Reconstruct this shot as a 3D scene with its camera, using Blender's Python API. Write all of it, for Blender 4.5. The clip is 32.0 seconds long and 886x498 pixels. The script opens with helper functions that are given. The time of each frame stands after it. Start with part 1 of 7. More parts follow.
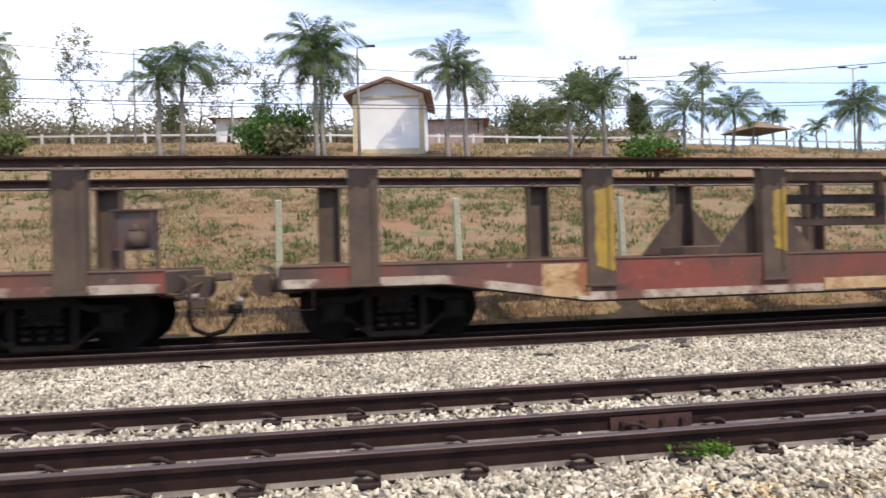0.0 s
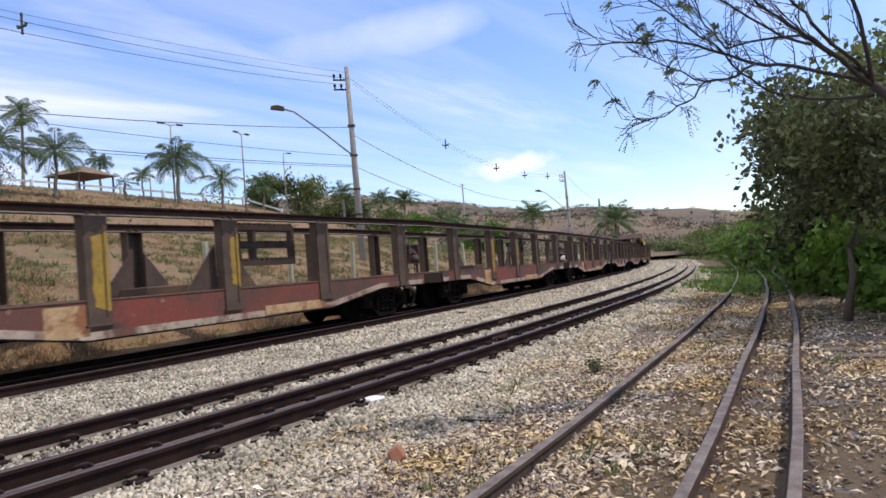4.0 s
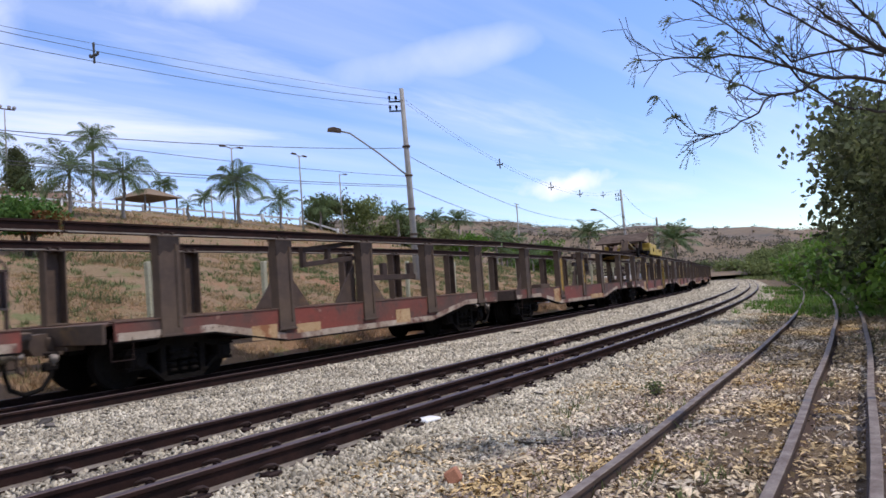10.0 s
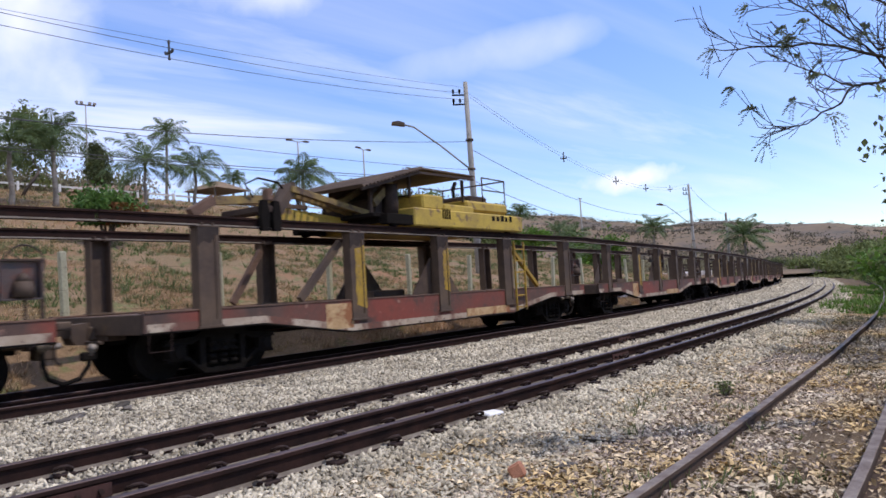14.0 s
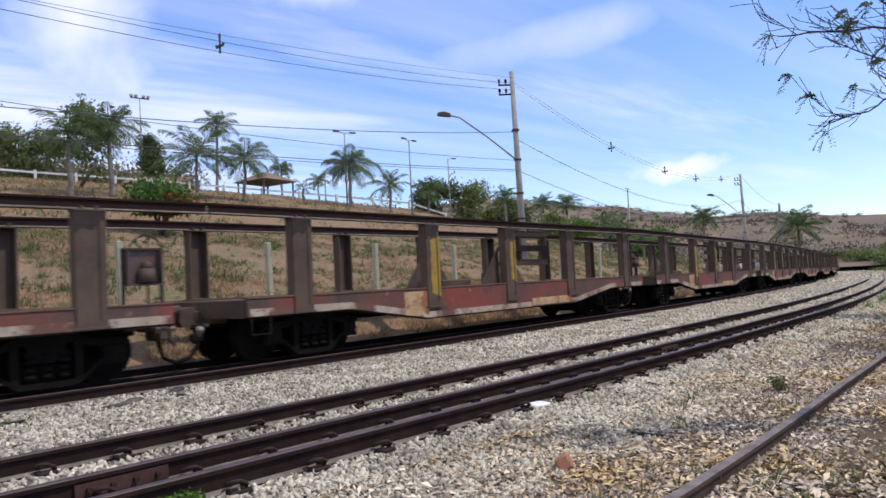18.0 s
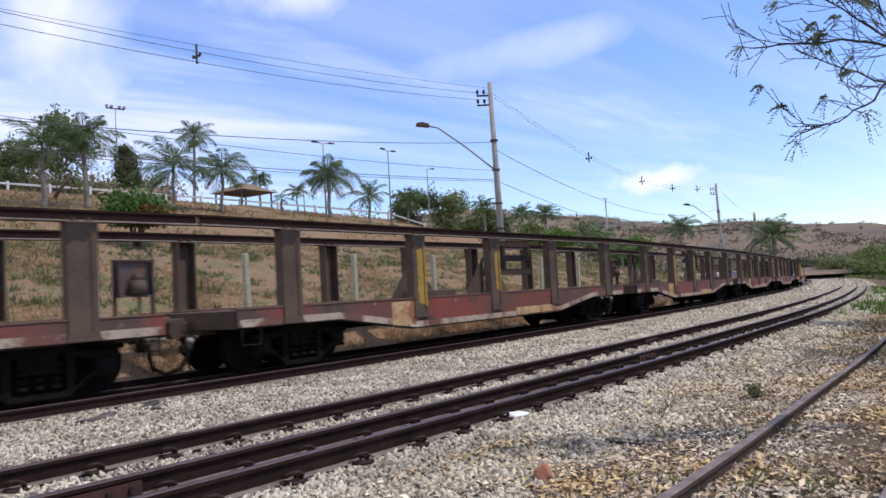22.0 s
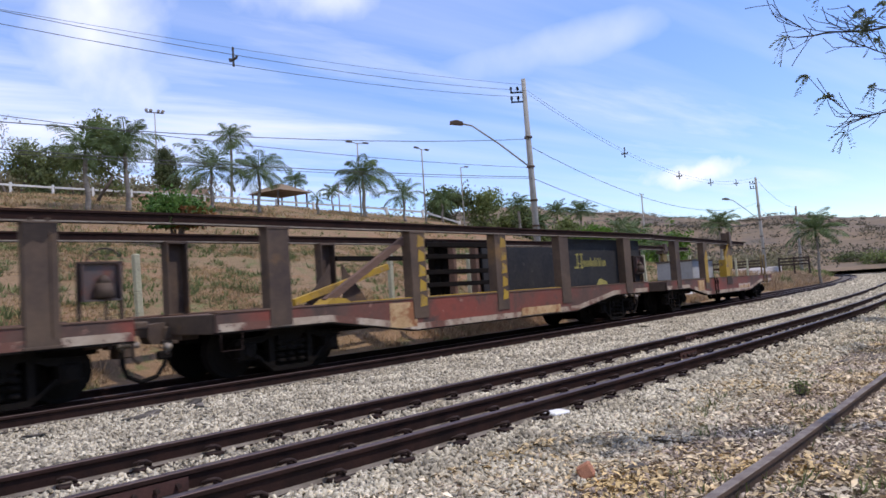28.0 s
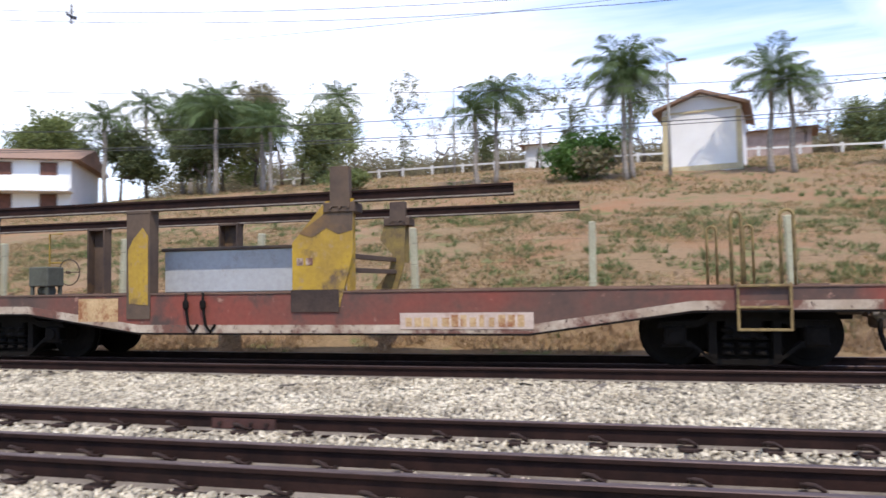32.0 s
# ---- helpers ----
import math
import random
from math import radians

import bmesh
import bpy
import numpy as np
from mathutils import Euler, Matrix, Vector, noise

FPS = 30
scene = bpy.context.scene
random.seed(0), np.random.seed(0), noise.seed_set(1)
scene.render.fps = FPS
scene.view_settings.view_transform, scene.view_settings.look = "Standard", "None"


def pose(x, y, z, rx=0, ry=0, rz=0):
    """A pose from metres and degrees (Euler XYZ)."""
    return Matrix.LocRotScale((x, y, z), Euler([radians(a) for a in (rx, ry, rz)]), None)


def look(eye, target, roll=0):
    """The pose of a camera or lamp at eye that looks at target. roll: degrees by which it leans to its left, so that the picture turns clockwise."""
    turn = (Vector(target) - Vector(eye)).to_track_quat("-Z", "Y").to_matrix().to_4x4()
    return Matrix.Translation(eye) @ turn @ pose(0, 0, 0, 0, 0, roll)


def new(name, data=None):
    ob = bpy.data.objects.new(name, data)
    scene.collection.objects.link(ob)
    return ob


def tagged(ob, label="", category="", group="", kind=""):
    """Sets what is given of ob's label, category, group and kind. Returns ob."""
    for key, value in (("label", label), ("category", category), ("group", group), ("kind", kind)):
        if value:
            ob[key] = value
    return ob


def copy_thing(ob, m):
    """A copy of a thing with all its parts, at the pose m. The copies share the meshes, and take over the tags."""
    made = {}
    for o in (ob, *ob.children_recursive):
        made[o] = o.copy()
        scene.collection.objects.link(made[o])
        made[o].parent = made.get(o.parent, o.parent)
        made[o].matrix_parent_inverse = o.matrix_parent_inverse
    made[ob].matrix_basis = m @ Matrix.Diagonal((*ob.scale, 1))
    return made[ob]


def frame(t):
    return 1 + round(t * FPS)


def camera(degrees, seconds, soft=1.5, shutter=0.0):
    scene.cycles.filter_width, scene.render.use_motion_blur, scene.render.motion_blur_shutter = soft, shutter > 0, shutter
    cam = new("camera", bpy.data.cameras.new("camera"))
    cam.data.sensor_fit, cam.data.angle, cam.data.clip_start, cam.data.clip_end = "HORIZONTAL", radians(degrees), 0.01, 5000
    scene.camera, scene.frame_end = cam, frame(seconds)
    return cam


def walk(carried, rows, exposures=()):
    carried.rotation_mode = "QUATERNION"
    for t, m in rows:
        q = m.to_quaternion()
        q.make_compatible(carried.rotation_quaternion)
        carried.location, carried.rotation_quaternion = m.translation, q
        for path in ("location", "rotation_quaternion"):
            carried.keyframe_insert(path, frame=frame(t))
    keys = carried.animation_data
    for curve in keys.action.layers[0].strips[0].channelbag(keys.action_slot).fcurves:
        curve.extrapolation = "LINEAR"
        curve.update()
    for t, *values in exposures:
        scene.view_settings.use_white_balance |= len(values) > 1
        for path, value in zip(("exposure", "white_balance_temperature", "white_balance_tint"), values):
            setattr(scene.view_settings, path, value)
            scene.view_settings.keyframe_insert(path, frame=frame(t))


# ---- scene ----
import itertools

cam = camera(63.0, 32.0, soft=1.6, shutter=0.22)
# seconds, eye x y z, yaw, pitch, roll
PATH = [
    (0.0, 0.004, 0.408, 1.244, -1.27, 0.52, 1.45),
    (0.5, 0.032, 0.398, 1.244, -7.82, 0.43, 1.76),
    (1.0, 0.074, 0.391, 1.244, -15.15, 0.43, 2.65),
    (1.5, 0.130, 0.373, 1.244, -22.58, 0.85, 3.00),
    (2.0, 0.200, 0.345, 1.244, -32.26, 1.38, 3.31),
    (2.5, 0.243, 0.312, 1.244, -40.66, 1.41, 3.41),
    (3.0, 0.280, 0.280, 1.244, -47.74, 1.36, 3.98),
    (3.5, 0.293, 0.264, 1.244, -50.81, 1.44, 4.26),
    (5.5, 0.308, 0.263, 1.244, -49.41, 1.87, 4.92),
    (6.0, 0.311, 0.264, 1.244, -48.80, 2.17, 5.09),
    (6.5, 0.315, 0.270, 1.244, -48.33, 2.55, 5.16),
    (7.0, 0.314, 0.279, 1.244, -47.94, 2.80, 5.01),
    (7.5, 0.316, 0.285, 1.244, -47.53, 2.93, 4.94),
    (8.0, 0.317, 0.289, 1.244, -47.30, 3.04, 4.88),
    (8.5, 0.316, 0.294, 1.244, -47.15, 3.06, 4.69),
    (9.0, 0.314, 0.298, 1.244, -47.08, 3.09, 4.40),
    (9.5, 0.312, 0.301, 1.244, -46.84, 3.24, 4.22),
    (10.0, 0.314, 0.301, 1.244, -46.43, 3.35, 4.18),
    (10.5, 0.314, 0.302, 1.244, -45.94, 3.45, 4.31),
    (11.0, 0.312, 0.303, 1.244, -45.37, 3.58, 4.39),
    (11.5, 0.311, 0.307, 1.244, -44.86, 3.63, 4.40),
    (12.0, 0.311, 0.311, 1.244, -44.25, 3.75, 4.48),
    (12.5, 0.308, 0.316, 1.244, -43.66, 3.85, 4.16),
    (13.0, 0.305, 0.324, 1.244, -43.02, 3.66, 3.74),
    (13.5, 0.300, 0.327, 1.244, -42.25, 3.44, 3.62),
    (14.0, 0.297, 0.329, 1.244, -41.60, 3.17, 3.33),
    (14.5, 0.296, 0.328, 1.244, -41.29, 3.02, 3.42),
    (16.5, 0.283, 0.339, 1.244, -38.94, 2.81, 2.84),
    (17.0, 0.280, 0.339, 1.244, -38.41, 2.76, 2.70),
    (17.5, 0.276, 0.338, 1.244, -38.16, 2.68, 2.76),
    (18.0, 0.277, 0.337, 1.244, -38.06, 2.63, 2.94),
    (18.5, 0.278, 0.339, 1.244, -38.09, 2.64, 3.13),
    (19.0, 0.279, 0.344, 1.244, -38.20, 2.69, 3.35),
    (19.5, 0.279, 0.342, 1.244, -38.26, 2.72, 3.32),
    (20.0, 0.281, 0.340, 1.244, -38.58, 2.80, 3.29),
    (20.5, 0.283, 0.340, 1.244, -39.03, 2.98, 3.20),
    (21.0, 0.286, 0.339, 1.244, -39.33, 3.09, 3.28),
    (21.5, 0.290, 0.339, 1.244, -39.56, 3.19, 3.24),
    (22.0, 0.292, 0.333, 1.244, -39.66, 3.35, 3.31),
    (22.5, 0.292, 0.334, 1.244, -39.72, 3.52, 3.60),
    (23.0, 0.289, 0.339, 1.244, -39.64, 3.60, 3.68),
    (23.5, 0.288, 0.338, 1.244, -39.49, 3.65, 3.66),
    (24.0, 0.288, 0.340, 1.244, -39.40, 3.62, 3.68),
    (24.5, 0.288, 0.342, 1.244, -39.34, 3.54, 3.69),
    (25.0, 0.288, 0.344, 1.244, -39.23, 3.53, 3.76),
    (25.5, 0.286, 0.347, 1.244, -39.12, 3.54, 3.69),
    (27.5, 0.279, 0.355, 1.244, -37.97, 3.41, 3.82),
    (28.0, 0.274, 0.365, 1.244, -36.91, 3.37, 3.74),
    (28.5, 0.263, 0.377, 1.244, -35.48, 3.36, 3.69),
    (29.0, 0.250, 0.390, 1.244, -33.70, 3.37, 3.73),
    (29.5, 0.226, 0.404, 1.244, -30.22, 3.43, 3.54),
    (30.0, 0.192, 0.418, 1.244, -25.55, 3.59, 3.36),
    (30.5, 0.153, 0.440, 1.244, -19.67, 3.59, 3.04),
    (31.0, 0.080, 0.455, 1.244, -7.72, 3.62, 2.44),
    (31.5, -0.043, 0.462, 1.244, 8.17, 3.47, 1.54),
    (32.0, -0.163, 0.438, 1.244, 22.52, 2.74, 0.90),
]
# seconds, stops
EXPOSURE = [(0.0, 0.33, 6950, 13), (1.0, 0.25, 6900, 13), (2.0, 0.34, 7200, 14), (3.0, -0.03, 6950, 14), (6.0, -0.25, 6430, 16), (29.0, -0.26, 6330, 16), (30.5, -0.10, 6330, 14.5), (31.0, 0.03, 6450, 14.5), (32.0, 0.32, 6550, 13)]
walk(cam, [(t, pose(x, y, z, 90 + p, r, w)) for t, x, y, z, w, p, r in PATH], EXPOSURE)

# ---------------------------------------------------------------- light
SUN_EL, SUN_AZ = radians(56), radians(-50)      # azimuth from +x towards +y
sun_dir = Vector((math.cos(SUN_EL) * math.cos(SUN_AZ), math.cos(SUN_EL) * math.sin(SUN_AZ), math.sin(SUN_EL)))
sun = new("sun", bpy.data.lights.new("sun", "SUN"))
sun.data.energy, sun.data.angle, sun.data.color = 3.5, radians(0.6), (1.0, 0.93, 0.82)
sun.matrix_world = look((0, 0, 60), Vector((0, 0, 60)) - sun_dir)


def make_world():
    w = bpy.data.worlds.new("sky")
    scene.world = w
    w.use_nodes = True
    nt = w.node_tree
    nt.nodes.clear()
    out = nt.nodes.new("ShaderNodeOutputWorld")
    bg = nt.nodes.new("ShaderNodeBackground")
    sky = nt.nodes.new("ShaderNodeTexSky")
    sky.sky_type, sky.sun_disc = "NISHITA", False
    sky.sun_elevation, sky.sun_rotation = SUN_EL, math.pi / 2 - SUN_AZ
    sky.air_density, sky.dust_density, sky.ozone_density = 1.0, 0.05, 3.0
    co = nt.nodes.new("ShaderNodeTexCoord")
    # cloud layer: the direction is spread over a high flat sheet
    sep = nt.nodes.new("ShaderNodeSeparateXYZ")
    nt.links.new(co.outputs["Generated"], sep.inputs[0])

    def mth(op, a, b=None, clamp=False):
        n = nt.nodes.new("ShaderNodeMath")
        n.operation, n.use_clamp = op, clamp
        for k, v in enumerate((a, b)):
            if v is None:
                continue
            if isinstance(v, (int, float)):
                n.inputs[k].default_value = v
            else:
                nt.links.new(v, n.inputs[k])
        return n.outputs[0]

    up = mth("MAXIMUM", mth("ADD", sep.outputs[2], 0.06), 0.05)
    sheet = nt.nodes.new("ShaderNodeCombineXYZ")
    nt.links.new(mth("DIVIDE", sep.outputs[0], up), sheet.inputs[0])
    nt.links.new(mth("DIVIDE", sep.outputs[1], up), sheet.inputs[1])
    wisp = nt.nodes.new("ShaderNodeTexNoise")
    wisp.inputs["Scale"].default_value, wisp.inputs["Detail"].default_value = 0.55, 9.0
    wisp.inputs["Roughness"].default_value, wisp.inputs["Distortion"].default_value = 0.56, 0.35
    mp = nt.nodes.new("ShaderNodeMapping")
    mp.inputs["Rotation"].default_value = (0, 0, radians(35))
    mp.inputs["Scale"].default_value = (0.55, 1.7, 1.0)
    mp.inputs["Location"].default_value = (3.1, 0.4, 0.0)
    nt.links.new(sheet.outputs[0], mp.inputs[0])
    nt.links.new(mp.outputs[0], wisp.inputs["Vector"])
    veil = nt.nodes.new("ShaderNodeTexNoise")
    veil.inputs["Scale"].default_value, veil.inputs["Detail"].default_value, veil.inputs["Roughness"].default_value = 0.9, 6.0, 0.5
    mv = nt.nodes.new("ShaderNodeMapping")
    mv.inputs["Rotation"].default_value, mv.inputs["Scale"].default_value = (0, 0, radians(52)), (0.25, 2.0, 1.0)
    nt.links.new(sheet.outputs[0], mv.inputs[0])
    nt.links.new(mv.outputs[0], veil.inputs["Vector"])
    # thicker cloud towards the side of +y and -x
    side = mth("ADD", mth("MULTIPLY", sep.outputs[0], -0.17), mth("MULTIPLY", sep.outputs[1], 0.09))
    dens = mth("MULTIPLY", mth("SUBTRACT", mth("ADD", wisp.outputs["Fac"], side), 0.455), 4.2, True)
    dens = mth("MAXIMUM", dens, mth("MULTIPLY", mth("SUBTRACT", veil.outputs["Fac"], 0.42), 1.35, True))
    # clouds thin out towards the horizon
    dens = mth("MULTIPLY", dens, mth("ADD", mth("MULTIPLY", sep.outputs[2], 5.0), 0.04, True))
    # one low bright cloud over the far end of the line
    du = mth("ADD", mth("MULTIPLY", sep.outputs[0], 0.549), mth("MULTIPLY", sep.outputs[1], -0.836))
    dv = mth("SUBTRACT", mth("SUBTRACT", sep.outputs[2], 0.133), mth("MULTIPLY", du, 0.06))
    ell = mth("SUBTRACT", mth("SUBTRACT", 1.0, mth("POWER", mth("ABSOLUTE", mth("MULTIPLY", du, 13.5)), 2.0)), mth("POWER", mth("ABSOLUTE", mth("MULTIPLY", dv, 52.0)), 2.0))
    puff = nt.nodes.new("ShaderNodeTexNoise")
    puff.inputs["Scale"].default_value, puff.inputs["Detail"].default_value = 26.0, 5.0
    nt.links.new(co.outputs["Generated"], puff.inputs["Vector"])
    front = mth("GREATER_THAN", sep.outputs[0], 0.0)
    one = mth("MULTIPLY", mth("MULTIPLY", mth("ADD", ell, mth("MULTIPLY", mth("SUBTRACT", puff.outputs["Fac"], 0.5), 2.6)), 0.9, True), front)
    dens = mth("MAXIMUM", dens, one)
    # two high soft cloud banks over the terrace and the pole
    soft = nt.nodes.new("ShaderNodeTexNoise")
    soft.inputs["Scale"].default_value, soft.inputs["Detail"].default_value = 9.0, 6.0
    nt.links.new(co.outputs["Generated"], soft.inputs["Vector"])
    for az, el, wide, tall, lean, top in ((12, 24, 0.10, 0.20, -0.35, 0.95), (31, 26, 0.16, 0.085, 0.25, 0.85), (46, 18, 0.22, 0.03, 0.12, 0.4)):
        a, e = radians(az), radians(el)
        u = mth("SUBTRACT", mth("ADD", mth("MULTIPLY", sep.outputs[0], math.cos(a)), mth("MULTIPLY", sep.outputs[1], -math.sin(a))), 0.0)
        v = mth("SUBTRACT", mth("SUBTRACT", sep.outputs[2], math.sin(e)), mth("MULTIPLY", u, lean))
        r2 = mth("ADD", mth("POWER", mth("ABSOLUTE", mth("DIVIDE", u, wide)), 2.0), mth("POWER", mth("ABSOLUTE", mth("DIVIDE", v, tall)), 2.0))
        bank = mth("MULTIPLY", mth("ADD", mth("SUBTRACT", 1.0, r2), mth("MULTIPLY", mth("SUBTRACT", soft.outputs["Fac"], 0.5), 2.4)), 0.85, True)
        bank = mth("MULTIPLY", mth("MULTIPLY", bank, top), mth("GREATER_THAN", sep.outputs[1], 0.0))
        dens = mth("MAXIMUM", dens, bank)
    mix = nt.nodes.new("ShaderNodeMixRGB")
    nt.links.new(mth("MULTIPLY", dens, 0.92), mix.inputs["Fac"])
    hs = nt.nodes.new("ShaderNodeHueSaturation")
    hs.inputs["Saturation"].default_value, hs.inputs["Hue"].default_value, hs.inputs["Value"].default_value = 1.12, 0.511, 1.15
    nt.links.new(sky.outputs[0], hs.inputs["Color"])
    # the haze-free air keeps the sky's rim a little darker than the model gives
    rim = nt.nodes.new("ShaderNodeMixRGB")
    rim.blend_type = "MULTIPLY"
    rim.inputs["Fac"].default_value = 1.0
    nt.links.new(hs.outputs[0], rim.inputs["Color1"])
    nt.links.new(mth("ADD", mth("MULTIPLY", mth("MINIMUM", mth("MAXIMUM", sep.outputs[2], 0.0), 0.4), 0.75), 0.80), rim.inputs["Color2"])
    nt.links.new(rim.outputs[0], mix.inputs["Color1"])
    mix.inputs["Color2"].default_value = (5.9, 6.15, 6.75, 1)
    nt.links.new(mix.outputs[0], bg.inputs["Color"])
    bg.inputs["Strength"].default_value = 0.22
    nt.links.new(bg.outputs[0], out.inputs["Surface"])


make_world()

# ---------------------------------------------------------------- materials
MATS = {}


def mat(name, base, second=None, scale=6.0, rough=0.8, metal=0.0, bump=0.2, bump_scale=None, fine=None, amount=1.0,
        stretch=(1, 1, 1), spots=None, spots2=None, island=0.0, objrand=0.0, emit=0.0, trans=0.0, coords="Object", contrast=(0.35, 0.65)):
    """A two-scale noise material: base mixed with second by large noise, fine grain, spots of a third colour, bump."""
    m = bpy.data.materials.new(name)
    m.use_nodes = True
    nt = m.node_tree
    bsdf = nt.nodes["Principled BSDF"]
    L = nt.links.new
    co = nt.nodes.new("ShaderNodeTexCoord")
    mp = nt.nodes.new("ShaderNodeMapping")
    mp.inputs["Scale"].default_value = stretch
    L(co.outputs[coords], mp.inputs[0])
    second = second or tuple(c * 0.7 for c in base)

    def noise_fac(sc, detail, lo, hi, rgh=0.6):
        n = nt.nodes.new("ShaderNodeTexNoise")
        n.inputs["Scale"].default_value, n.inputs["Detail"].default_value, n.inputs["Roughness"].default_value = sc, detail, rgh
        L(mp.outputs[0], n.inputs["Vector"])
        r = nt.nodes.new("ShaderNodeMapRange")
        r.inputs["From Min"].default_value, r.inputs["From Max"].default_value = lo, hi
        L(n.outputs["Fac"], r.inputs["Value"])
        return r.outputs["Result"], n.outputs["Fac"]

    big, _ = noise_fac(scale, 5, *contrast)
    mix = nt.nodes.new("ShaderNodeMixRGB")
    mix.inputs["Color1"].default_value, mix.inputs["Color2"].default_value = (*base, 1), (*second, 1)
    L(big, mix.inputs["Fac"])
    col = mix.outputs[0]
    gr, grain = noise_fac(fine or scale * 9, 6, 0.3, 0.7, 0.7)
    ml = nt.nodes.new("ShaderNodeMixRGB")
    ml.blend_type = "MULTIPLY"
    ml.inputs["Fac"].default_value = 0.55 * amount
    gcol = nt.nodes.new("ShaderNodeMapRange")
    gcol.inputs["To Min"].default_value, gcol.inputs["To Max"].default_value = 0.55, 1.25
    L(gr, gcol.inputs["Value"])
    L(col, ml.inputs["Color1"])
    L(gcol.outputs[0], ml.inputs["Color2"])
    col = ml.outputs[0]
    for scol, ssc, lo, hi in [k for k in (spots, spots2) if k]:
        sf, _ = noise_fac(ssc, 7, lo, hi, 0.65)
        ms = nt.nodes.new("ShaderNodeMixRGB")
        ms.inputs["Color2"].default_value = (*scol, 1)
        L(sf, ms.inputs["Fac"])
        L(col, ms.inputs["Color1"])
        col = ms.outputs[0]
    if island or objrand:
        src = nt.nodes.new("ShaderNodeNewGeometry").outputs["Random Per Island"] if island else nt.nodes.new("ShaderNodeObjectInfo").outputs["Random"]
        k = island or objrand
        rr = nt.nodes.new("ShaderNodeMapRange")
        rr.inputs["To Min"].default_value, rr.inputs["To Max"].default_value = 1 - k, 1 + k
        L(src, rr.inputs["Value"])
        mi = nt.nodes.new("ShaderNodeMixRGB")
        mi.blend_type = "MULTIPLY"
        mi.inputs["Fac"].default_value = 1.0
        L(col, mi.inputs["Color1"])
        L(rr.outputs[0], mi.inputs["Color2"])
        col = mi.outputs[0]
    L(col, bsdf.inputs["Base Color"])
    bsdf.inputs["Roughness"].default_value = rough
    bsdf.inputs["Metallic"].default_value = metal
    bsdf.inputs["Specular IOR Level"].default_value = 0.06 if max(base) < 0.05 else 0.2
    if bump:
        bp = nt.nodes.new("ShaderNodeBump")
        bp.inputs["Strength"].default_value = bump
        bp.inputs["Distance"].default_value = bump_scale or 0.01
        L(grain, bp.inputs["Height"])
        L(bp.outputs[0], bsdf.inputs["Normal"])
    if trans:
        tr = nt.nodes.new("ShaderNodeBsdfTranslucent")
        L(col, tr.inputs["Color"])
        ms = nt.nodes.new("ShaderNodeMixShader")
        ms.inputs[0].default_value = trans
        L(bsdf.outputs[0], ms.inputs[1])
        L(tr.outputs[0], ms.inputs[2])
        L(ms.outputs[0], nt.nodes["Material Output"].inputs["Surface"])
    MATS[name] = m
    return m


M_BALLAST = mat("ballast_bed", (0.19, 0.165, 0.135), (0.13, 0.11, 0.09), 3.0, 0.95, bump=0.9, bump_scale=0.03, fine=38)
M_STONE = mat("ballast_stone", (0.58, 0.515, 0.385), (0.33, 0.285, 0.205), 1.2, 0.9, bump=0.3, fine=60, island=0.5)
M_STONE_DIRTY = mat("dirty_stone", (0.46, 0.38, 0.30), (0.28, 0.215, 0.165), 1.2, 0.95, bump=0.3, fine=60, island=0.5)
M_LITTER = mat("leaf_litter", (0.64, 0.55, 0.41), (0.47, 0.35, 0.20), 0.9, 0.9, bump=0.0, fine=50, island=0.55, spots=((0.50, 0.36, 0.17), 0.9, 0.42, 0.66))
M_EARTH = mat("siding_earth", (0.122, 0.086, 0.054), (0.195, 0.142, 0.085), 1.1, 0.95, bump=0.9, bump_scale=0.03, fine=40, spots=((0.36, 0.235, 0.09), 0.9, 0.57, 0.68))
M_RAIL = mat("rusty_rail", (0.036, 0.019, 0.015), (0.021, 0.013, 0.011), 5.0, 0.85, 0.0, bump=0.25, bump_scale=0.004, fine=70)
M_RAILTOP = mat("worn_rail_head", (0.115, 0.08, 0.074), (0.07, 0.048, 0.045), 4.0, 0.5, 0.4, bump=0.1, bump_scale=0.002, stretch=(0.3, 3, 3))
M_SIDE_RAIL = mat("pale_rusty_rail", (0.088, 0.057, 0.041), (0.058, 0.039, 0.029), 4.0, 0.8, 0.1, bump=0.3, bump_scale=0.004, fine=60)
M_SIDE_TOP = mat("dull_rail_head", (0.275, 0.228, 0.185), (0.145, 0.105, 0.082), 7.0, 0.65, 0.3, bump=0.1)
M_CLIP = mat("rusty_clip", (0.05, 0.03, 0.023), (0.032, 0.02, 0.017), 20.0, 0.75, 0.2)
M_SLEEPER = mat("old_sleeper", (0.20, 0.175, 0.155), (0.12, 0.10, 0.085), 3.0, 0.95, bump=0.6, stretch=(6, 1, 1))
M_BANK = mat("dry_grass_bank", (0.275, 0.176, 0.102), (0.24, 0.17, 0.09), 0.22, 0.95, bump=1.0, bump_scale=0.07, fine=9,
             spots=((0.27, 0.145, 0.075), 0.35, 0.50, 0.66), spots2=((0.15, 0.155, 0.06), 1.3, 0.55, 0.64))
M_RED = mat("faded_red_paint", (0.21, 0.058, 0.040), (0.115, 0.064, 0.048), 0.55, 0.62, bump=0.15, bump_scale=0.003, fine=14, amount=0.6, contrast=(0.40, 0.60),
            spots=((0.075, 0.05, 0.04), 1.1, 0.52, 0.64), spots2=((0.30, 0.17, 0.12), 7.0, 0.63, 0.71))
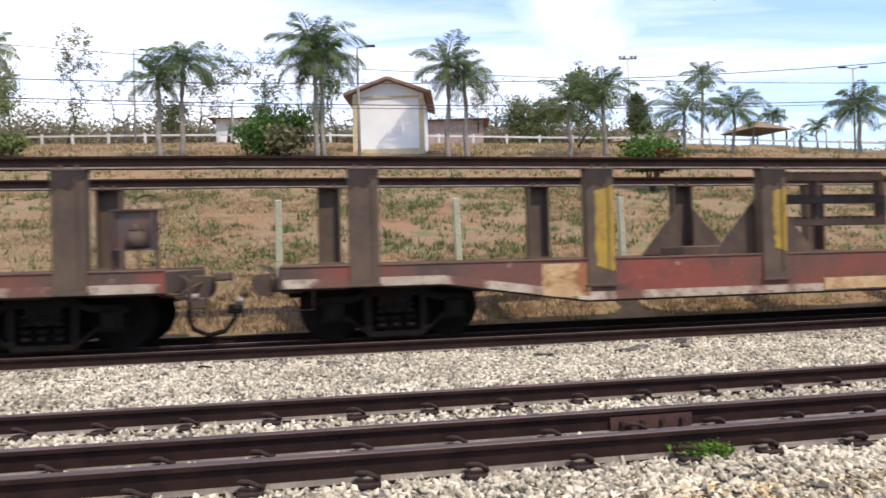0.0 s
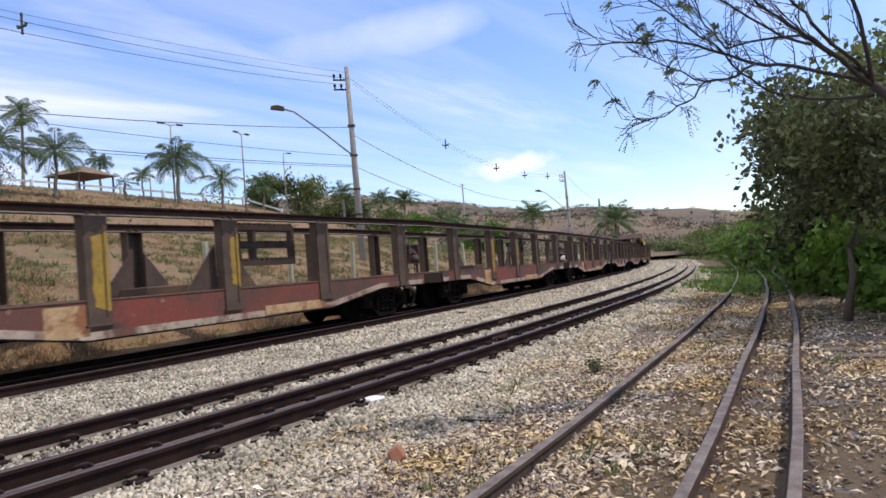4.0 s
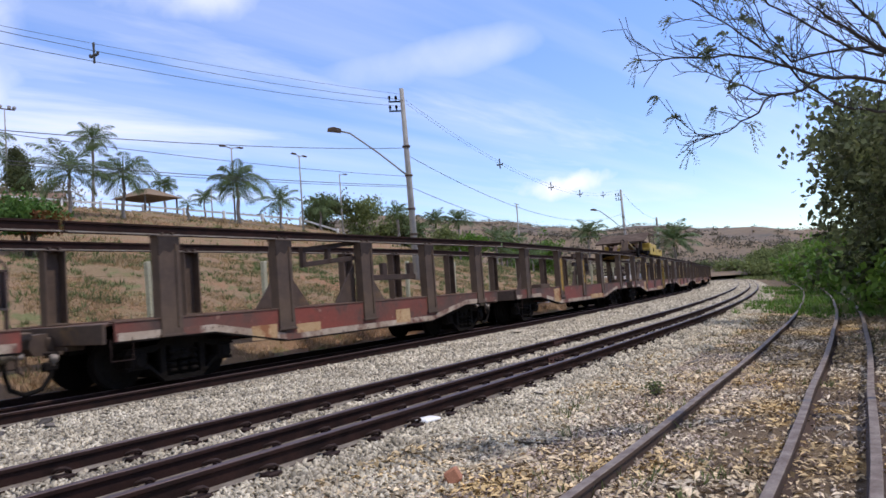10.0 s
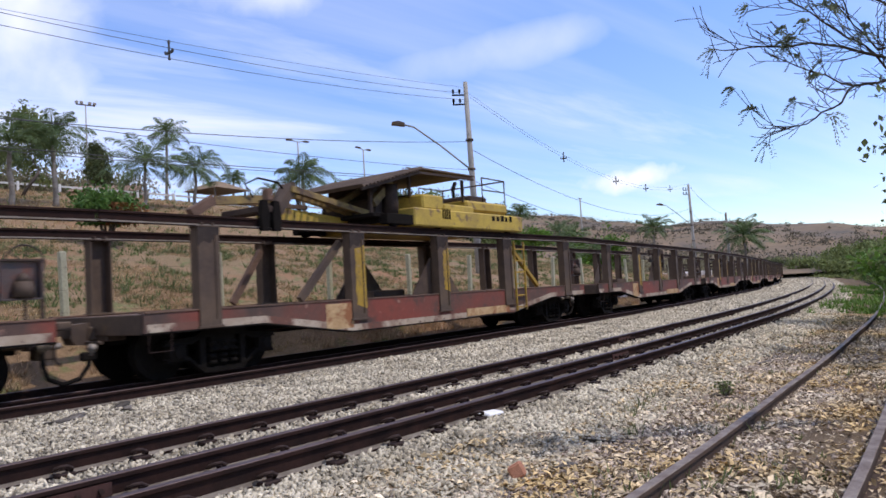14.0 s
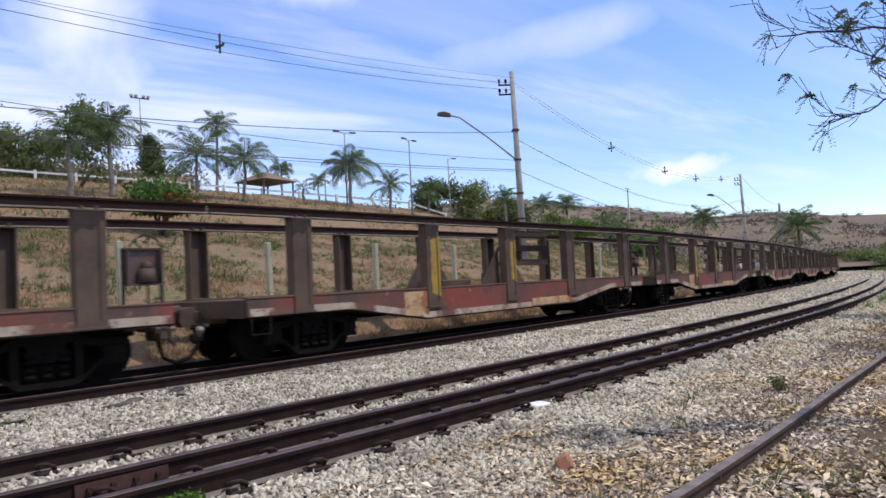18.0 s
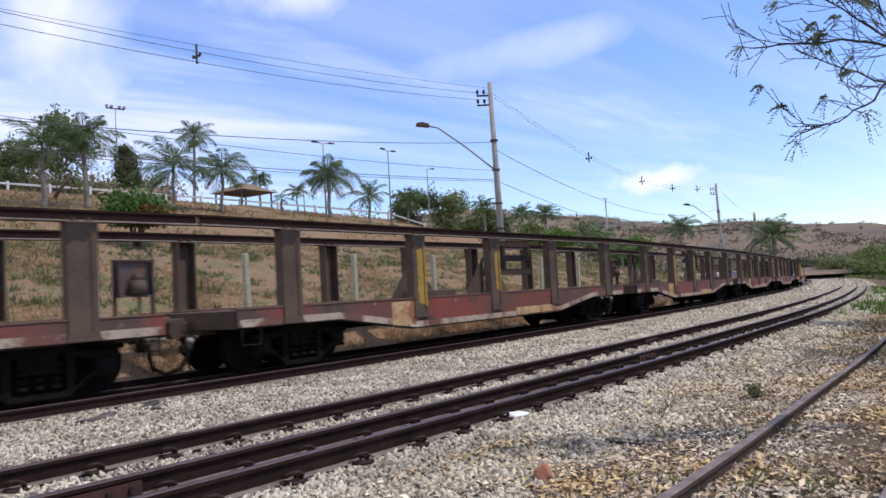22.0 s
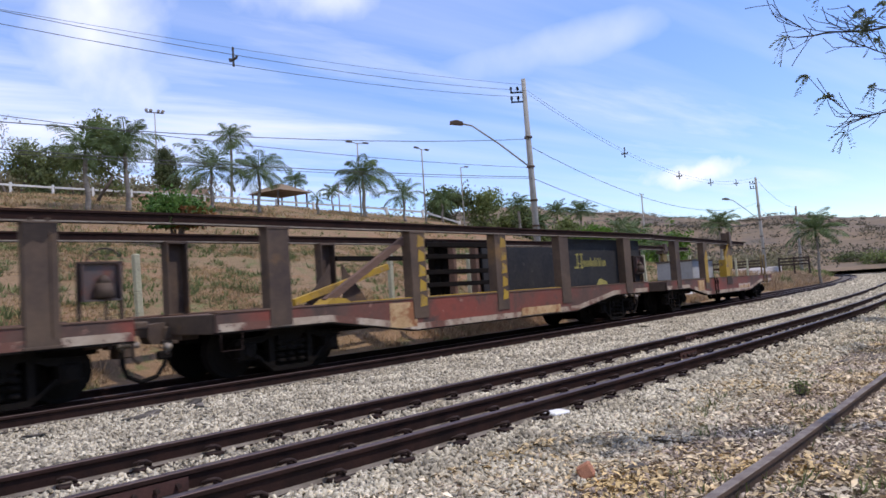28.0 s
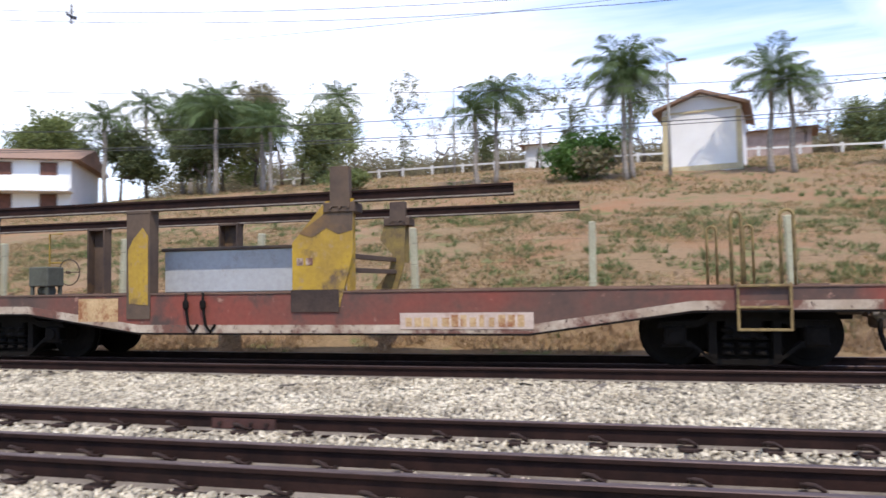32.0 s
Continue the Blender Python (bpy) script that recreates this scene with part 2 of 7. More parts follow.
M_WHITE = mat("dirty_white_stripe", (0.50, 0.41, 0.31), (0.31, 0.23, 0.16), 1.6, 0.75, bump=0.15, fine=18, amount=0.7, spots=((0.15, 0.07, 0.05), 1.2, 0.49, 0.58), spots2=((0.10, 0.065, 0.05), 12.0, 0.58, 0.66))
M_STEEL = mat("weathered_post_steel", (0.122, 0.083, 0.055), (0.062, 0.044, 0.036), 1.3, 0.68, 0.1, bump=0.15, fine=14, amount=0.55,
              spots=((0.22, 0.125, 0.045), 1.0, 0.56, 0.74), spots2=((0.040, 0.030, 0.027), 1.8, 0.60, 0.74))
M_FOOT = mat("dusty_rail_foot", (0.24, 0.205, 0.165), (0.14, 0.115, 0.09), 4.0, 0.85, 0.1, bump=0.3, fine=50)
M_PALEYEL = mat("pale_worn_yellow", (0.30, 0.215, 0.085), (0.15, 0.10, 0.05), 9.0, 0.75, bump=0.1)
M_DULLYEL = mat("dull_worn_shaded_yellow", (0.24, 0.17, 0.05), (0.14, 0.10, 0.05), 6.0, 0.75, bump=0.1)
M_PLATE = mat("pale_worn_plate", (0.55, 0.43, 0.35), (0.42, 0.32, 0.25), 3.0, 0.8, bump=0.1, amount=0.6, spots=((0.34, 0.22, 0.16), 4.0, 0.56, 0.68))
M_PLACARD = mat("rust_stained_cream", (0.52, 0.36, 0.19), (0.40, 0.25, 0.12), 5.0, 0.85, bump=0.2, fine=30, spots=((0.26, 0.11, 0.05), 4.0, 0.52, 0.62))
M_YELLOW = mat("faded_yellow_paint", (0.42, 0.265, 0.03), (0.29, 0.18, 0.04), 2.0, 0.65, bump=0.15, fine=18, amount=0.6, spots=((0.12, 0.08, 0.048), 2.4, 0.54, 0.66), spots2=((0.30, 0.20, 0.09), 9.0, 0.56, 0.66))
M_BLACK = mat("near_black_steel", (0.010, 0.0085, 0.0075), (0.015, 0.012, 0.010), 3.0, 0.95, 0.0, bump=0.2)
M_DECK = mat("rusty_deck", (0.17, 0.10, 0.07), (0.11, 0.07, 0.05), 2.0, 0.85, bump=0.3, stretch=(0.4, 3, 1))
M_CONCRETE = mat("old_concrete", (0.36, 0.345, 0.315), (0.27, 0.255, 0.23), 1.5, 0.9, bump=0.3, fine=20)
M_WALL = mat("white_wall", (0.80, 0.79, 0.76), (0.74, 0.72, 0.69), 0.8, 0.9, bump=0.05, amount=0.15, fine=3)


# ---------------------------------------------------------------- mesh helpers
def mesh_of(name, bm, material):
    me = bpy.data.meshes.new(name)
    bm.to_mesh(me)
    bm.free()
    for m in (material if isinstance(material, (list, tuple)) else (material,)):
        me.materials.append(m)
    return me


def part(name, bm, material, parent=None, label="", at=None):
    """Links a bmesh (or a mesh) as one object, under parent if there is one."""
    me = bm if isinstance(bm, bpy.types.Mesh) else mesh_of(name, bm, material)
    ob = new(name, me)
    if parent:
        ob.parent = parent
    if at is not None:
        ob.matrix_basis = at if isinstance(at, Matrix) else Matrix.Translation(at)
    if label:
        ob["label"] = label
    return ob


def empty(name, m=None):
    ob = new(name)
    ob.empty_display_size = 0.2
    if m is not None:
        ob.matrix_basis = m
    return ob


def box(bm, x0, x1, y0, y1, z0, z1, bevel=0.0, mi=0, m=None):
    r = bmesh.ops.create_cube(bm, size=1.0)
    v = r["verts"]
    bmesh.ops.transform(bm, matrix=Matrix.Translation(((x0 + x1) / 2, (y0 + y1) / 2, (z0 + z1) / 2)) @ Matrix.Diagonal((x1 - x0, y1 - y0, z1 - z0, 1)), verts=v)
    if m is not None:
        bmesh.ops.transform(bm, matrix=m, verts=v)
    fs = {f for a in v for f in a.link_faces}
    if bevel:
        es = {e for f in fs for e in f.edges}
        rr = bmesh.ops.bevel(bm, geom=list(es), offset=bevel, segments=1, affect="EDGES", profile=0.5)
        fs = set(rr["faces"]) | {f for f in fs if f.is_valid}
    for f in fs:
        if f.is_valid:
            f.material_index = mi
    return bm


def cyl(bm, p, q, r0, r1=None, seg=10, mi=0, caps=True):
    p, q = Vector(p), Vector(q)
    d = q - p
    rr = bmesh.ops.create_cone(bm, cap_ends=caps, segments=seg, radius1=r0, radius2=r1 if r1 is not None else r0, depth=d.length)
    m = Matrix.Translation((p + q) / 2) @ d.to_track_quat("Z", "Y").to_matrix().to_4x4()
    bmesh.ops.transform(bm, matrix=m, verts=rr["verts"])
    for f in {f for a in rr["verts"] for f in a.link_faces}:
        f.material_index = mi
        f.smooth = True if len(f.verts) == 4 else False
    return bm


def prism(bm, outline, y0, y1, mi=0, axis="y"):
    """Extrudes a closed outline of (a, z) pairs from y0 to y1 (axis y) or along x."""
    def co(a, z, d):
        return (a, d, z) if axis == "y" else (d, a, z)
    lo = [bm.verts.new(co(a, z, y0)) for a, z in outline]
    hi = [bm.verts.new(co(a, z, y1)) for a, z in outline]
    fs = [bm.faces.new(lo), bm.faces.new(hi[::-1])]
    n = len(outline)
    for k in range(n):
        fs.append(bm.faces.new((lo[k], hi[k], hi[(k + 1) % n], lo[(k + 1) % n])))
    for f in fs:
        f.material_index = mi
    bmesh.ops.recalc_face_normals(bm, faces=fs)
    return fs


def tube(bm, pts, radius, seg=6, mi=0):
    pts = [Vector(p) for p in pts]
    rings = []
    for k, p in enumerate(pts):
        d = (pts[min(k + 1, len(pts) - 1)] - pts[max(k - 1, 0)]).normalized()
        q = d.to_track_quat("Z", "Y")
        r = radius[k] if isinstance(radius, (list, tuple)) else radius
        rings.append([bm.verts.new(p + q @ Vector((r * math.cos(2 * math.pi * j / seg), r * math.sin(2 * math.pi * j / seg), 0))) for j in range(seg)])
    for a, b in zip(rings, rings[1:]):
        for j in range(seg):
            f = bm.faces.new((a[j], a[(j + 1) % seg], b[(j + 1) % seg], b[j]))
            f.smooth, f.material_index = True, mi
    if seg > 2:
        bm.faces.new(rings[0][::-1]).material_index = mi
        bm.faces.new(rings[-1]).material_index = mi
    return bm


def quick_mesh(name, verts, faces, material, smooth=False):
    me = bpy.data.meshes.new(name)
    me.from_pydata(verts, [], faces)
    for m in (material if isinstance(material, (list, tuple)) else (material,)):
        me.materials.append(m)
    if smooth:
        for f in me.polygons:
            f.use_smooth = True
    return me

# ---------------------------------------------------------------- the line of the tracks
RAIL_TOP = 0.16
DS = 0.25
S_GRID = np.arange(-120.0, 260.0, DS)
CURV = np.interp(S_GRID, [-30, 0, 15, 30, 50, 80, 100, 125], [0.00461, 0.00473, 0.00574, 0.00289, 0.00103, 0.0007, 0.0012, 0.006])
ZERO = int(round(120 / DS))
HEAD = np.cumsum(CURV) * DS
HEAD = HEAD - HEAD[ZERO] + 0.15911
LINE_X = np.cumsum(np.cos(HEAD)) * DS
LINE_Y = np.cumsum(np.sin(HEAD)) * DS
LINE_X, LINE_Y = LINE_X - LINE_X[ZERO], LINE_Y - LINE_Y[ZERO] + 6.203


def line_z(s):
    """The line falls gently towards its far end."""
    return np.interp(s, [15, 40, 80, 140], [0.0, -0.13, -0.45, -0.45])


def on_line(s, off=0.0):
    """Plan place and heading at s metres along the near track's far rail, off metres to its left."""
    x, y, h = np.interp(s, S_GRID, LINE_X), np.interp(s, S_GRID, LINE_Y), np.interp(s, S_GRID, HEAD)
    return x - math.sin(h) * off, y + math.cos(h) * off, h


def at_line(s, off, z=0.0, turn=0.0):
    x, y, h = on_line(s, off)
    return pose(x, y, z + float(line_z(s)), 0, 0, math.degrees(h) + turn)


def to_line(x, y):
    """s and offset of plan points (numpy arrays)."""
    x, y = np.asarray(x, float), np.asarray(y, float)
    s = x.copy()
    for _ in range(6):
        px, py, h = np.interp(s, S_GRID, LINE_X), np.interp(s, S_GRID, LINE_Y), np.interp(s, S_GRID, HEAD)
        s = s + (x - px) * np.cos(h) + (y - py) * np.sin(h)
    px, py, h = np.interp(s, S_GRID, LINE_X), np.interp(s, S_GRID, LINE_Y), np.interp(s, S_GRID, HEAD)
    return s, -(x - px) * np.sin(h) + (y - py) * np.cos(h)


TRAIN_OFF = 3.52 + 1.1            # middle of the metre-gauge track that carries the train
SIDE_S = [-60.0, 0.0, 4.5, 7.5, 10.0, 14.4, 24.7, 37.0, 56.0, 86.0]
SIDE_OFF = [-4.6, -4.03, -3.92, -3.82, -3.78, -3.71, -3.70, -3.90, -4.4, -4.9]


def siding(s):
    return float(np.interp(s, SIDE_S, SIDE_OFF))


def siding_gap(s):
    """The second rail draws nearer to the first towards the buried end."""
    return float(np.interp(s, [3, 8, 15, 27], [1.07, 1.0, 0.97, 1.0]))


# ground height from the offset to the line
G_OFF = [-60.0, -20.0, -9.0, -7.0, -4.5, -3.0, -1.9, 0.0, 3.4, 5.6, 6.5, 7.0, 7.5, 9.0, 14.0, 16.8, 17.6, 22.0, 26.0, 30.0, 45.0, 57.0, 70.0, 80.0, 120.0]
G_Z = [0.6, 0.2, -0.1, -0.19, -0.19, -0.10, -0.01, -0.01, -0.01, -0.03, 0.03, 0.33, 0.95, 1.4, 2.7, 3.3, 3.55, 4.4, 5.4, 6.4, 9.2, 11.2, 12.8, 13.5, 15.0]


def ground_z(s, off):
    z = np.interp(off, G_OFF, G_Z)
    # the bank and the terrace run out towards the far end of the line
    z = z + np.interp(s, [8.0, 30.0], [0.0, 0.7]) * np.interp(off, [17.6, 23.0, 38.0, 55.0], [0.0, 1.0, 0.7, 0.0])
    k = np.clip((np.asarray(s) - np.maximum(42.0, 17.0 + np.clip(np.asarray(off) - 8, 0, 60) * 1.3)) / 22.0, 0, 1)
    k = k * k * (3 - 2 * k)
    low = np.interp(off, [-60, 5.6, 8, 20, 60, 120], [0.6, -0.02, 0.6, 0.9, 1.2, 2.0])
    return np.where(np.asarray(off) > 5.6, z * (1 - k) + low * k, z) + line_z(s) * np.interp(off, [6.0, 9.5], [1.0, 0.0])


def ground_at(x, y):
    s, o = to_line(np.array([x]), np.array([y]))
    return float(ground_z(s, o)[0])

# ---------------------------------------------------------------- ground
def make_ground():
    ss = np.concatenate([np.arange(-110, -14, 6.0), np.arange(-14, 32, 0.6), np.arange(32, 80, 2.0), np.arange(80, 201, 6.0)])
    oo = np.concatenate([np.arange(-55, -10, 3.0), np.arange(-10, 20, 0.4), np.arange(20, 46, 1.3), np.arange(46, 111, 6.0)])
    S, O = np.meshgrid(ss, oo, indexing="ij")
    x, y, h = np.interp(S, S_GRID, LINE_X), np.interp(S, S_GRID, LINE_Y), np.interp(S, S_GRID, HEAD)
    X, Y = x - np.sin(h) * O, y + np.cos(h) * O
    Z = ground_z(S, O)
    verts = []
    ni, nj = S.shape
    for i in range(ni):
        for j in range(nj):
            p = Vector((X[i, j], Y[i, j], 0))
            rough = 0.10 if O[i, j] > 6.2 else (0.035 if O[i, j] < -2.2 else 0.012)
            dz = rough * (noise.noise(p * 0.7) + 0.6 * noise.noise(p * 2.3))
            verts.append((X[i, j], Y[i, j], float(Z[i, j]) + dz))
    faces, mats = [], []
    for i in range(ni - 1):
        for j in range(nj - 1):
            faces.append((i * nj + j, (i + 1) * nj + j, (i + 1) * nj + j + 1, i * nj + j + 1))
            o = (oo[j] + oo[j + 1]) / 2
            mats.append(1 if o < -2.2 else (0 if o < 5.7 else 2))
    # skirt out to the horizon
    ring = [i * nj for i in range(ni)] + [(ni - 1) * nj + j for j in range(1, nj)] + [i * nj + nj - 1 for i in range(ni - 2, -1, -1)] + [j for j in range(nj - 2, 0, -1)]
    far = []
    for r in ring:
        v = Vector(verts[r]) - Vector((40, 20, 0))
        v.z = 0
        v = v.normalized() * 2600
        far.append(len(verts))
        verts.append((40 + v.x, 20 + v.y, 2.0))
    for k in range(len(ring)):
        a, b = ring[k], ring[(k + 1) % len(ring)]
        faces.append((a, far[k], far[(k + 1) % len(ring)], b))
        mats.append(2)
    me = quick_mesh("ground", verts, faces, [M_BALLAST, M_EARTH, M_BANK], True)
    me.polygons.foreach_set("material_index", mats)
    me.validate()
    return tagged(new("ground", me), "gravel railway yard and dry grass bank with bare earth", "ground", kind="structure")


make_ground()

RAIL_PROFILE = [(-0.035, 0.158), (-0.03, 0.163), (0.03, 0.163), (0.035, 0.158), (0.035, 0.132), (0.010, 0.122), (0.009, 0.030), (0.068, 0.014), (0.068, 0.0),
                (-0.068, 0.0), (-0.068, 0.014), (-0.009, 0.030), (-0.010, 0.122), (-0.035, 0.132)]


def rail_mesh(name, s0, s1, off, z, step=0.75, k=1.0):
    """A rail swept along the line; off is a number or a function of s."""
    n = max(2, int((s1 - s0) / step) + 1)
    verts, faces, mi = [], [], []
    np_ = len(RAIL_PROFILE)
    for i in range(n):
        s = s0 + (s1 - s0) * i / (n - 1)
        o = off(s) if callable(off) else off
        x, y, h = on_line(s, o)
        for a, b in RAIL_PROFILE:
            verts.append((x - math.sin(h) * a * k, y + math.cos(h) * a * k, z + b * k + float(line_z(s))))
    for i in range(n - 1):
        for j in range(np_):
            faces.append((i * np_ + j, (i + 1) * np_ + j, (i + 1) * np_ + (j + 1) % np_, i * np_ + (j + 1) % np_))
            mi.append(1 if j in (0, 1, 2) else (2 if j in (6, 10) else 0))
    faces += [tuple(range(np_ - 1, -1, -1)), tuple((n - 1) * np_ + j for j in range(np_))]
    mi += [0, 0]
    me = quick_mesh(name, verts, faces, [M_RAIL, M_RAILTOP, M_FOOT])
    me.polygons.foreach_set("material_index", mi)
    return me


def e_clip_mesh():
    bm = bmesh.new()
    tube(bm, [(-0.06, 0.03, 0.03), (-0.06, 0.10, 0.035), (-0.04, 0.145, 0.06), (0.0, 0.155, 0.085), (0.045, 0.14, 0.085), (0.06, 0.10, 0.07), (0.05, 0.055, 0.05), (0.01, 0.04, 0.045)], 0.014, 6)
    box(bm, -0.07, 0.07, 0.07, 0.17, 0.0, 0.03, 0.006)
    return mesh_of("rail_clip", bm, M_CLIP)


CLIP = e_clip_mesh()


def sleeper_mesh(length):
    bm = bmesh.new()
    box(bm, -0.12, 0.12, -length / 2, length / 2, -0.16, 0.0, 0.012)
    return mesh_of("sleeper", bm, M_SLEEPER)


def make_track(name, label, rails, middle, length, z, s0, s1, near0, near1, clips=True, pitch=0.6, paint=None):
    root = tagged(empty(name), label, "railway track", kind="structure")
    for off in rails:
        me = rail_mesh("rail", s0, s1, off, z)
        if paint:
            me.materials[0], me.materials[1], me.materials[2] = paint[0], paint[1], paint[0]
        part("rail", me, None, root)
    sl = sleeper_mesh(length)
    for k in range(int((near1 - near0) / pitch)):
        s = near0 + k * pitch + random.uniform(-0.03, 0.03)
        o = middle(s) if callable(middle) else middle
        part("sleeper", sl, None, root, at=at_line(s, o, z + random.uniform(-0.012, -0.004), random.uniform(-1.5, 1.5)))
        if clips and -7.5 < s < 22:
            for off in rails:
                ro = off(s) if callable(off) else off
                for side in ((0, 180) if s < 10 else (180,)):
                    part("rail_clip", CLIP, None, root, at=at_line(s + random.uniform(-0.02, 0.02), ro, z + 0.004, side + random.uniform(-6, 6)))
    return root


make_track("near_track", "rusty mixed-gauge railway track of three rails on ballast", [0.0, -1.07, -1.67], -0.83, 2.3, 0.0, -110, 190, -9, 40)
make_track("train_track", "dark mixed-gauge railway track on ballast under the train", [3.52, 4.12, 5.19], 4.35, 2.3, 0.0, -110, 200, -12, 45, clips=False)
make_track("siding_track", "disused rusty siding with three rails in leaf litter", [siding, lambda s: siding(s) - siding_gap(s), lambda s: siding(s) - siding_gap(s) - 0.53],
           lambda s: siding(s) - 0.8, 2.5, -0.19, -6, 84, -2, 40, clips=False, paint=(M_SIDE_RAIL, M_SIDE_TOP))


M_FISH = mat("rusty_fishplate", (0.085, 0.038, 0.03), (0.05, 0.026, 0.021), 5.0, 0.8, 0.0, bump=0.3)


def fishplates(s, off):
    root = tagged(empty("rail_joint", at_line(s, off, 0.0)), "rusty bolted fishplate joint on the rail", "rail joint", "bolted rail joints")
    for sy in (-1, 1):
        bm = bmesh.new()
        prism(bm, [(sy * 0.011, 0.036), (sy * 0.034, 0.030), (sy * 0.030, 0.118), (sy * 0.012, 0.119)], -0.3, 0.3, axis="x")
        pl = part("fishplate", bm, M_FISH, root)
        for k in range(4):
            bm = bmesh.new()
            x = -0.22 + 0.147 * k
            cyl(bm, (x, sy * 0.028, 0.075), (x, sy * 0.062, 0.075), 0.018, seg=6)
            part("bolt", bm, M_CLIP, pl)
    return root


for s, off in ((1.35, -1.07), (-4.2, 0.0), (9.6, -1.07), (12.4, 0.0)):
    fishplates(s, off)


def scatter(name, n, place, size, material, flat=0.7, label="", seed=1, lift=0.3, tilt=0.45, long=1.25):
    """Loose stones as one mesh. place(rng, n) gives s and offset; size (lo, hi)."""
    rng = np.random.default_rng(seed)
    s, o = place(rng, n)
    x, y, h = np.interp(s, S_GRID, LINE_X), np.interp(s, S_GRID, LINE_Y), np.interp(s, S_GRID, HEAD)
    X, Y = x - np.sin(h) * o, y + np.cos(h) * o
    n = len(s)
    Z = ground_z(s, o)
    base = np.array([(a, b, c) for a in (-1, 1) for b in (-1, 1) for c in (-1, 1)], float)
    k = rng.uniform(size[0], size[1], (n, 1, 1)) * 0.5
    v = base[None] * rng.uniform(0.25, 1.0, (n, 8, 3)) * np.stack([rng.uniform(0.85, 1.35, n) * long, rng.uniform(0.7, 1.05, n) / long, flat * rng.uniform(0.5, 1.0, n)], 1)[:, None] * k
    # random turns
    q = rng.normal(size=(n, 4))
    q[:, 1:3] *= tilt
    q /= np.linalg.norm(q, axis=1)[:, None]
    w, a, b, c = q.T
    R = np.stack([1 - 2 * (b * b + c * c), 2 * (a * b - c * w), 2 * (a * c + b * w), 2 * (a * b + c * w), 1 - 2 * (a * a + c * c), 2 * (b * c - a * w),
                  2 * (a * c - b * w), 2 * (b * c + a * w), 1 - 2 * (a * a + b * b)], 1).reshape(n, 3, 3)
    v = np.einsum("nij,nkj->nki", R, v)
    v += np.stack([X, Y, Z + k[:, 0, 0] * flat * lift + rng.uniform(-0.004, 0.012, n)], 1)[:, None]
    quads = np.array([(0, 1, 3, 2), (4, 6, 7, 5), (0, 4, 5, 1), (2, 3, 7, 6), (0, 2, 6, 4), (1, 5, 7, 3)])
    f = (quads[None] + 8 * np.arange(n)[:, None, None]).reshape(-1)
    me = bpy.data.meshes.new(name)
    me.vertices.add(8 * n)
    me.vertices.foreach_set("co", v.reshape(-1))
    me.loops.add(len(f))
    me.loops.foreach_set("vertex_index", f)
    me.polygons.add(6 * n)
    me.polygons.foreach_set("loop_start", np.arange(0, 24 * n, 4))
    me.update(calc_edges=True)
    me.materials.append(material)
    return tagged(new(name, me), label, "gravel", kind="stuff")


RAILS_AT = np.array([0.0, -1.07, -1.67, 3.52])


def clear_of_rails(s, o):
    keep = np.ones(len(s), bool)
    for r in RAILS_AT:
        keep &= abs(o - r) > 0.055
    return keep


def strip(s0, s1, o0, o1, gap_thin=True):
    def place(rng, n):
        s, o = rng.uniform(s0, s1, n), rng.uniform(o0, o1, n)
        keep = clear_of_rails(s, o)
        return s[keep], o[keep]
    return place


scatter("ballast_stones", 30000, strip(-6, 9, -3.1, -1.75), (0.024, 0.064), M_STONE, label="fine pale crushed stones beside the near rail", seed=13)
scatter("ballast_stones", 66000, strip(-9, 9, -1.75, 3.5), (0.026, 0.066), M_STONE, label="pale grey crushed ballast stones between the tracks", seed=3)
scatter("ballast_stones", 36000, strip(9, 24, -2.9, 3.5), (0.04, 0.095), M_STONE, label="pale grey crushed ballast stones beside the rails", seed=4)
scatter("ballast_stones", 9000, strip(60, 135, -2.4, 3.5), (0.14, 0.30), M_STONE, label="far pale ballast stones", seed=15)
scatter("ballast_stones", 16000, strip(24, 60, -2.6, 3.5), (0.07, 0.14), M_STONE, label="distant pale ballast stones", seed=5)


M_SLAB = mat("dark_flat_slab", (0.19, 0.165, 0.14), (0.11, 0.095, 0.08), 3.0, 0.95, bump=0.5, island=0.35)
scatter("ballast_slabs", 40, strip(-8, 22, 2.5, 3.3), (0.14, 0.32), M_SLAB, tilt=0.05, flat=0.16, label="flat dark slabs half sunk in the ballast", seed=8, lift=1.0)
scatter("ballast_slabs", 26, strip(-4, 14, -3.2, -2.0), (0.12, 0.30), M_SLAB, tilt=0.05, flat=0.14, label="flat dark slabs half sunk in the ballast", seed=9, lift=1.0)
scatter("dirty_ballast", 9000, strip(-6, 10, -1.6, -1.1), (0.02, 0.045), M_STONE_DIRTY, label="brown dusty small stones between the close rails", seed=10, lift=0.8)


scatter("ballast_stones", 16000, strip(-24, -9, -3.0, 3.5), (0.04, 0.095), M_STONE, label="pale ballast stones along the line", seed=14)


def litter_place(rng, n):
    s, o = np.where(rng.uniform(size=n) < 0.86, rng.uniform(-1, 22, n), rng.uniform(-14, -1, n)), rng.uniform(-8.8, -2.2, n)
    keep = np.ones(len(s), bool)
    so = np.interp(s, SIDE_S, SIDE_OFF)
    for r in (0.0, -1.0, -1.53):
        keep &= abs(o - so - r) > 0.045
    return s[keep], o[keep]


scatter("ballast_stones", 30000, strip(-1.5, 14, -4.3, -2.9), (0.018, 0.052), M_STONE_DIRTY, label="pale spread stones between the track and the siding", seed=16)
scatter("siding_gravel", 30000, litter_place, (0.016, 0.05), M_STONE_DIRTY, label="dirty brown gravel around the siding", seed=6)


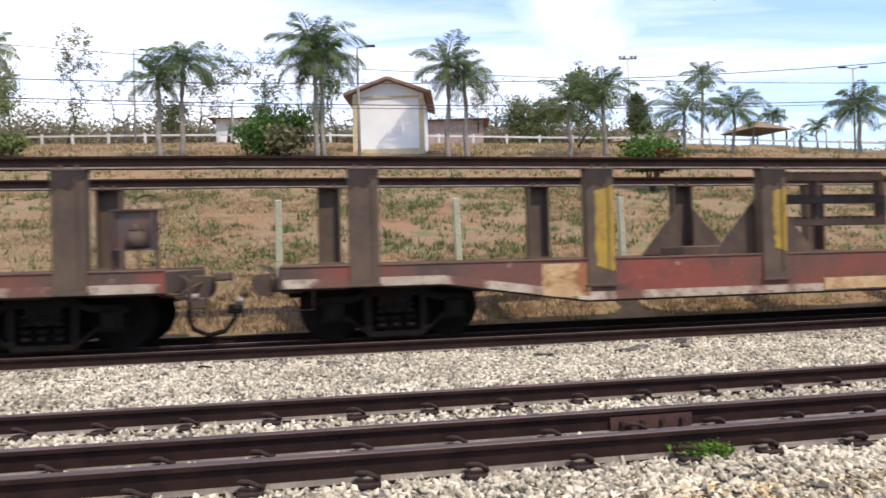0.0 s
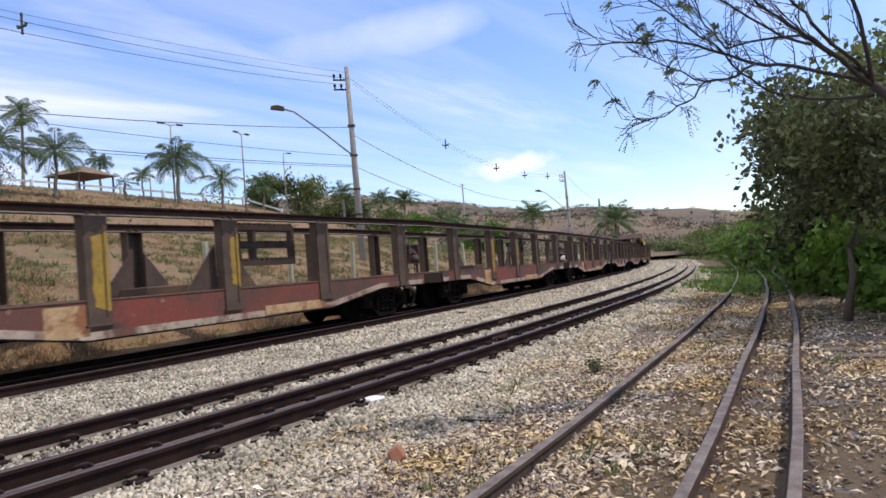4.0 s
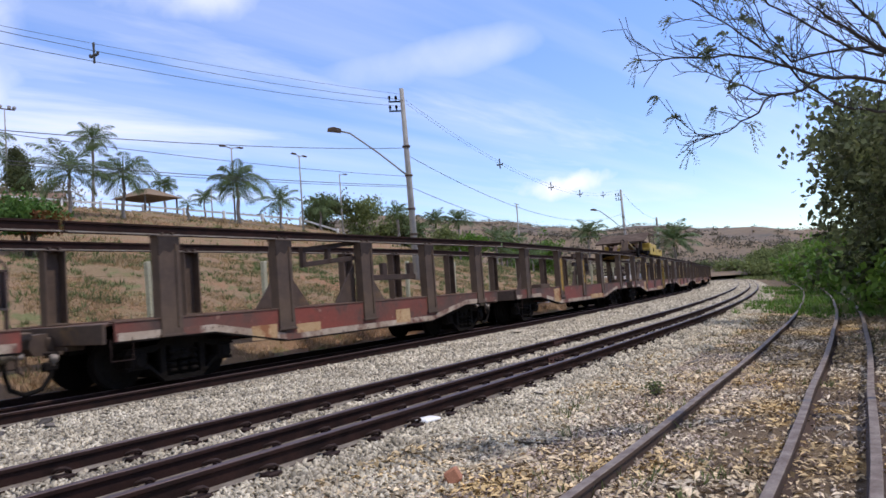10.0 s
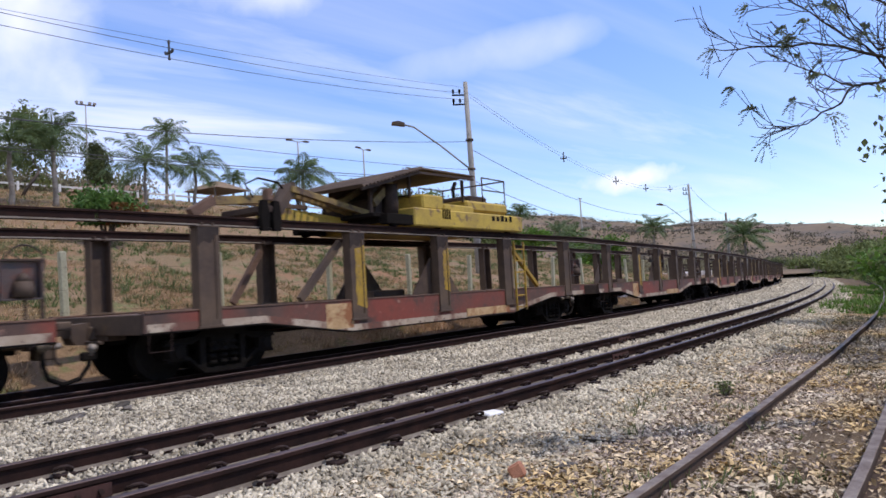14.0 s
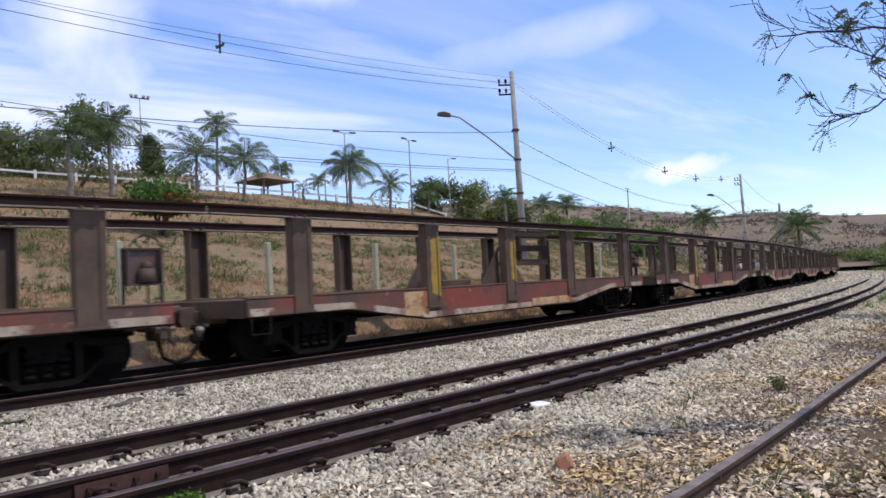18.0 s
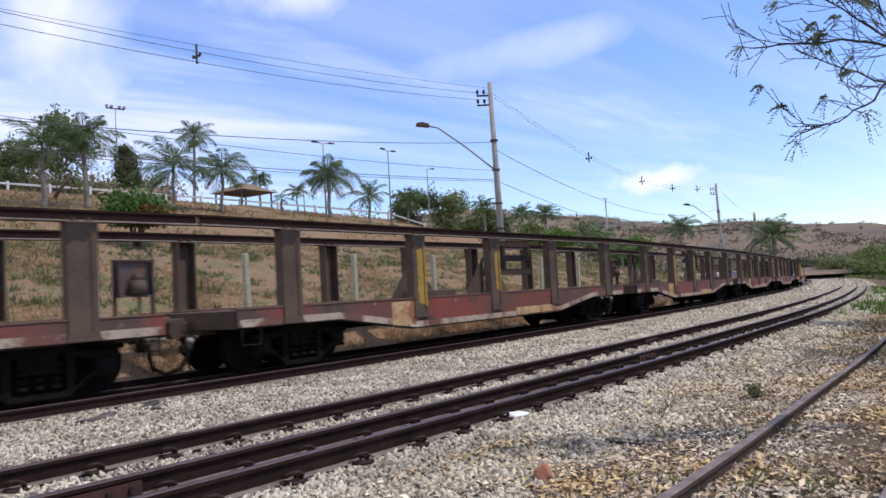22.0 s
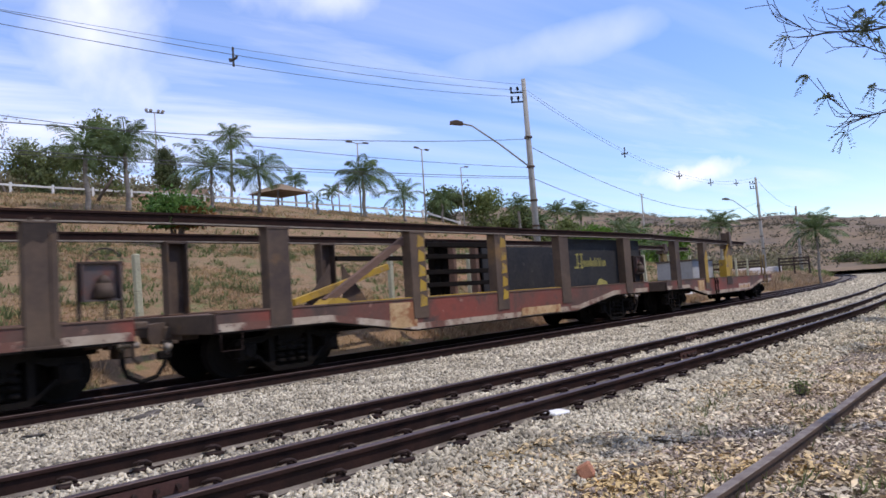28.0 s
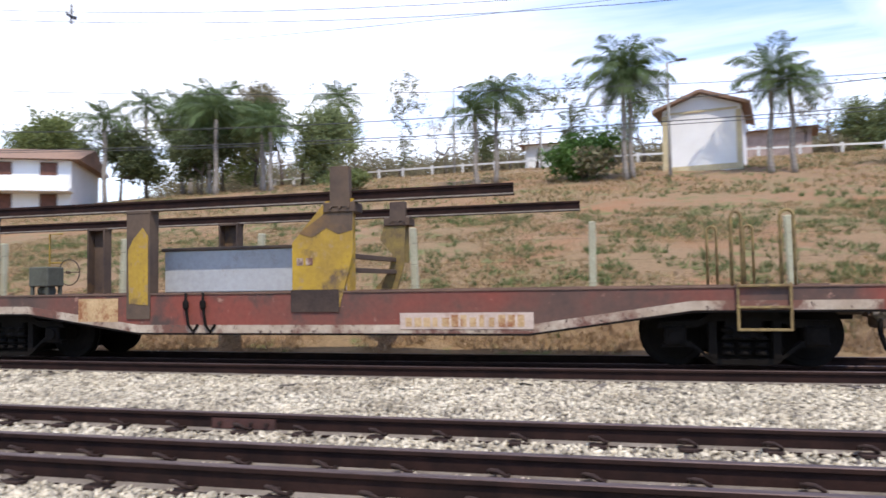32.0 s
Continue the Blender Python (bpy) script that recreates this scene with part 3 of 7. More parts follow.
def litter(n, seed):
    """Curled dry leaves and straw bits lying flat, one folded blade each, thicker in drifts."""
    rng = np.random.default_rng(seed)
    s, o = litter_place(rng, n)
    drift = np.array([noise.noise(Vector((a * 0.9, b * 0.9, 7.7))) for a, b in zip(s, o)])
    keep = rng.uniform(size=len(s)) < (0.60 + 0.95 * drift) * np.interp(o - np.interp(s, SIDE_S, SIDE_OFF), [-1.5, -1.0, -0.5], [0.5, 0.55, 1.0])
    s, o = s[keep], o[keep]
    n = len(s)
    x, y, h = np.interp(s, S_GRID, LINE_X), np.interp(s, S_GRID, LINE_Y), np.interp(s, S_GRID, HEAD)
    c = np.stack([x - np.sin(h) * o, y + np.cos(h) * o, ground_z(s, o) + rng.uniform(0.012, 0.035, n)], 1)
    ang = rng.uniform(0, 2 * math.pi, n)
    a = np.stack([np.cos(ang), np.sin(ang), rng.normal(size=n) * 0.35], 1)
    b = np.stack([-np.sin(ang), np.cos(ang), rng.normal(size=n) * 0.45], 1)
    k = rng.uniform(0.014, 0.044, (n, 1))
    w = rng.uniform(0.16, 0.5, (n, 1))
    up = np.array([0, 0, 1.0])
    v = np.stack([c - a * k, c - b * k * w + up * k * 0.25, c + a * k, c + b * k * w + up * k * 0.25], 1)
    me = bpy.data.meshes.new("leaf_litter")
    me.vertices.add(4 * n)
    me.vertices.foreach_set("co", v.reshape(-1))
    me.loops.add(4 * n)
    me.loops.foreach_set("vertex_index", np.arange(4 * n, dtype=np.int32))
    me.polygons.add(n)
    me.polygons.foreach_set("loop_start", np.arange(0, 4 * n, 4))
    me.update(calc_edges=True)
    me.materials.append(M_LITTER)
    return tagged(new("leaf_litter", me), "dry pale fallen leaves and straw over the siding", "leaf litter", kind="stuff")


litter(210000, 7)

# ---------------------------------------------------------------- the train
WAGON_PITCH = 15.05
SHORT, SHORT_CUT = 10, 1.02      # one wagon is shorter by this much at each end
TAIL_GAP = 0.25                  # longer coupling before the last wagon
SLACK = {15: 0.09, 16: -0.12}     # stretched couplings at the head
WAGONS = 17
POSTS = (-5.93, -2.70, 0.0, 2.70, 5.93)
BOGIE_X = 5.5


def sill_bottom(x):
    return float(np.interp(abs(x), [0, 2.9, 4.9, 7.0], [0.60, 0.60, 0.88, 0.88]))


SILL_X = [-7.0, -4.9, -2.9, 2.9, 4.9, 7.0]


def sill_mesh():
    """Fish-bellied web plate of the side sill."""
    bm = bmesh.new()
    prism(bm, [(x, sill_bottom(x)) for x in SILL_X] + [(7.0, 1.14), (-7.0, 1.14)], -0.015, 0.015)
    return mesh_of("side_sill", bm, M_RED)


def flange_mesh(top):
    bm = bmesh.new()
    if top:
        box(bm, -7.0, 7.0, -0.03, 0.12, 1.141, 1.165, 0.004)
    else:
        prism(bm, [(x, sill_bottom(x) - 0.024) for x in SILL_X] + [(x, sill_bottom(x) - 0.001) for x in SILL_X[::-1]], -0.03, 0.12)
    # top flange in the deck's rust, lower flange near black
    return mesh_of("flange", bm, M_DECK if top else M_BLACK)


def stripe_mesh():
    bm = bmesh.new()
    xs = [-6.95, -4.9, -2.9, 2.9, 4.9, 6.95]
    prism(bm, [(x, sill_bottom(x) + 0.004) for x in xs] + [(x, sill_bottom(x) + 0.115) for x in xs[::-1]], -0.021, -0.0155)
    return mesh_of("stripe", bm, M_WHITE)


def channel(bm, x, w, y0, y1, z0, z1, thick=0.024):
    """Upright channel: web at y0, flanges reaching to y1."""
    t = math.copysign(thick, y1 - y0)
    a, b = x - w / 2, x + w / 2
    ring = [(a, y0), (b, y0), (b, y1), (b - thick, y1), (b - thick, y0 + t), (a + thick, y0 + t), (a + thick, y1), (a, y1)]
    lo = [bm.verts.new((p, q, z0)) for p, q in ring]
    hi = [bm.verts.new((p, q, z1)) for p, q in ring]
    fs = [bm.faces.new((lo[i], lo[(i + 1) % 8], hi[(i + 1) % 8], hi[i])) for i in range(8)]
    fs += [bm.faces.new(lo), bm.faces.new(hi)]
    bmesh.ops.recalc_face_normals(bm, faces=fs)


# soot on the post tops together with the carried rail's painted shadow
M_DARKTOP = mat("soot_and_shadow_top", (0.035, 0.028, 0.026), (0.06, 0.045, 0.036), 5.0, 0.8, 0.0, bump=0.2)


def post_mesh(w, z0, z1, deep=0.17):
    """Upright of channel section, open to the inside, with a cap plate and a worn saddle for the rail."""
    bm = bmesh.new()
    channel(bm, 0.0, w, -0.012, deep, z0, z1)
    box(bm, -w / 2 - 0.03, w / 2 + 0.03, -0.03, deep, z0 - 0.02, z0 + 0.015, 0.004)
    box(bm, -w / 2 - 0.012, w / 2 + 0.012, -0.02, deep + 0.02, z1 - 0.02, z1, 0.004)
    for sx in (-1, 1):
        box(bm, sx * 0.09 - 0.015, sx * 0.09 + 0.015, 0.0, deep, z1 - 0.04, z1 + 0.05)
    # slanted dark patch: rail shadow falling down-left, painted over the sooty top
    prism(bm, [(-w / 2 - 0.004, z1 - 0.30), (-w / 2 + 0.10, z1 - 0.22), (0.02, z1 - 0.26), (w / 2 - 0.05, z1 - 0.14), (w / 2 + 0.004, z1 - 0.12), (w / 2 + 0.004, z1 - 0.01), (-w / 2 - 0.004, z1 - 0.01)], -0.0155, 0.004, 1)
    box(bm, w / 2 - 0.09, w / 2 - 0.075, -0.03, 0.006, z0 + 0.1, z1 - 0.12, mi=0)
    return mesh_of("post", bm, [M_STEEL, M_DARKTOP])


def bogie_mesh():
    """Arch-bar side frames with axle boxes and springs, joined by a bolster."""
    bm = bmesh.new()
    for sy in (-1, 1):
        y0, y1 = (sy * 0.95 - 0.06, sy * 0.95 + 0.06)
        prism(bm, [(-1.0, 0.66), (-0.95, 0.74), (-0.5, 0.76), (-0.34, 0.86), (0.34, 0.86), (0.5, 0.76), (0.95, 0.74), (1.0, 0.66), (0.55, 0.66), (0.36, 0.74), (-0.36, 0.74), (-0.55, 0.66)], y0, y1)
        prism(bm, [(-0.95, 0.47), (-0.62, 0.50), (-0.36, 0.29), (0.36, 0.29), (0.62, 0.50), (0.95, 0.47), (0.95, 0.42), (0.60, 0.43), (0.34, 0.22), (-0.34, 0.22), (-0.60, 0.43), (-0.95, 0.42)], y0, y1)
        for x in (-0.36, 0.36):
            box(bm, x - 0.05, x + 0.05, y0, y1, 0.27, 0.76, 0.008)
        for x in (-0.19, 0.0, 0.19):
            for k in range(4):
                z = 0.34 + 0.09 * k
                cyl(bm, (x, sy * 0.98, z), (x, sy * 0.98, z + 0.05), 0.075, 0.06, seg=8)
        for x in (-0.7875, 0.7875):
            box(bm, x - 0.13, x + 0.13, y0 - 0.03, y1 + 0.03, 0.44, 0.68, 0.02)
            cyl(bm, (x, sy * 0.95, 0.56), (x, sy * 1.08, 0.56), 0.085, seg=10)
    box(bm, -0.22, 0.22, -1.0, 1.0, 0.52, 0.86, 0.02)
    # added filler, formed as spring plank and brake beams, closes the bright gaps
    box(bm, -0.34, 0.34, -0.88, 0.88, 0.27, 0.50, 0.02)
    for sx in (-1, 1):
        box(bm, sx * 0.36 - 0.04, sx * 0.36 + 0.04, -0.62, 0.62, 0.36, 0.62, 0.01)
        prism(bm, [(sx * 0.36, 0.30), (sx * 0.72, 0.44), (sx * 0.72, 0.70), (sx * 0.36, 0.74)], -0.40, -0.34)
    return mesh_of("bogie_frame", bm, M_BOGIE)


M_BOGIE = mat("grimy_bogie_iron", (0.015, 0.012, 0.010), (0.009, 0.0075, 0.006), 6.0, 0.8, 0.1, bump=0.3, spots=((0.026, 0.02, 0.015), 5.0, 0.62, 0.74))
WHEEL_R = 0.40


def wheelset_mesh():
    bm = bmesh.new()
    for sy in (-1, 1):
        y = sy * 0.53
        cyl(bm, (0, y - 0.055, 0), (0, y + 0.055, 0), WHEEL_R, seg=28)
        cyl(bm, (0, y - sy * 0.055, 0), (0, y - sy * 0.08, 0), WHEEL_R + 0.027, seg=28)
        cyl(bm, (0, y + sy * 0.05, 0), (0, y + sy * 0.062, 0), 0.33, 0.31, seg=24)
        cyl(bm, (0, y + sy * 0.06, 0), (0, y + sy * 0.12, 0), 0.13, 0.11, seg=14)
        for k in range(5):
            a = k * 2 * math.pi / 5
            cyl(bm, (0.22 * math.cos(a), y + sy * 0.055, 0.22 * math.sin(a)), (0.22 * math.cos(a), y + sy * 0.07, 0.22 * math.sin(a)), 0.035, seg=8)
    cyl(bm, (0, -0.5, 0), (0, 0.5, 0), 0.075, seg=10)
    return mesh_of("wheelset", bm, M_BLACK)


def gusset_mesh():
    bm = bmesh.new()
    for sx in (-1, 1):
        prism(bm, [(sx * 0.16, 1.165), (sx * 0.85, 1.165), (sx * 0.16, 1.95)], -0.012, 0.012)
    return mesh_of("gusset", bm, M_STEEL)


def coupler_mesh():
    bm = bmesh.new()
    box(bm, 0.0, 0.22, -0.10, 0.10, 0.80, 1.0, 0.02)
    prism(bm, [(0.15, 0.74), (0.36, 0.76), (0.42, 0.86), (0.40, 1.04), (0.15, 1.06)], -0.16, 0.10)
    box(bm, -0.25, 0.05, -0.35, 0.35, 0.78, 1.02, 0.02)
    cyl(bm, (0.2, -0.5, 0.78), (0.2, 0.5, 0.78), 0.025, seg=8)
    return mesh_of("coupler", bm, M_STEEL)


def hose_mesh():
    bm = bmesh.new()
    pts = [(0.08, -0.35, 0.86), (0.16, -0.5, 0.74), (0.14, -0.55, 0.56), (0.2, -0.55, 0.38), (0.38, -0.54, 0.29), (0.6, -0.54, 0.34), (0.72, -0.54, 0.5), (0.74, -0.53, 0.66), (0.86, -0.45, 0.8)]
    tube(bm, pts, 0.032, 7)
    box(bm, 0.62, 0.82, -0.57, -0.48, 0.56, 0.68, 0.02)
    return mesh_of("brake_hose", bm, M_BLACK)


def lever_mesh():
    bm = bmesh.new()
    tube(bm, [(0.05, -1.2, 0.86), (0.12, -0.9, 0.84), (0.12, -0.3, 0.9), (0.3, -0.1, 0.98)], 0.018, 6)
    tube(bm, [(0.08, -0.75, 1.08), (0.2, -0.75, 1.0), (0.22, -0.72, 0.62), (0.3, -0.7, 0.55)], 0.022, 6)
    box(bm, 0.1, 0.34, -0.45, -0.2, 0.62, 0.78, 0.02)
    box(bm, 0.42, 0.62, -0.3, 0.1, 0.98, 1.1, 0.02)
    return mesh_of("lever", bm, M_STEEL)


LEVER = lever_mesh()


def fitting_mesh(p, q, r):
    """Short stub of pipe with a wider collar."""
    bm = bmesh.new()
    p, q = Vector(p), Vector(q)
    tube(bm, [p, p.lerp(q, 0.5), p.lerp(q, 0.5), q], [r, r, r * 1.35, r * 1.35], 8)
    return mesh_of("hose_fitting", bm, M_FITTING)


def stirrup_mesh():
    bm = bmesh.new()
    tube(bm, [(-0.17, 0, 0.92), (-0.17, 0, 0.62), (0.17, 0, 0.62), (0.17, 0, 0.92)], 0.009, 5)
    return mesh_of("stirrup", bm, M_CLIP)



M_FITTING = mat("worn_pale_iron", (0.33, 0.29, 0.24), (0.17, 0.13, 0.10), 9.0, 0.6, 0.3, bump=0.2)
M_TRAY = mat("dull_grey_red_sheet", (0.13, 0.085, 0.075), (0.09, 0.075, 0.07), 4.0, 0.42, 0.25, bump=0.15, spots=((0.16, 0.07, 0.05), 5.0, 0.52, 0.66))
M_DARKSTEEL = mat("dark_rusty_steel", (0.075, 0.05, 0.038), (0.045, 0.032, 0.026), 3.0, 0.8, 0.1, bump=0.2)


FITTINGS = [fitting_mesh((0.10, -0.42, 0.84), (0.17, -0.52, 0.74), 0.04), fitting_mesh((0.74, -0.54, 0.62), (0.80, -0.50, 0.76), 0.045), fitting_mesh((0.02, -0.7, 0.80), (0.3, -0.7, 0.80), 0.03)]
STIRRUP = stirrup_mesh()


def brake_stand(parent, y=-1.16):
    """Thin frame with an open tray, a bell-shaped gear housing, a hand wheel behind it and a pull rod."""
    bm = bmesh.new()
    box(bm, -0.27, -0.235, -0.03, 0.03, 1.14, 1.88, 0.004)
    box(bm, 0.235, 0.27, -0.03, 0.03, 0.93, 1.88, 0.004)
    box(bm, -0.27, 0.27, -0.05, 0.03, 1.86, 1.89, 0.004)
    st = part("brake_stand", bm, M_DARKSTEEL, parent, "rusty hand-brake stand", at=(6.64, y, 0))
    bm = bmesh.new()
    box(bm, -0.234, 0.234, 0.0, 0.02, 1.40, 1.858)
    box(bm, -0.234, -0.215, -0.10, 0.0, 1.40, 1.858, 0.003)
    box(bm, 0.215, 0.234, -0.10, 0.0, 1.40, 1.858, 0.003)
    box(bm, -0.215, 0.215, -0.10, 0.0, 1.40, 1.42, 0.003)
    part("tray", bm, M_TRAY, st, "open grey-brown brake tray")
    bm = bmesh.new()
    cyl(bm, (0.03, -0.06, 1.44), (0.03, -0.06, 1.62), 0.13, 0.10, seg=12)
    cyl(bm, (0.03, -0.06, 1.62), (0.03, -0.06, 1.72), 0.10, 0.03, seg=12)
    part("gear_housing", bm, M_STEEL, st, "worn brown gear housing")
    bm = bmesh.new()
    n = 18
    tube(bm, [(0.12 + 0.23 * math.cos(2 * math.pi * k / n), 0.14, 1.84 + 0.23 * math.sin(2 * math.pi * k / n)) for k in range(n + 1)], 0.012, 5)
    for k in range(3):
        a = k * math.pi / 3 + 0.3
        cyl(bm, (0.12 + 0.23 * math.cos(a), 0.14, 1.84 + 0.23 * math.sin(a)), (0.12 - 0.23 * math.cos(a), 0.14, 1.84 - 0.23 * math.sin(a)), 0.009, seg=5)
    cyl(bm, (0.12, 0.02, 1.84), (0.12, 0.15, 1.84), 0.025, seg=7)
    part("hand_wheel", bm, M_STEEL, st)
    bm = bmesh.new()
    cyl(bm, (0.05, -0.04, 0.95), (0.05, -0.04, 1.42), 0.016, seg=6)
    box(bm, -0.02, 0.12, -0.08, 0.0, 0.90, 1.02, 0.015)
    part("pull_rod", bm, M_DARKSTEEL, st)
    return st


def rack(parent):
    root = empty("rack")
    root.parent = parent
    for z in (2.22, 1.88, 1.55):
        bm = bmesh.new()
        box(bm, 0.25, 2.3, -0.04, 0.04, z, z + 0.10, 0.006)
        for k in range(14):
            x = 0.29 + k * 0.145
            box(bm, x, x + 0.07, -0.045, 0.045, z + 0.1, z + 0.14)
        part("rack_beam", bm, M_DARKSTEEL, root)
    for x in (1.1, 2.26):
        bm = bmesh.new()
        box(bm, x - 0.05, x + 0.05, -0.034, 0.10, 1.651, 2.219, 0.006)
        part("rack_upright", bm, M_DARKSTEEL, root)
    root.matrix_basis = Matrix.Translation((0, -0.85, 0))
    return root


FLANGE_TOP, FLANGE_LOW = flange_mesh(True), flange_mesh(False)
SILL, STRIPE, BOGIE, WHEELS, GUSSET, COUPLER, HOSE = sill_mesh(), stripe_mesh(), bogie_mesh(), wheelset_mesh(), gusset_mesh(), coupler_mesh(), hose_mesh()
POST_END, POST_MID, POST_FAR = post_mesh(0.37, 0.90, 2.36), post_mesh(0.39, 0.80, 2.36), post_mesh(0.36, 1.165, 2.36)


def yellow_mesh(w, z0, z1):
    bm = bmesh.new()
    # ragged worn outline
    rng = random.Random(int(w * 1000))
    n = 14
    left = [(-w / 2 + rng.uniform(-0.02, 0.035), z0 + (z1 - z0) * k / n) for k in range(n + 1)]
    left[0] = (0.02, z0 + 0.03)
    left[-1] = (0.03, z1 - 0.05)
    right = [(w / 2 - rng.uniform(0.0, 0.012), z0 + (z1 - z0) * k / n) for k in range(n, -1, -1)]
    prism(bm, left + right, -0.016, -0.0125)
    return mesh_of("paint_panel", bm, M_YELLOW)


YEL_WIDE, YEL_SLIM = yellow_mesh(0.28, 0.98, 2.14), yellow_mesh(0.2, 1.18, 2.12)


def wagon_frame(label):
    root = tagged(empty("rail_wagon"), label, "flat wagon", "wagons of the train")
    for sy in (-1, 1):
        m = pose(0, -1.27, 0) if sy < 0 else pose(0, 1.27, 0, 0, 0, 180)
        sill = part("side_sill", SILL, None, root, "faded red fish-bellied side sill", m)
        part("stripe", STRIPE, None, sill, "dirty white stripe")
        part("flange", FLANGE_TOP, None, sill)
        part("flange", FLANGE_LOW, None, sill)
    bm = bmesh.new()
    box(bm, -6.98, 6.98, -1.15, 1.15, 1.10, 1.135, 0.004)
    part("deck", bm, M_DECK, root, "rusty steel deck")
    bm = bmesh.new()
    box(bm, -6.9, 6.9, -0.28, 0.28, 0.72, 1.098, 0.01)
    part("centre_sill", bm, M_BLACK, root)
    for sx in (-1, 1):
        bm = bmesh.new()
        box(bm, sx * 6.99 - 0.03, sx * 6.99 + 0.03, -1.235, 1.235, 0.86, 1.136, 0.01)
        part("end_beam", bm, M_STEEL, root, "dark end beam")
        m = pose(sx * 6.95, 0, 0, 0, 0, 0 if sx > 0 else 180)
        part("coupler", COUPLER, None, root, "rusty automatic coupler", m)
        if sx > 0:
            part("brake_hose", HOSE, None, root, "curled black brake hose", pose(6.98, 0, 0))
            part("lever", LEVER, None, root, "rusty uncoupling lever", pose(6.98, 0, 0))
            for ft in FITTINGS:
                part("hose_fitting", ft, None, root, "worn pale hose coupling", pose(6.98, 0, 0))
        else:
            part("stirrup", STIRRUP, None, root, "thin hanging foot step", pose(-6.76, -1.29, 0))
        bogie = part("bogie", BOGIE, None, root, "black cast bogie", (sx * BOGIE_X, 0, RAIL_TOP - 0.16))
        for wx in (-0.7875, 0.7875):
            part("wheelset", WHEELS, None, bogie, at=(wx, 0, RAIL_TOP + WHEEL_R))
    return root


def standard_wagon(with_rack=True):
    root = wagon_frame("red and white rail-carrying wagon with tall weathered steel posts")
    for x in POSTS:
        end = abs(x) > 5
        p = part("post", POST_END if end else POST_MID, None, root, at=pose(x, -1.305, 0))
        if not end and x <= 0:
            part("paint_panel", YEL_SLIM if x == 0 else YEL_WIDE, None, p, "faded yellow paint", (0.088 if x == 0 else 0.05, 0, 0))
        part("post", POST_FAR, None, root, at=pose(x - (0.3 if end else 0), 1.25, 0, 0, 0, 180))
    for y in (-1.08, 1.05):
        part("gusset", GUSSET, None, root, "triangular brown gusset plates", (0, y, 0))
    bm = bmesh.new()
    box(bm, -0.55, 0.55, 0.2, 0.95, 1.14, 1.30, 0.02)
    box(bm, 0.5, 0.68, -0.3, -0.12, 1.14, 1.42, 0.01)
    part("pivot_block", bm, M_STEEL, root)
    bm = bmesh.new()
    box(bm, -3.55, -2.86, -1.292, -1.287, 0.66, 1.10)
    part("placard", bm, M_PLACARD, root, "cream rust-stained number panel")
    bm = bmesh.new()
    box(bm, 0.8, 2.65, -1.31, -1.293, 0.625, 0.79)
    part("plate", bm, M_PLACARD, root, "long cream rust-stained plate")
    brake_stand(root)
    if with_rack:
        rack(root)
    return root


def load_rail_mesh(x0, x1):
    bm = bmesh.new()
    fs = prism(bm, [(a, b * 0.95) for a, b in RAIL_PROFILE], x0, x1, axis="x")
    # pale foot faces: dust, and the sunlit lower edge put into the colour
    for k in (6, 7, 9, 10):
        fs[2 + k].material_index = 1
    return mesh_of("long_rail", bm, [M_RAIL, M_FOOT])


LOAD_RAIL = {-1: load_rail_mesh(-7.385, 7.385), 1: load_rail_mesh(-7.31, 7.31)}     # outer and inner side of the curve


def plain_post(parent, name, x, y, w, z0, z1, material=None, deep=0.2):
    bm = bmesh.new()
    s = 1 if y < 0 else -1
    channel(bm, x, w + 0.02, y, y + s * deep, z0, z1)
    box(bm, x - w / 2 - 0.02, x + w / 2 + 0.02, min(y - s * 0.01, y + s * deep), max(y - s * 0.01, y + s * deep), z1 - 0.03, z1 + 0.012, 0.004)
    return part(name, bm, material or M_STEEL, parent)


def beam(bm, p, q, w, d, mi=0):
    """Square bar from p to q."""
    p, q = Vector(p), Vector(q)
    v = q - p
    box(bm, 0, v.length, -d / 2, d / 2, -w / 2, w / 2, 0.004, mi, Matrix.Translation(p) @ v.to_track_quat("X", "Z").to_matrix().to_4x4())
    return bm


def bars(bm, x0, x1, z0, z1, y, n, seed, thick=0.004):
    """Unreadable lettering as upright bars of uneven width."""
    rng = random.Random(seed)
    step = (x1 - x0) / n
    for k in range(n):
        a = x0 + k * step
        box(bm, a, a + step * rng.uniform(0.5, 0.8), y - thick, y, z0, z1 if rng.random() < 0.4 else z0 + (z1 - z0) * 0.78)
    return bm


M_GREYBOX = mat("grey_painted_box", (0.36, 0.365, 0.36), (0.335, 0.335, 0.325), 1.5, 0.7, bump=0.1, amount=0.5, spots=((0.25, 0.22, 0.19), 3.0, 0.60, 0.75))
M_GREEN = mat("green_winch_paint", (0.10, 0.105, 0.08), (0.07, 0.07, 0.055), 4.0, 0.75)
M_LETTER = mat("yellowish_letter_paint", (0.36, 0.31, 0.08), (0.24, 0.21, 0.07), 6.0, 0.7, bump=0.0)
M_CRANE = mat("crane_yellow", (0.50, 0.35, 0.06), (0.36, 0.25, 0.06), 1.8, 0.6, bump=0.2, fine=22, spots=((0.16, 0.10, 0.06), 3.0, 0.56, 0.66))


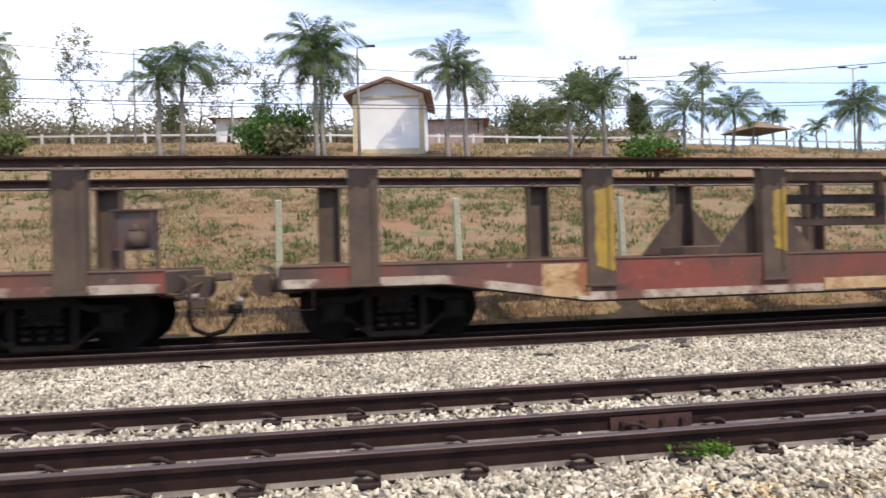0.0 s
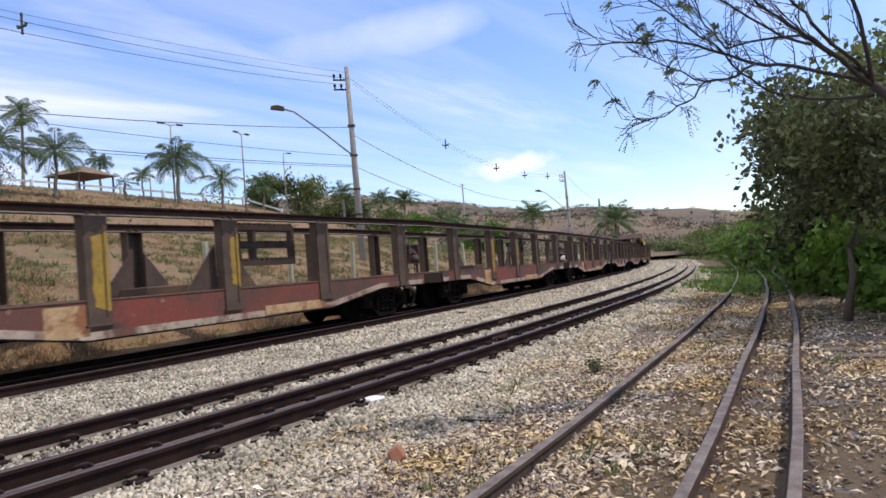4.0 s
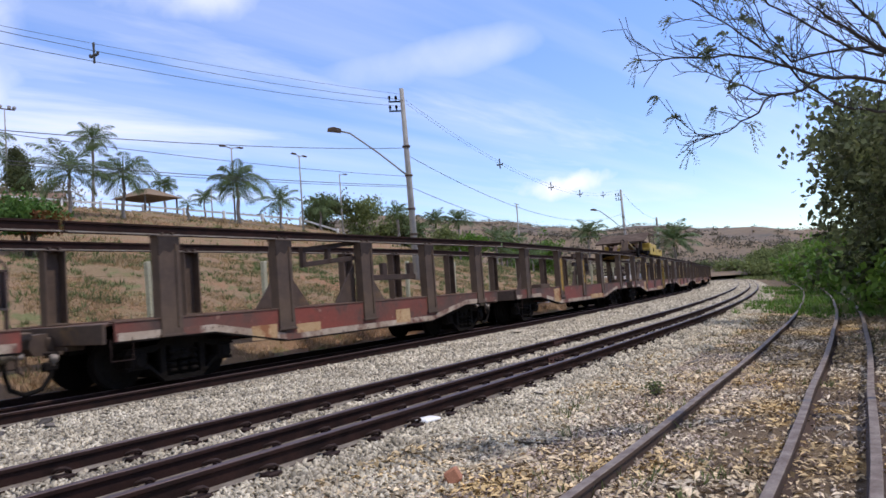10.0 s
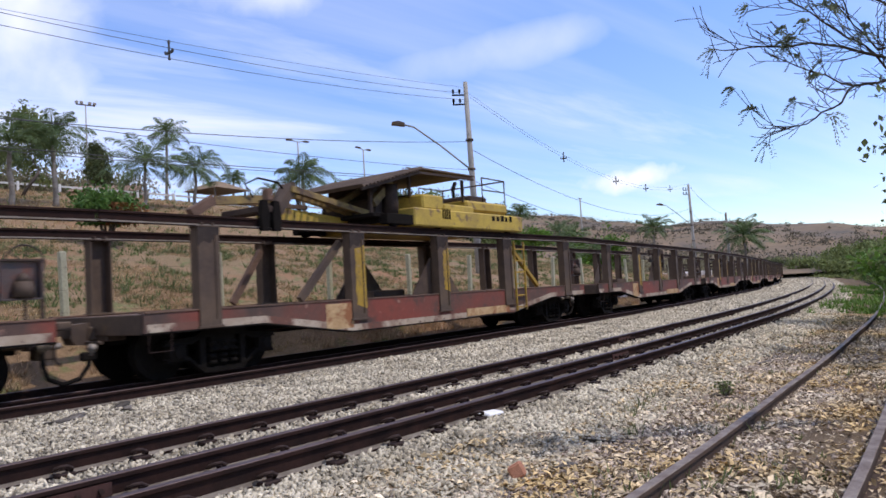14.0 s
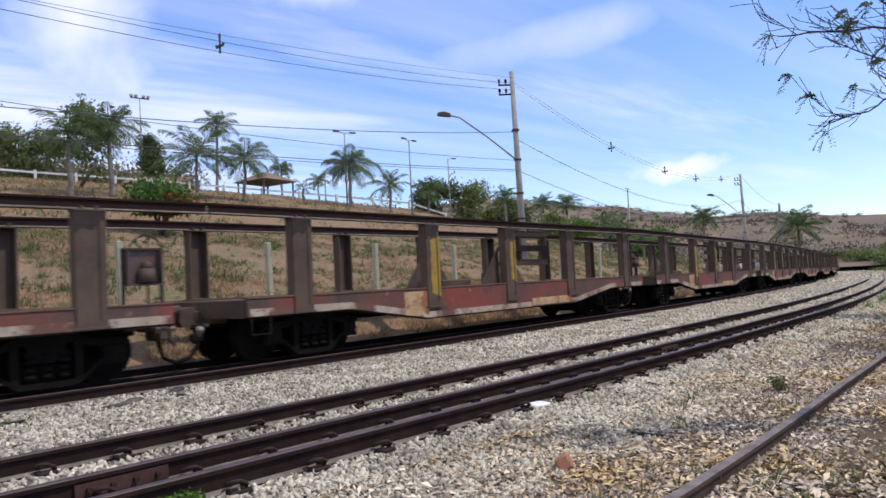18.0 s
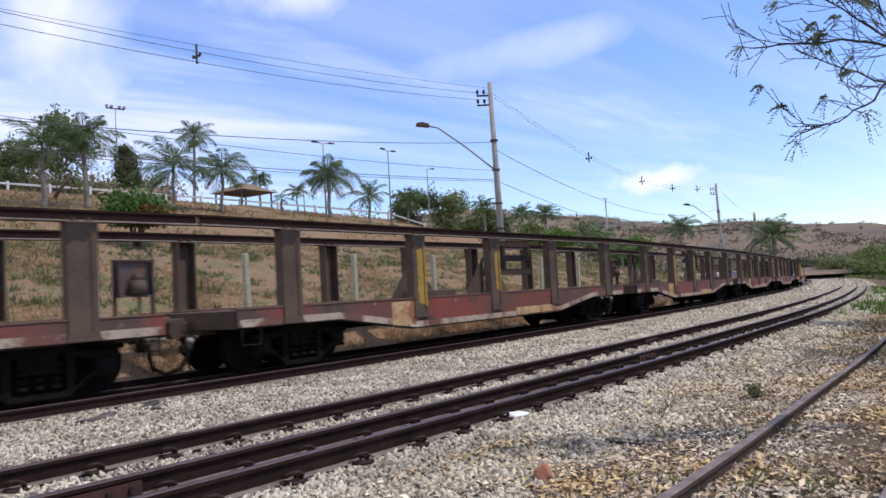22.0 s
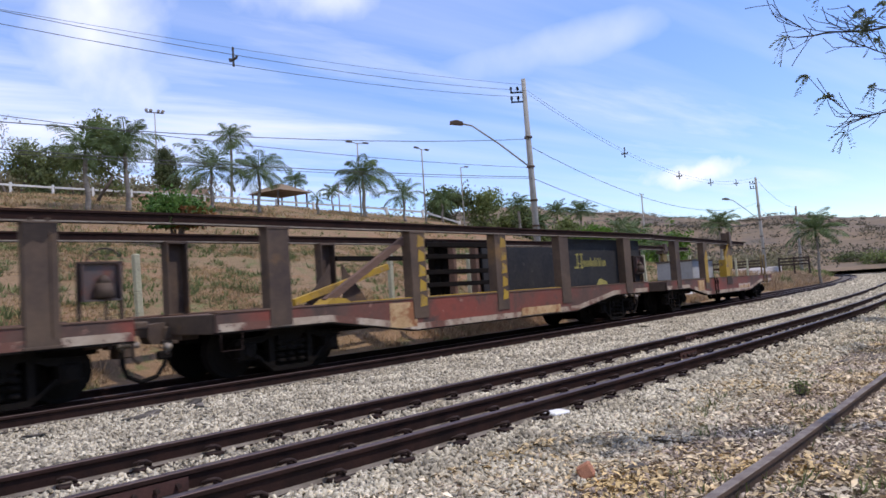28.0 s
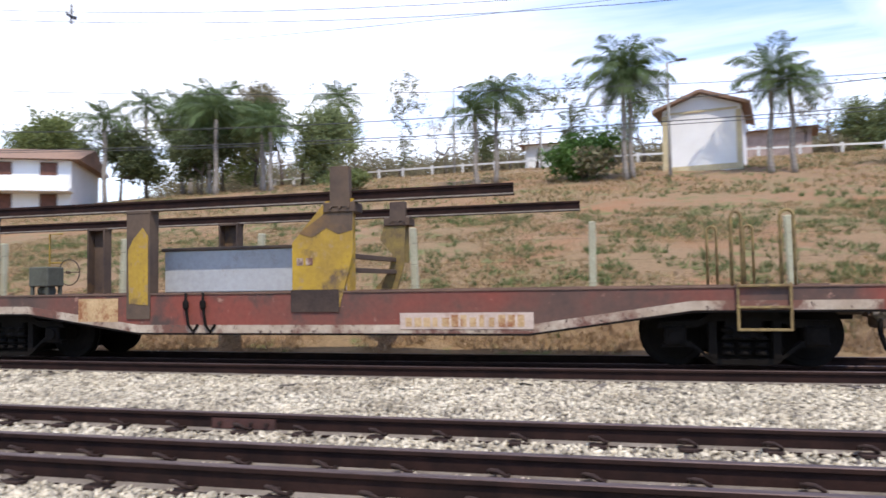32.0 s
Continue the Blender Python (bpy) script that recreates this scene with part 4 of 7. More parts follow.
def tail_wagon():
    """Last wagon of the train: tool box, winch, plate posts and hand rails."""
    root = wagon_frame("last red wagon with grey tool box and yellow plate posts")
    plain_post(root, "post", -5.84, -1.305, 0.38, 0.90, 2.36)
    p = plain_post(root, "post", -2.9, -1.305, 0.38, 0.80, 2.36)
    bm = bmesh.new()
    prism(bm, [(-3.05, 1.02), (-2.73, 1.0), (-2.73, 2.0), (-2.82, 2.12), (-2.98, 1.96), (-3.07, 1.8)], -1.312, -1.3045)
    part("paint_panel", bm, M_YELLOW, p, "faded yellow paint")
    plain_post(root, "post", -5.7, 1.25, 0.36, 1.165, 2.36)
    q = plain_post(root, "post", -2.87, 1.25, 0.36, 1.165, 2.36)
    bm = bmesh.new()
    box(bm, -3.01, -2.73, 1.02, 1.046, 1.2, 1.75)
    part("paint_panel", bm, M_YELLOW, q, "faded yellow paint")
    for y in (-1.30, 1.16):
        near = y < 0
        bm = bmesh.new()
        if near:
            prism(bm, [(-0.4, 0.95), (0.30, 0.95), (0.37, 1.18), (0.5, 1.65), (0.51, 2.41), (0.11, 2.38), (-0.4, 1.83)], y, y + 0.05)
            box(bm, -0.36, -0.32, y + 0.05, y + 0.26, 1.17, 1.8)
        else:
            prism(bm, [(-0.1, 1.17), (0.30, 1.17), (0.42, 1.55), (0.47, 2.38), (0.12, 2.36), (0.0, 2.0), (0.22, 1.75), (0.15, 1.45)], y, y + 0.05)
        box(bm, 0.40, 0.44, y + 0.05, y + 0.26, 1.17 if near else 1.6, 2.36)
        # the far plate's shade is put into its colour as a duller yellow
        pp = part("plate_post", bm, M_YELLOW if near else M_DULLYEL, root, "stained yellow plate post, shade-toned on the far side")
        bm = bmesh.new()
        box(bm, 0.08, 0.54, y - 0.03, y + 0.3, 2.22, 2.36, 0.015)
        top = 2.84 if near else 2.62
        prism(bm, [(0.19, 2.30), (0.48, 2.30), (0.47, top), (0.20, top)], y - 0.045, y + 0.06)
        box(bm, 0.17, 0.22, y + 0.06, y + 0.26, 2.34, top - 0.04, 0.008)
        for x in (0.2, 0.34, 0.46):
            cyl(bm, (x, y - 0.06, 2.29), (x, y - 0.02, 2.29), 0.022, seg=6)
        part("rail_clamp", bm, M_STEEL, pp, "grey-brown rail clamp plate")
        if near:
            bm = bmesh.new()
            prism(bm, [(-0.30, 1.955), (-0.1, 1.90), (0.12, 2.02), (0.30, 1.93), (0.505, 1.98), (0.51, 2.22), (0.10, 2.22)], y - 0.005, y - 0.001)
            part("worn_top", bm, M_STEEL, pp, "bare worn steel top")
            bm = bmesh.new()
            for x in (-0.33, -0.19):
                box(bm, x, x + 0.1, y - 0.005, y - 0.001, 1.52, 1.62)
            part("paint_mark", bm, M_WHITE, pp, "chipped white paint mark")
    bm = bmesh.new()
    for z in (1.42, 1.62):
        box(bm, 0.2, 0.3, -1.2, 1.15, z, z + 0.07, 0.005)
    part("cross_bar", bm, M_STEEL, root)
    bm = bmesh.new()
    box(bm, -2.82, -0.32, -0.8, 0.45, 1.17, 1.80, 0.015)
    tb = part("tool_box", bm, M_GREYBOX, root, "pale grey steel tool box")
    bm = bmesh.new()
    box(bm, -2.86, -0.28, -0.83, 0.48, 1.79, 1.84, 0.01)
    part("lid", bm, M_STEEL, tb, "dark lid")
    bm = bmesh.new()
    box(bm, -6.65, -6.22, 0.45, 0.85, 1.30, 1.66, 0.02)
    for x in (-6.60, -6.27):
        for y in (0.5, 0.8):
            box(bm, x - 0.025, x + 0.025, y - 0.025, y + 0.025, 1.136, 1.31)
    cyl(bm, (-6.56, 0.65, 1.22), (-6.30, 0.65, 1.22), 0.09, seg=10)
    wn = part("winch", bm, M_GREEN, root, "dull green hand winch")
    bm = bmesh.new()
    tube(bm, [(-6.16 + 0.24 * math.cos(k * math.pi / 9), 0.9, 1.56 + 0.24 * math.sin(k * math.pi / 9)) for k in range(19)], 0.012, 5)
    cyl(bm, (-6.40, 0.9, 1.56), (-5.92, 0.9, 1.56), 0.01, seg=5)
    cyl(bm, (-6.16, 0.84, 1.56), (-6.16, 0.92, 1.56), 0.03, seg=7)
    part("hand_wheel", bm, M_STEEL, wn)
    bm = bmesh.new()
    tube(bm, [(-6.8, 1.1, 1.16), (-6.8, 1.1, 2.3), (-6.5, 1.1, 2.3)], 0.018, 6)
    tube(bm, [(-6.8, 1.1, 1.75), (-6.45, 1.1, 1.75)], 0.014, 6)
    part("rod", bm, M_YELLOW, root)
    for y, xs in ((-1.24, ((5.35, 5.47), (5.9, 6.05))), (1.2, ((5.31, 5.45), (5.84, 5.97)))):
        for x0, x1 in xs:
            bm = bmesh.new()
            pts = [(x0, y, 1.16), (x0, y, 1.95)] + [((x0 + x1) / 2 - (x1 - x0) / 2 * math.cos(k * math.pi / 6), y, 1.97 + 0.07 * math.sin(k * math.pi / 6)) for k in range(7)] + [(x1, y, 1.95), (x1, y, 1.16)]
            tube(bm, pts, 0.021, 6)
            part("hand_rail", bm, M_PALEYEL, root, "bent yellow hand rail")
    bm = bmesh.new()
    for x in (5.4, 5.98):
        box(bm, x - 0.016, x + 0.016, -1.325, -1.295, 0.64, 1.20, 0.004)
    for z in (0.64, 0.90, 1.15):
        box(bm, 5.4, 5.98, -1.34, -1.29, z, z + 0.03, 0.004)
    part("step_ladder", bm, M_PALEYEL, root, "yellow step ladder")
    bm = bmesh.new()
    box(bm, -0.42, 0.30, -1.307, -1.299, 0.89, 1.19)
    part("foot_plate", bm, M_DARKSTEEL, root, "dark red foot plate")
    for x in (-2.09, -1.81):
        bm = bmesh.new()
        bmesh.ops.create_icosphere(bm, subdivisions=1, radius=0.07, matrix=Matrix.Translation((x + 0.02, -1.34, 1.0)) @ Matrix.Diagonal((0.8, 0.5, 1.3, 1)))
        part("cable_knot", bm, M_BLACK, root)
    for x in (-2.09, -1.81):
        bm = bmesh.new()
        tube(bm, [(x, -1.31, 1.17), (x + 0.02, -1.33, 0.95), (x + 0.05, -1.32, 0.72), (x + 0.12, -1.31, 0.62), (x + 0.2, -1.315, 0.72)], 0.02, 6)
        part("hanging_cable", bm, M_BLACK, root)
    bm = bmesh.new()
    box(bm, -3.96, -3.26, -1.293, -1.287, 0.76, 1.10)
    part("placard", bm, M_PLACARD, root, "cream rust-stained panel")
    bm = bmesh.new()
    box(bm, 1.17, 2.96, -1.300, -1.2935, 0.66, 0.87)
    pl = part("plate", bm, M_PLATE, root, "pale worn lettered plate")
    part("lettering", bars(bmesh.new(), 1.25, 2.88, 0.69, 0.84, -1.3005, 13, 5), M_PLACARD, pl)
    return root


def panel_wagon():
    """Second last wagon: leaning beams, a rack of dark beams and black steel panels."""
    root = wagon_frame("red and white wagon with black steel panels and leaning beams")
    for x in (-5.88, -2.74, -0.13, 2.45, 5.78):
        end = abs(x) > 5
        p = plain_post(root, "post", x, -1.305, 0.38, 0.90 if end else 0.80, 2.36)
        if x in (-2.74, -0.13):
            bm = bmesh.new()
            for k in range(5):
                z = 1.0 + k * 0.27
                prism(bm, [(x - 0.02, z), (x + 0.17, z + 0.02), (x + 0.17, z + 0.16), (x + 0.02, z + 0.23)], -1.3105, -1.3065)
            part("paint_panel", bm, M_YELLOW, p, "worn yellow paint patches")
        plain_post(root, "post", x - (0.3 if end else 0.1), 1.25, 0.36, 1.165, 2.36)
    part("beam", beam(bmesh.new(), (-4.85, -1.1, 1.2), (-2.82, -1.1, 2.27), 0.12, 0.1), M_DECK, root, "rusty leaning beam")
    part("beam", beam(bmesh.new(), (-3.9, 0.9, 1.22), (-1.3, 0.9, 1.86), 0.13, 0.1), M_YELLOW, root, "yellow leaning beam")
    bm = bmesh.new()
    prism(bm, [(-4.98, 1.166), (-4.42, 1.166), (-4.56, 1.24), (-4.82, 1.26)], -1.28, -0.95)
    part("foot_block", bm, M_YELLOW, root)
    bm = bmesh.new()
    box(bm, -4.4, 2.4, -1.27, -1.16, 1.166, 1.185, 0.003)
    part("edge_strip", bm, M_YELLOW, root, "yellow strip along the deck edge")
    part("gusset", GUSSET, None, root, "triangular brown gusset plates", (-2.66, 1.05, 0))
    part("beam", beam(bmesh.new(), (-2.7, 0.98, 2.05), (-0.3, 0.98, 2.04), 0.1, 0.08), M_BLACK, root, "dark cross beam")
    for x in (-1.05, -0.55, -0.25):
        bm = bmesh.new()
        box(bm, x - 0.09, x + 0.09, 0.1, 0.3, 1.166, 2.36, 0.01)
        part("upright", bm, M_BLACK, root)
    for z in (1.35, 1.62, 1.95, 2.2):
        bm = bmesh.new()
        box(bm, -1.1, 1.5, -0.1, 0.09, z, z + 0.1, 0.008)
        part("rack_beam", bm, M_BLACK, root)
    M = M_PANEL
    bm = bmesh.new()
    box(bm, 2.85, 6.95, -1.1, -1.03, 1.166, 2.33, 0.01)
    pn = part("steel_panel", bm, M, root, "matt black steel side panel")
    bm = bmesh.new()
    for x in (3.36, 3.57):
        for dx in (0.0, 0.06):
            box(bm, x + dx, x + dx + 0.022, -1.107, -1.1005, 1.64, 1.93)
        box(bm, x - 0.035, x + 0.115, -1.107, -1.1005, 1.93, 1.965)
        box(bm, x - 0.025, x + 0.105, -1.107, -1.1005, 1.60, 1.64)
    box(bm, 3.24, 3.335, -1.107, -1.1005, 1.60, 1.65)
    box(bm, 3.442, 3.57, -1.107, -1.1005, 1.70, 1.73)
    part("emblem", bm, M_LETTER, pn, "plain yellowish emblem shapes")
    bm = bmesh.new()
    rng = random.Random(8)
    x = 3.71
    for k in range(11):
        w, tall = rng.uniform(0.075, 0.105), k in (3, 5, 6, 7, 8)
        top = 1.86 if tall else 1.79
        box(bm, x, x + 0.026, -1.107, -1.1005, 1.64, top)
        if not tall or k % 2:
            box(bm, x + w - 0.026, x + w, -1.107, -1.1005, 1.64, 1.79)
            box(bm, x + 0.026, x + w - 0.026, -1.107, -1.1005, 1.765 if k % 3 else 1.70, 1.79 if k % 3 else 1.725)
        else:
            w = 0.05
        x += w + 0.028
    part("lettering", bm, M_LETTER, pn, "yellowish lettering bars")
    bm = bmesh.new()
    ring = [bm.verts.new((4.64 + 0.25 * math.cos(math.pi * k / 12), y, 1.17 + 0.11 * math.sin(math.pi * k / 12))) for y in (-1.107, -1.1005) for k in range(13)]
    bm.faces.new(ring[:13])
    for k in range(12):
        bm.faces.new((ring[k], ring[k + 13], ring[k + 14], ring[k + 1]))
    part("painted_arc", bm, M_LETTER, pn, "yellowish painted half disc")
    bm = bmesh.new()
    bmesh.ops.create_cone(bm, cap_ends=True, segments=20, radius1=0.26, radius2=0.26, depth=0.006, matrix=Matrix.Translation((4.55, -1.1045, 1.06)) @ Matrix.Rotation(math.pi / 2, 4, "X"))
    bmesh.ops.bisect_plane(bm, geom=bm.verts[:] + bm.edges[:] + bm.faces[:], plane_co=(0, 0, 1.168), plane_no=(0, 0, -1), clear_outer=True)
    part("emblem", bm, M_LETTER, pn)
    bm = bmesh.new()
    box(bm, 2.3, 6.5, 1.0, 1.07, 1.166, 2.33, 0.01)
    part("steel_panel", bm, M, root, "matt black steel side panel")
    for x in (1.0, 1.9):
        bm = bmesh.new()
        box(bm, x, x + 0.12, 0.9, 1.1, 1.166, 2.3, 0.01)
        part("upright", bm, M_DECK, root)
    bm = bmesh.new()
    box(bm, -3.55, -2.86, -1.292, -1.287, 0.66, 1.10)
    part("placard", bm, M_PLACARD, root, "cream rust-stained number panel")
    bm = bmesh.new()
    box(bm, 0.5, 2.1, -1.31, -1.293, 0.625, 0.79)
    part("plate", bm, M_PLACARD, root, "long cream rust-stained plate")
    brake_stand(root)
    return root


M_PANEL = mat("matt_black_panel", (0.030, 0.030, 0.032), (0.042, 0.040, 0.038), 1.5, 0.7, bump=0.1, spots=((0.10, 0.09, 0.08), 5.0, 0.62, 0.72))


def crane_wagon():
    root = standard_wagon(False)
    tagged(root, "red and white rail wagon that carries a yellow loading crane")
    part("beam", beam(bmesh.new(), (-3.92, -1.05, 1.2), (-2.88, -1.05, 2.2), 0.12, 0.1), M_STEEL, root)
    part("beam", beam(bmesh.new(), (-3.7, 1.0, 1.2), (-2.97, 1.0, 2.2), 0.12, 0.1), M_DECK, root)
    bm = bmesh.new()
    for x in (2.97, 3.44):
        box(bm, x - 0.02, x + 0.02, -1.36, -1.32, 0.63, 2.30, 0.004)
    for k in range(6):
        z = 0.7 + 0.28 * k
        box(bm, 2.97, 3.44, -1.355, -1.325, z, z + 0.03, 0.003)
    part("ladder", bm, M_YELLOW, root, "yellow access ladder")
    part("beam", beam(bmesh.new(), (4.6, -1.05, 1.2), (3.2, -1.05, 2.25), 0.09, 0.09), M_YELLOW, root)
    return root


def shorten(root, cut):
    """Takes the given length off each end of a wagon's frame."""
    k = (6.98 - cut) / 6.98
    for ob in list(root.children_recursive):
        kind = ob.name.split(".")[0]
        if kind in ("side_sill", "stripe", "flange", "deck", "centre_sill"):
            ob.data = ob.data.copy()
            ob.data.transform(Matrix.Diagonal((k, 1, 1, 1)))
        elif kind == "end_beam":
            sx = 1 if ob.data.vertices[0].co.x > 0 else -1
            ob.data.transform(Matrix.Translation((-sx * cut, 0, 0)))
        elif ob.parent == root:
            m = ob.matrix_basis.copy()
            m.translation.x -= math.copysign(cut, m.translation.x)
            ob.matrix_basis = m


def bracket_wagon():
    """Shorter wagon with plain evenly spaced posts and small brackets."""
    root = wagon_frame("shorter red and white rail wagon with small dark steel brackets")
    shorten(root, SHORT_CUT)
    for x in (-4.9, -2.45, 0.0, 2.45, 4.9):
        end = abs(x) > 4
        part("post", POST_END if end else POST_MID, None, root, at=pose(x, -1.305, 0))
        part("post", POST_FAR, None, root, at=pose(x - (0.3 if end else 0), 1.25, 0, 0, 0, 180))
    for y in (-1.08, 1.05):
        part("gusset", GUSSET, None, root, "triangular brown gusset plates", (0, y, 0))
    bm = bmesh.new()
    beam(bm, (-1.75, -1.1, 2.2), (-0.15, -1.1, 2.36), 0.09, 0.1)
    beam(bm, (-1.75, -1.1, 1.92), (-0.15, -1.1, 2.06), 0.09, 0.1)
    beam(bm, (-1.72, -1.1, 1.88), (-1.72, -1.1, 2.24), 0.1, 0.1)
    beam(bm, (-1.0, -1.1, 1.95), (-1.0, -1.1, 2.3), 0.1, 0.1)
    part("bracket", bm, M_DARKSTEEL, root, "dark steel bracket frame")
    bm = bmesh.new()
    box(bm, 0.25, 2.1, -1.12, -1.02, 1.58, 1.7, 0.006)
    for x in (0.9, 1.95):
        box(bm, x - 0.09, x + 0.09, -1.12, -1.02, 1.66, 1.95, 0.01)
    part("bracket", bm, M_DARKSTEEL, root, "low dark steel bracket with pins")
    for x0, x1, z0, z1 in ((-3.3, -2.7, 0.66, 0.9), (-2.2, -1.55, 0.7, 0.86), (0.95, 1.5, 0.64, 0.93)):
        bm = bmesh.new()
        box(bm, x0, x1, -1.292, -1.287, z0, z1)
        part("placard", bm, M_PLACARD, root, "cream rust-stained number panel")
    return root


def crane():
    """Gantry crane that rides on the carried rails: frame, engine house, open cab with roof, folded boom."""
    root = tagged(empty("loading_crane"), "faded yellow loading crane with folded boom riding on the rails", "crane")
    bm = bmesh.new()
    for y in (-1.22, 1.22):
        box(bm, -1.8, 3.3, y - 0.1, y + 0.1, 2.56, 2.76, 0.01)
    for x in (-1.7, 0.4, 3.2):
        box(bm, x - 0.1, x + 0.1, -1.12, 1.12, 2.60, 2.76, 0.01)
    part("frame", bm, M_BLACK, root)
    for x in (-1.5, 0.0, 2.9):
        for y in (-1.22, 1.22):
            bm = bmesh.new()
            cyl(bm, (x, y - 0.06, 2.63), (x, y + 0.06, 2.63), 0.115, seg=14)
            part("roller", bm, M_BLACK, root)
    bm = bmesh.new()
    box(bm, -0.98, 3.45, -1.36, 1.36, 2.54, 2.92, 0.03)
    en = part("body", bm, M_CRANE, root, "faded yellow crane body")
    bm = bmesh.new()
    box(bm, -0.6, 0.15, -1.3, 1.2, 2.90, 3.22, 0.04)
    part("engine_cover", bm, M_CRANE, root)
    bm = bmesh.new()
    box(bm, 0.17, 1.33, -1.3, 1.2, 2.90, 3.06, 0.03)
    part("engine_cover", bm, M_CRANE, root)
    bm = bmesh.new()
    box(bm, 1.35, 3.2, -1.1, 1.1, 2.99, 3.24, 0.05)
    part("engine_cover", bm, M_CRANE, root)
    bm = bmesh.new()
    cyl(bm, (0.95, -0.5, 2.99), (0.95, -0.5, 3.35), 0.2, seg=12)
    box(bm, 0.6, 1.3, 0.0, 0.8, 2.99, 3.45, 0.04)
    part("tank", bm, M_DARKSTEEL, root)
    bm = bmesh.new()
    box(bm, 2.1, 2.9, -0.7, 0.3, 3.23, 3.45, 0.04)
    part("engine", bm, M_DARKSTEEL, root)
    part("lettering", bars(bmesh.new(), 2.0, 3.0, 2.76, 2.9, -1.3605, 5, 3), M_BLACK, en)
    for k in range(4):
        bm = bmesh.new()
        box(bm, 0.0 + k * 0.08, 0.04 + k * 0.08, -1.372, -1.3605, 2.72, 2.94)
        part("vent_slat", bm, M_BLACK, en)
    bm = bmesh.new()
    box(bm, -2.0, -1.0, -1.15, 1.15, 2.70, 2.78, 0.01)
    part("cab_floor", bm, M_BLACK, root)
    bm = bmesh.new()
    box(bm, -1.45, -0.75, -0.7, 0.8, 2.77, 3.15, 0.05)
    cyl(bm, (-1.05, -0.8, 2.77), (-1.05, -0.8, 3.42), 0.17, seg=10)
    cyl(bm, (-1.5, 0.2, 3.0), (-0.7, 0.5, 3.3), 0.14, seg=8)
    box(bm, -1.15, -0.7, -0.3, 0.9, 3.1, 3.55, 0.06)
    part("hoist", bm, M_DARKSTEEL, root, "grimy hoist machinery")
    for x in (-1.9, -0.65, 1.35):
        for y in (-1.0, 1.0):
            bm = bmesh.new()
            z0 = 3.2 if x > -1 else 2.77
            box(bm, x - 0.03, x + 0.03, y - 0.03, y + 0.03, z0, 3.35 if x < -1 else 3.70, 0.004)
            part("cab_post", bm, M_DARKSTEEL, root)
    bm = bmesh.new()
    n = 34
    prev = None
    for k in range(n + 1):
        x = -2.45 + 1.9 * k / n
        z = 3.22 + 0.52 * k / n + 0.028 * math.cos(k * math.pi)
        cur = [bm.verts.new((x, -1.3, z)), bm.verts.new((x, 1.3, z)), bm.verts.new((x, 1.3, z + 0.02)), bm.verts.new((x, -1.3, z + 0.02))]
        if prev:
            for i in range(4):
                bm.faces.new((prev[i], prev[(i + 1) % 4], cur[(i + 1) % 4], cur[i]))
        prev = cur
    bmesh.ops.recalc_face_normals(bm, faces=bm.faces[:])
    part("cab_roof", bm, M_CABROOF, root, "rusty corrugated cab roof")
    bm = bmesh.new()
    prism(bm, [(-0.56, 3.74), (1.55, 3.76), (1.55, 3.785), (-0.56, 3.775)], -1.25, 1.25)
    part("cab_roof", bm, M_CABROOF, root, "flat sheet of the cab roof")
    bm = bmesh.new()
    beam(bm, (-0.6, -1.22, 3.66), (1.5, -1.22, 3.70), 0.05, 0.05)
    beam(bm, (-2.4, -1.22, 3.18), (-0.6, -1.22, 3.66), 0.05, 0.05)
    part("roof_bearer", bm, M_DARKSTEEL, root)
    bm = bmesh.new()
    box(bm, -1.0, -0.62, 0.3, 0.8, 2.85, 3.1, 0.03)
    box(bm, -0.66, -0.6, 0.32, 0.78, 3.05, 3.4, 0.03)
    part("driver_seat", bm, M_BLACK, root)
    bm = bmesh.new()
    for y in (-0.95, 0.95):
        tube(bm, [(2.3, y, 3.2), (2.3, y, 3.85), (3.35, y, 3.85), (3.35, y, 3.0)], 0.02, 6)
        tube(bm, [(2.3, y, 3.56), (3.35, y, 3.56)], 0.016, 6)
    tube(bm, [(3.35, -0.95, 3.85), (3.35, 0.95, 3.85)], 0.02, 6)
    part("railing", bm, M_DARKSTEEL, root, "dark pipe railing")
    bm = bmesh.new()
    tube(bm, [(2.6, 0.1, 3.4), (2.6, 0.1, 3.75), (2.72, 0.1, 3.9)], 0.05, 8)
    part("exhaust", bm, M_BLACK, root)
    for y in (-0.66, -0.36):
        part("boom", beam(bmesh.new(), (-1.35, y, 2.78), (-3.65, y, 3.16), 0.11, 0.10), M_BOOM, root, "folded dirty yellow boom")
    bm = bmesh.new()
    for k in range(12):
        x = -1.6 - 0.17 * k
        box(bm, x - 0.02, x + 0.02, -0.60, -0.42, 2.82 + 0.028 * k, 2.90 + 0.028 * k)
    part("boom_lacing", bm, M_DULLYEL, root)
    part("boom", beam(bmesh.new(), (-1.8, -0.2, 2.64), (-4.0, -0.2, 2.80), 0.22, 0.18), M_CRANE, root, "stout yellow lower boom")
    part("boom", beam(bmesh.new(), (-3.7, -0.3, 3.02), (-5.05, -0.3, 2.90), 0.14, 0.14), M_BOOM, root)
    part("boom", beam(bmesh.new(), (-2.5, 0.15, 2.98), (-4.4, 0.15, 2.98), 0.08, 0.08), M_STEEL, root)
    part("strut", beam(bmesh.new(), (-3.98, -0.5, 2.70), (-3.52, -0.5, 3.24), 0.16, 0.34), M_STEEL, root, "brown pivot bracket")
    part("strut", beam(bmesh.new(), (-2.15, -0.1, 2.94), (-1.0, -0.1, 3.46), 0.12, 0.12), M_BOOM, root)
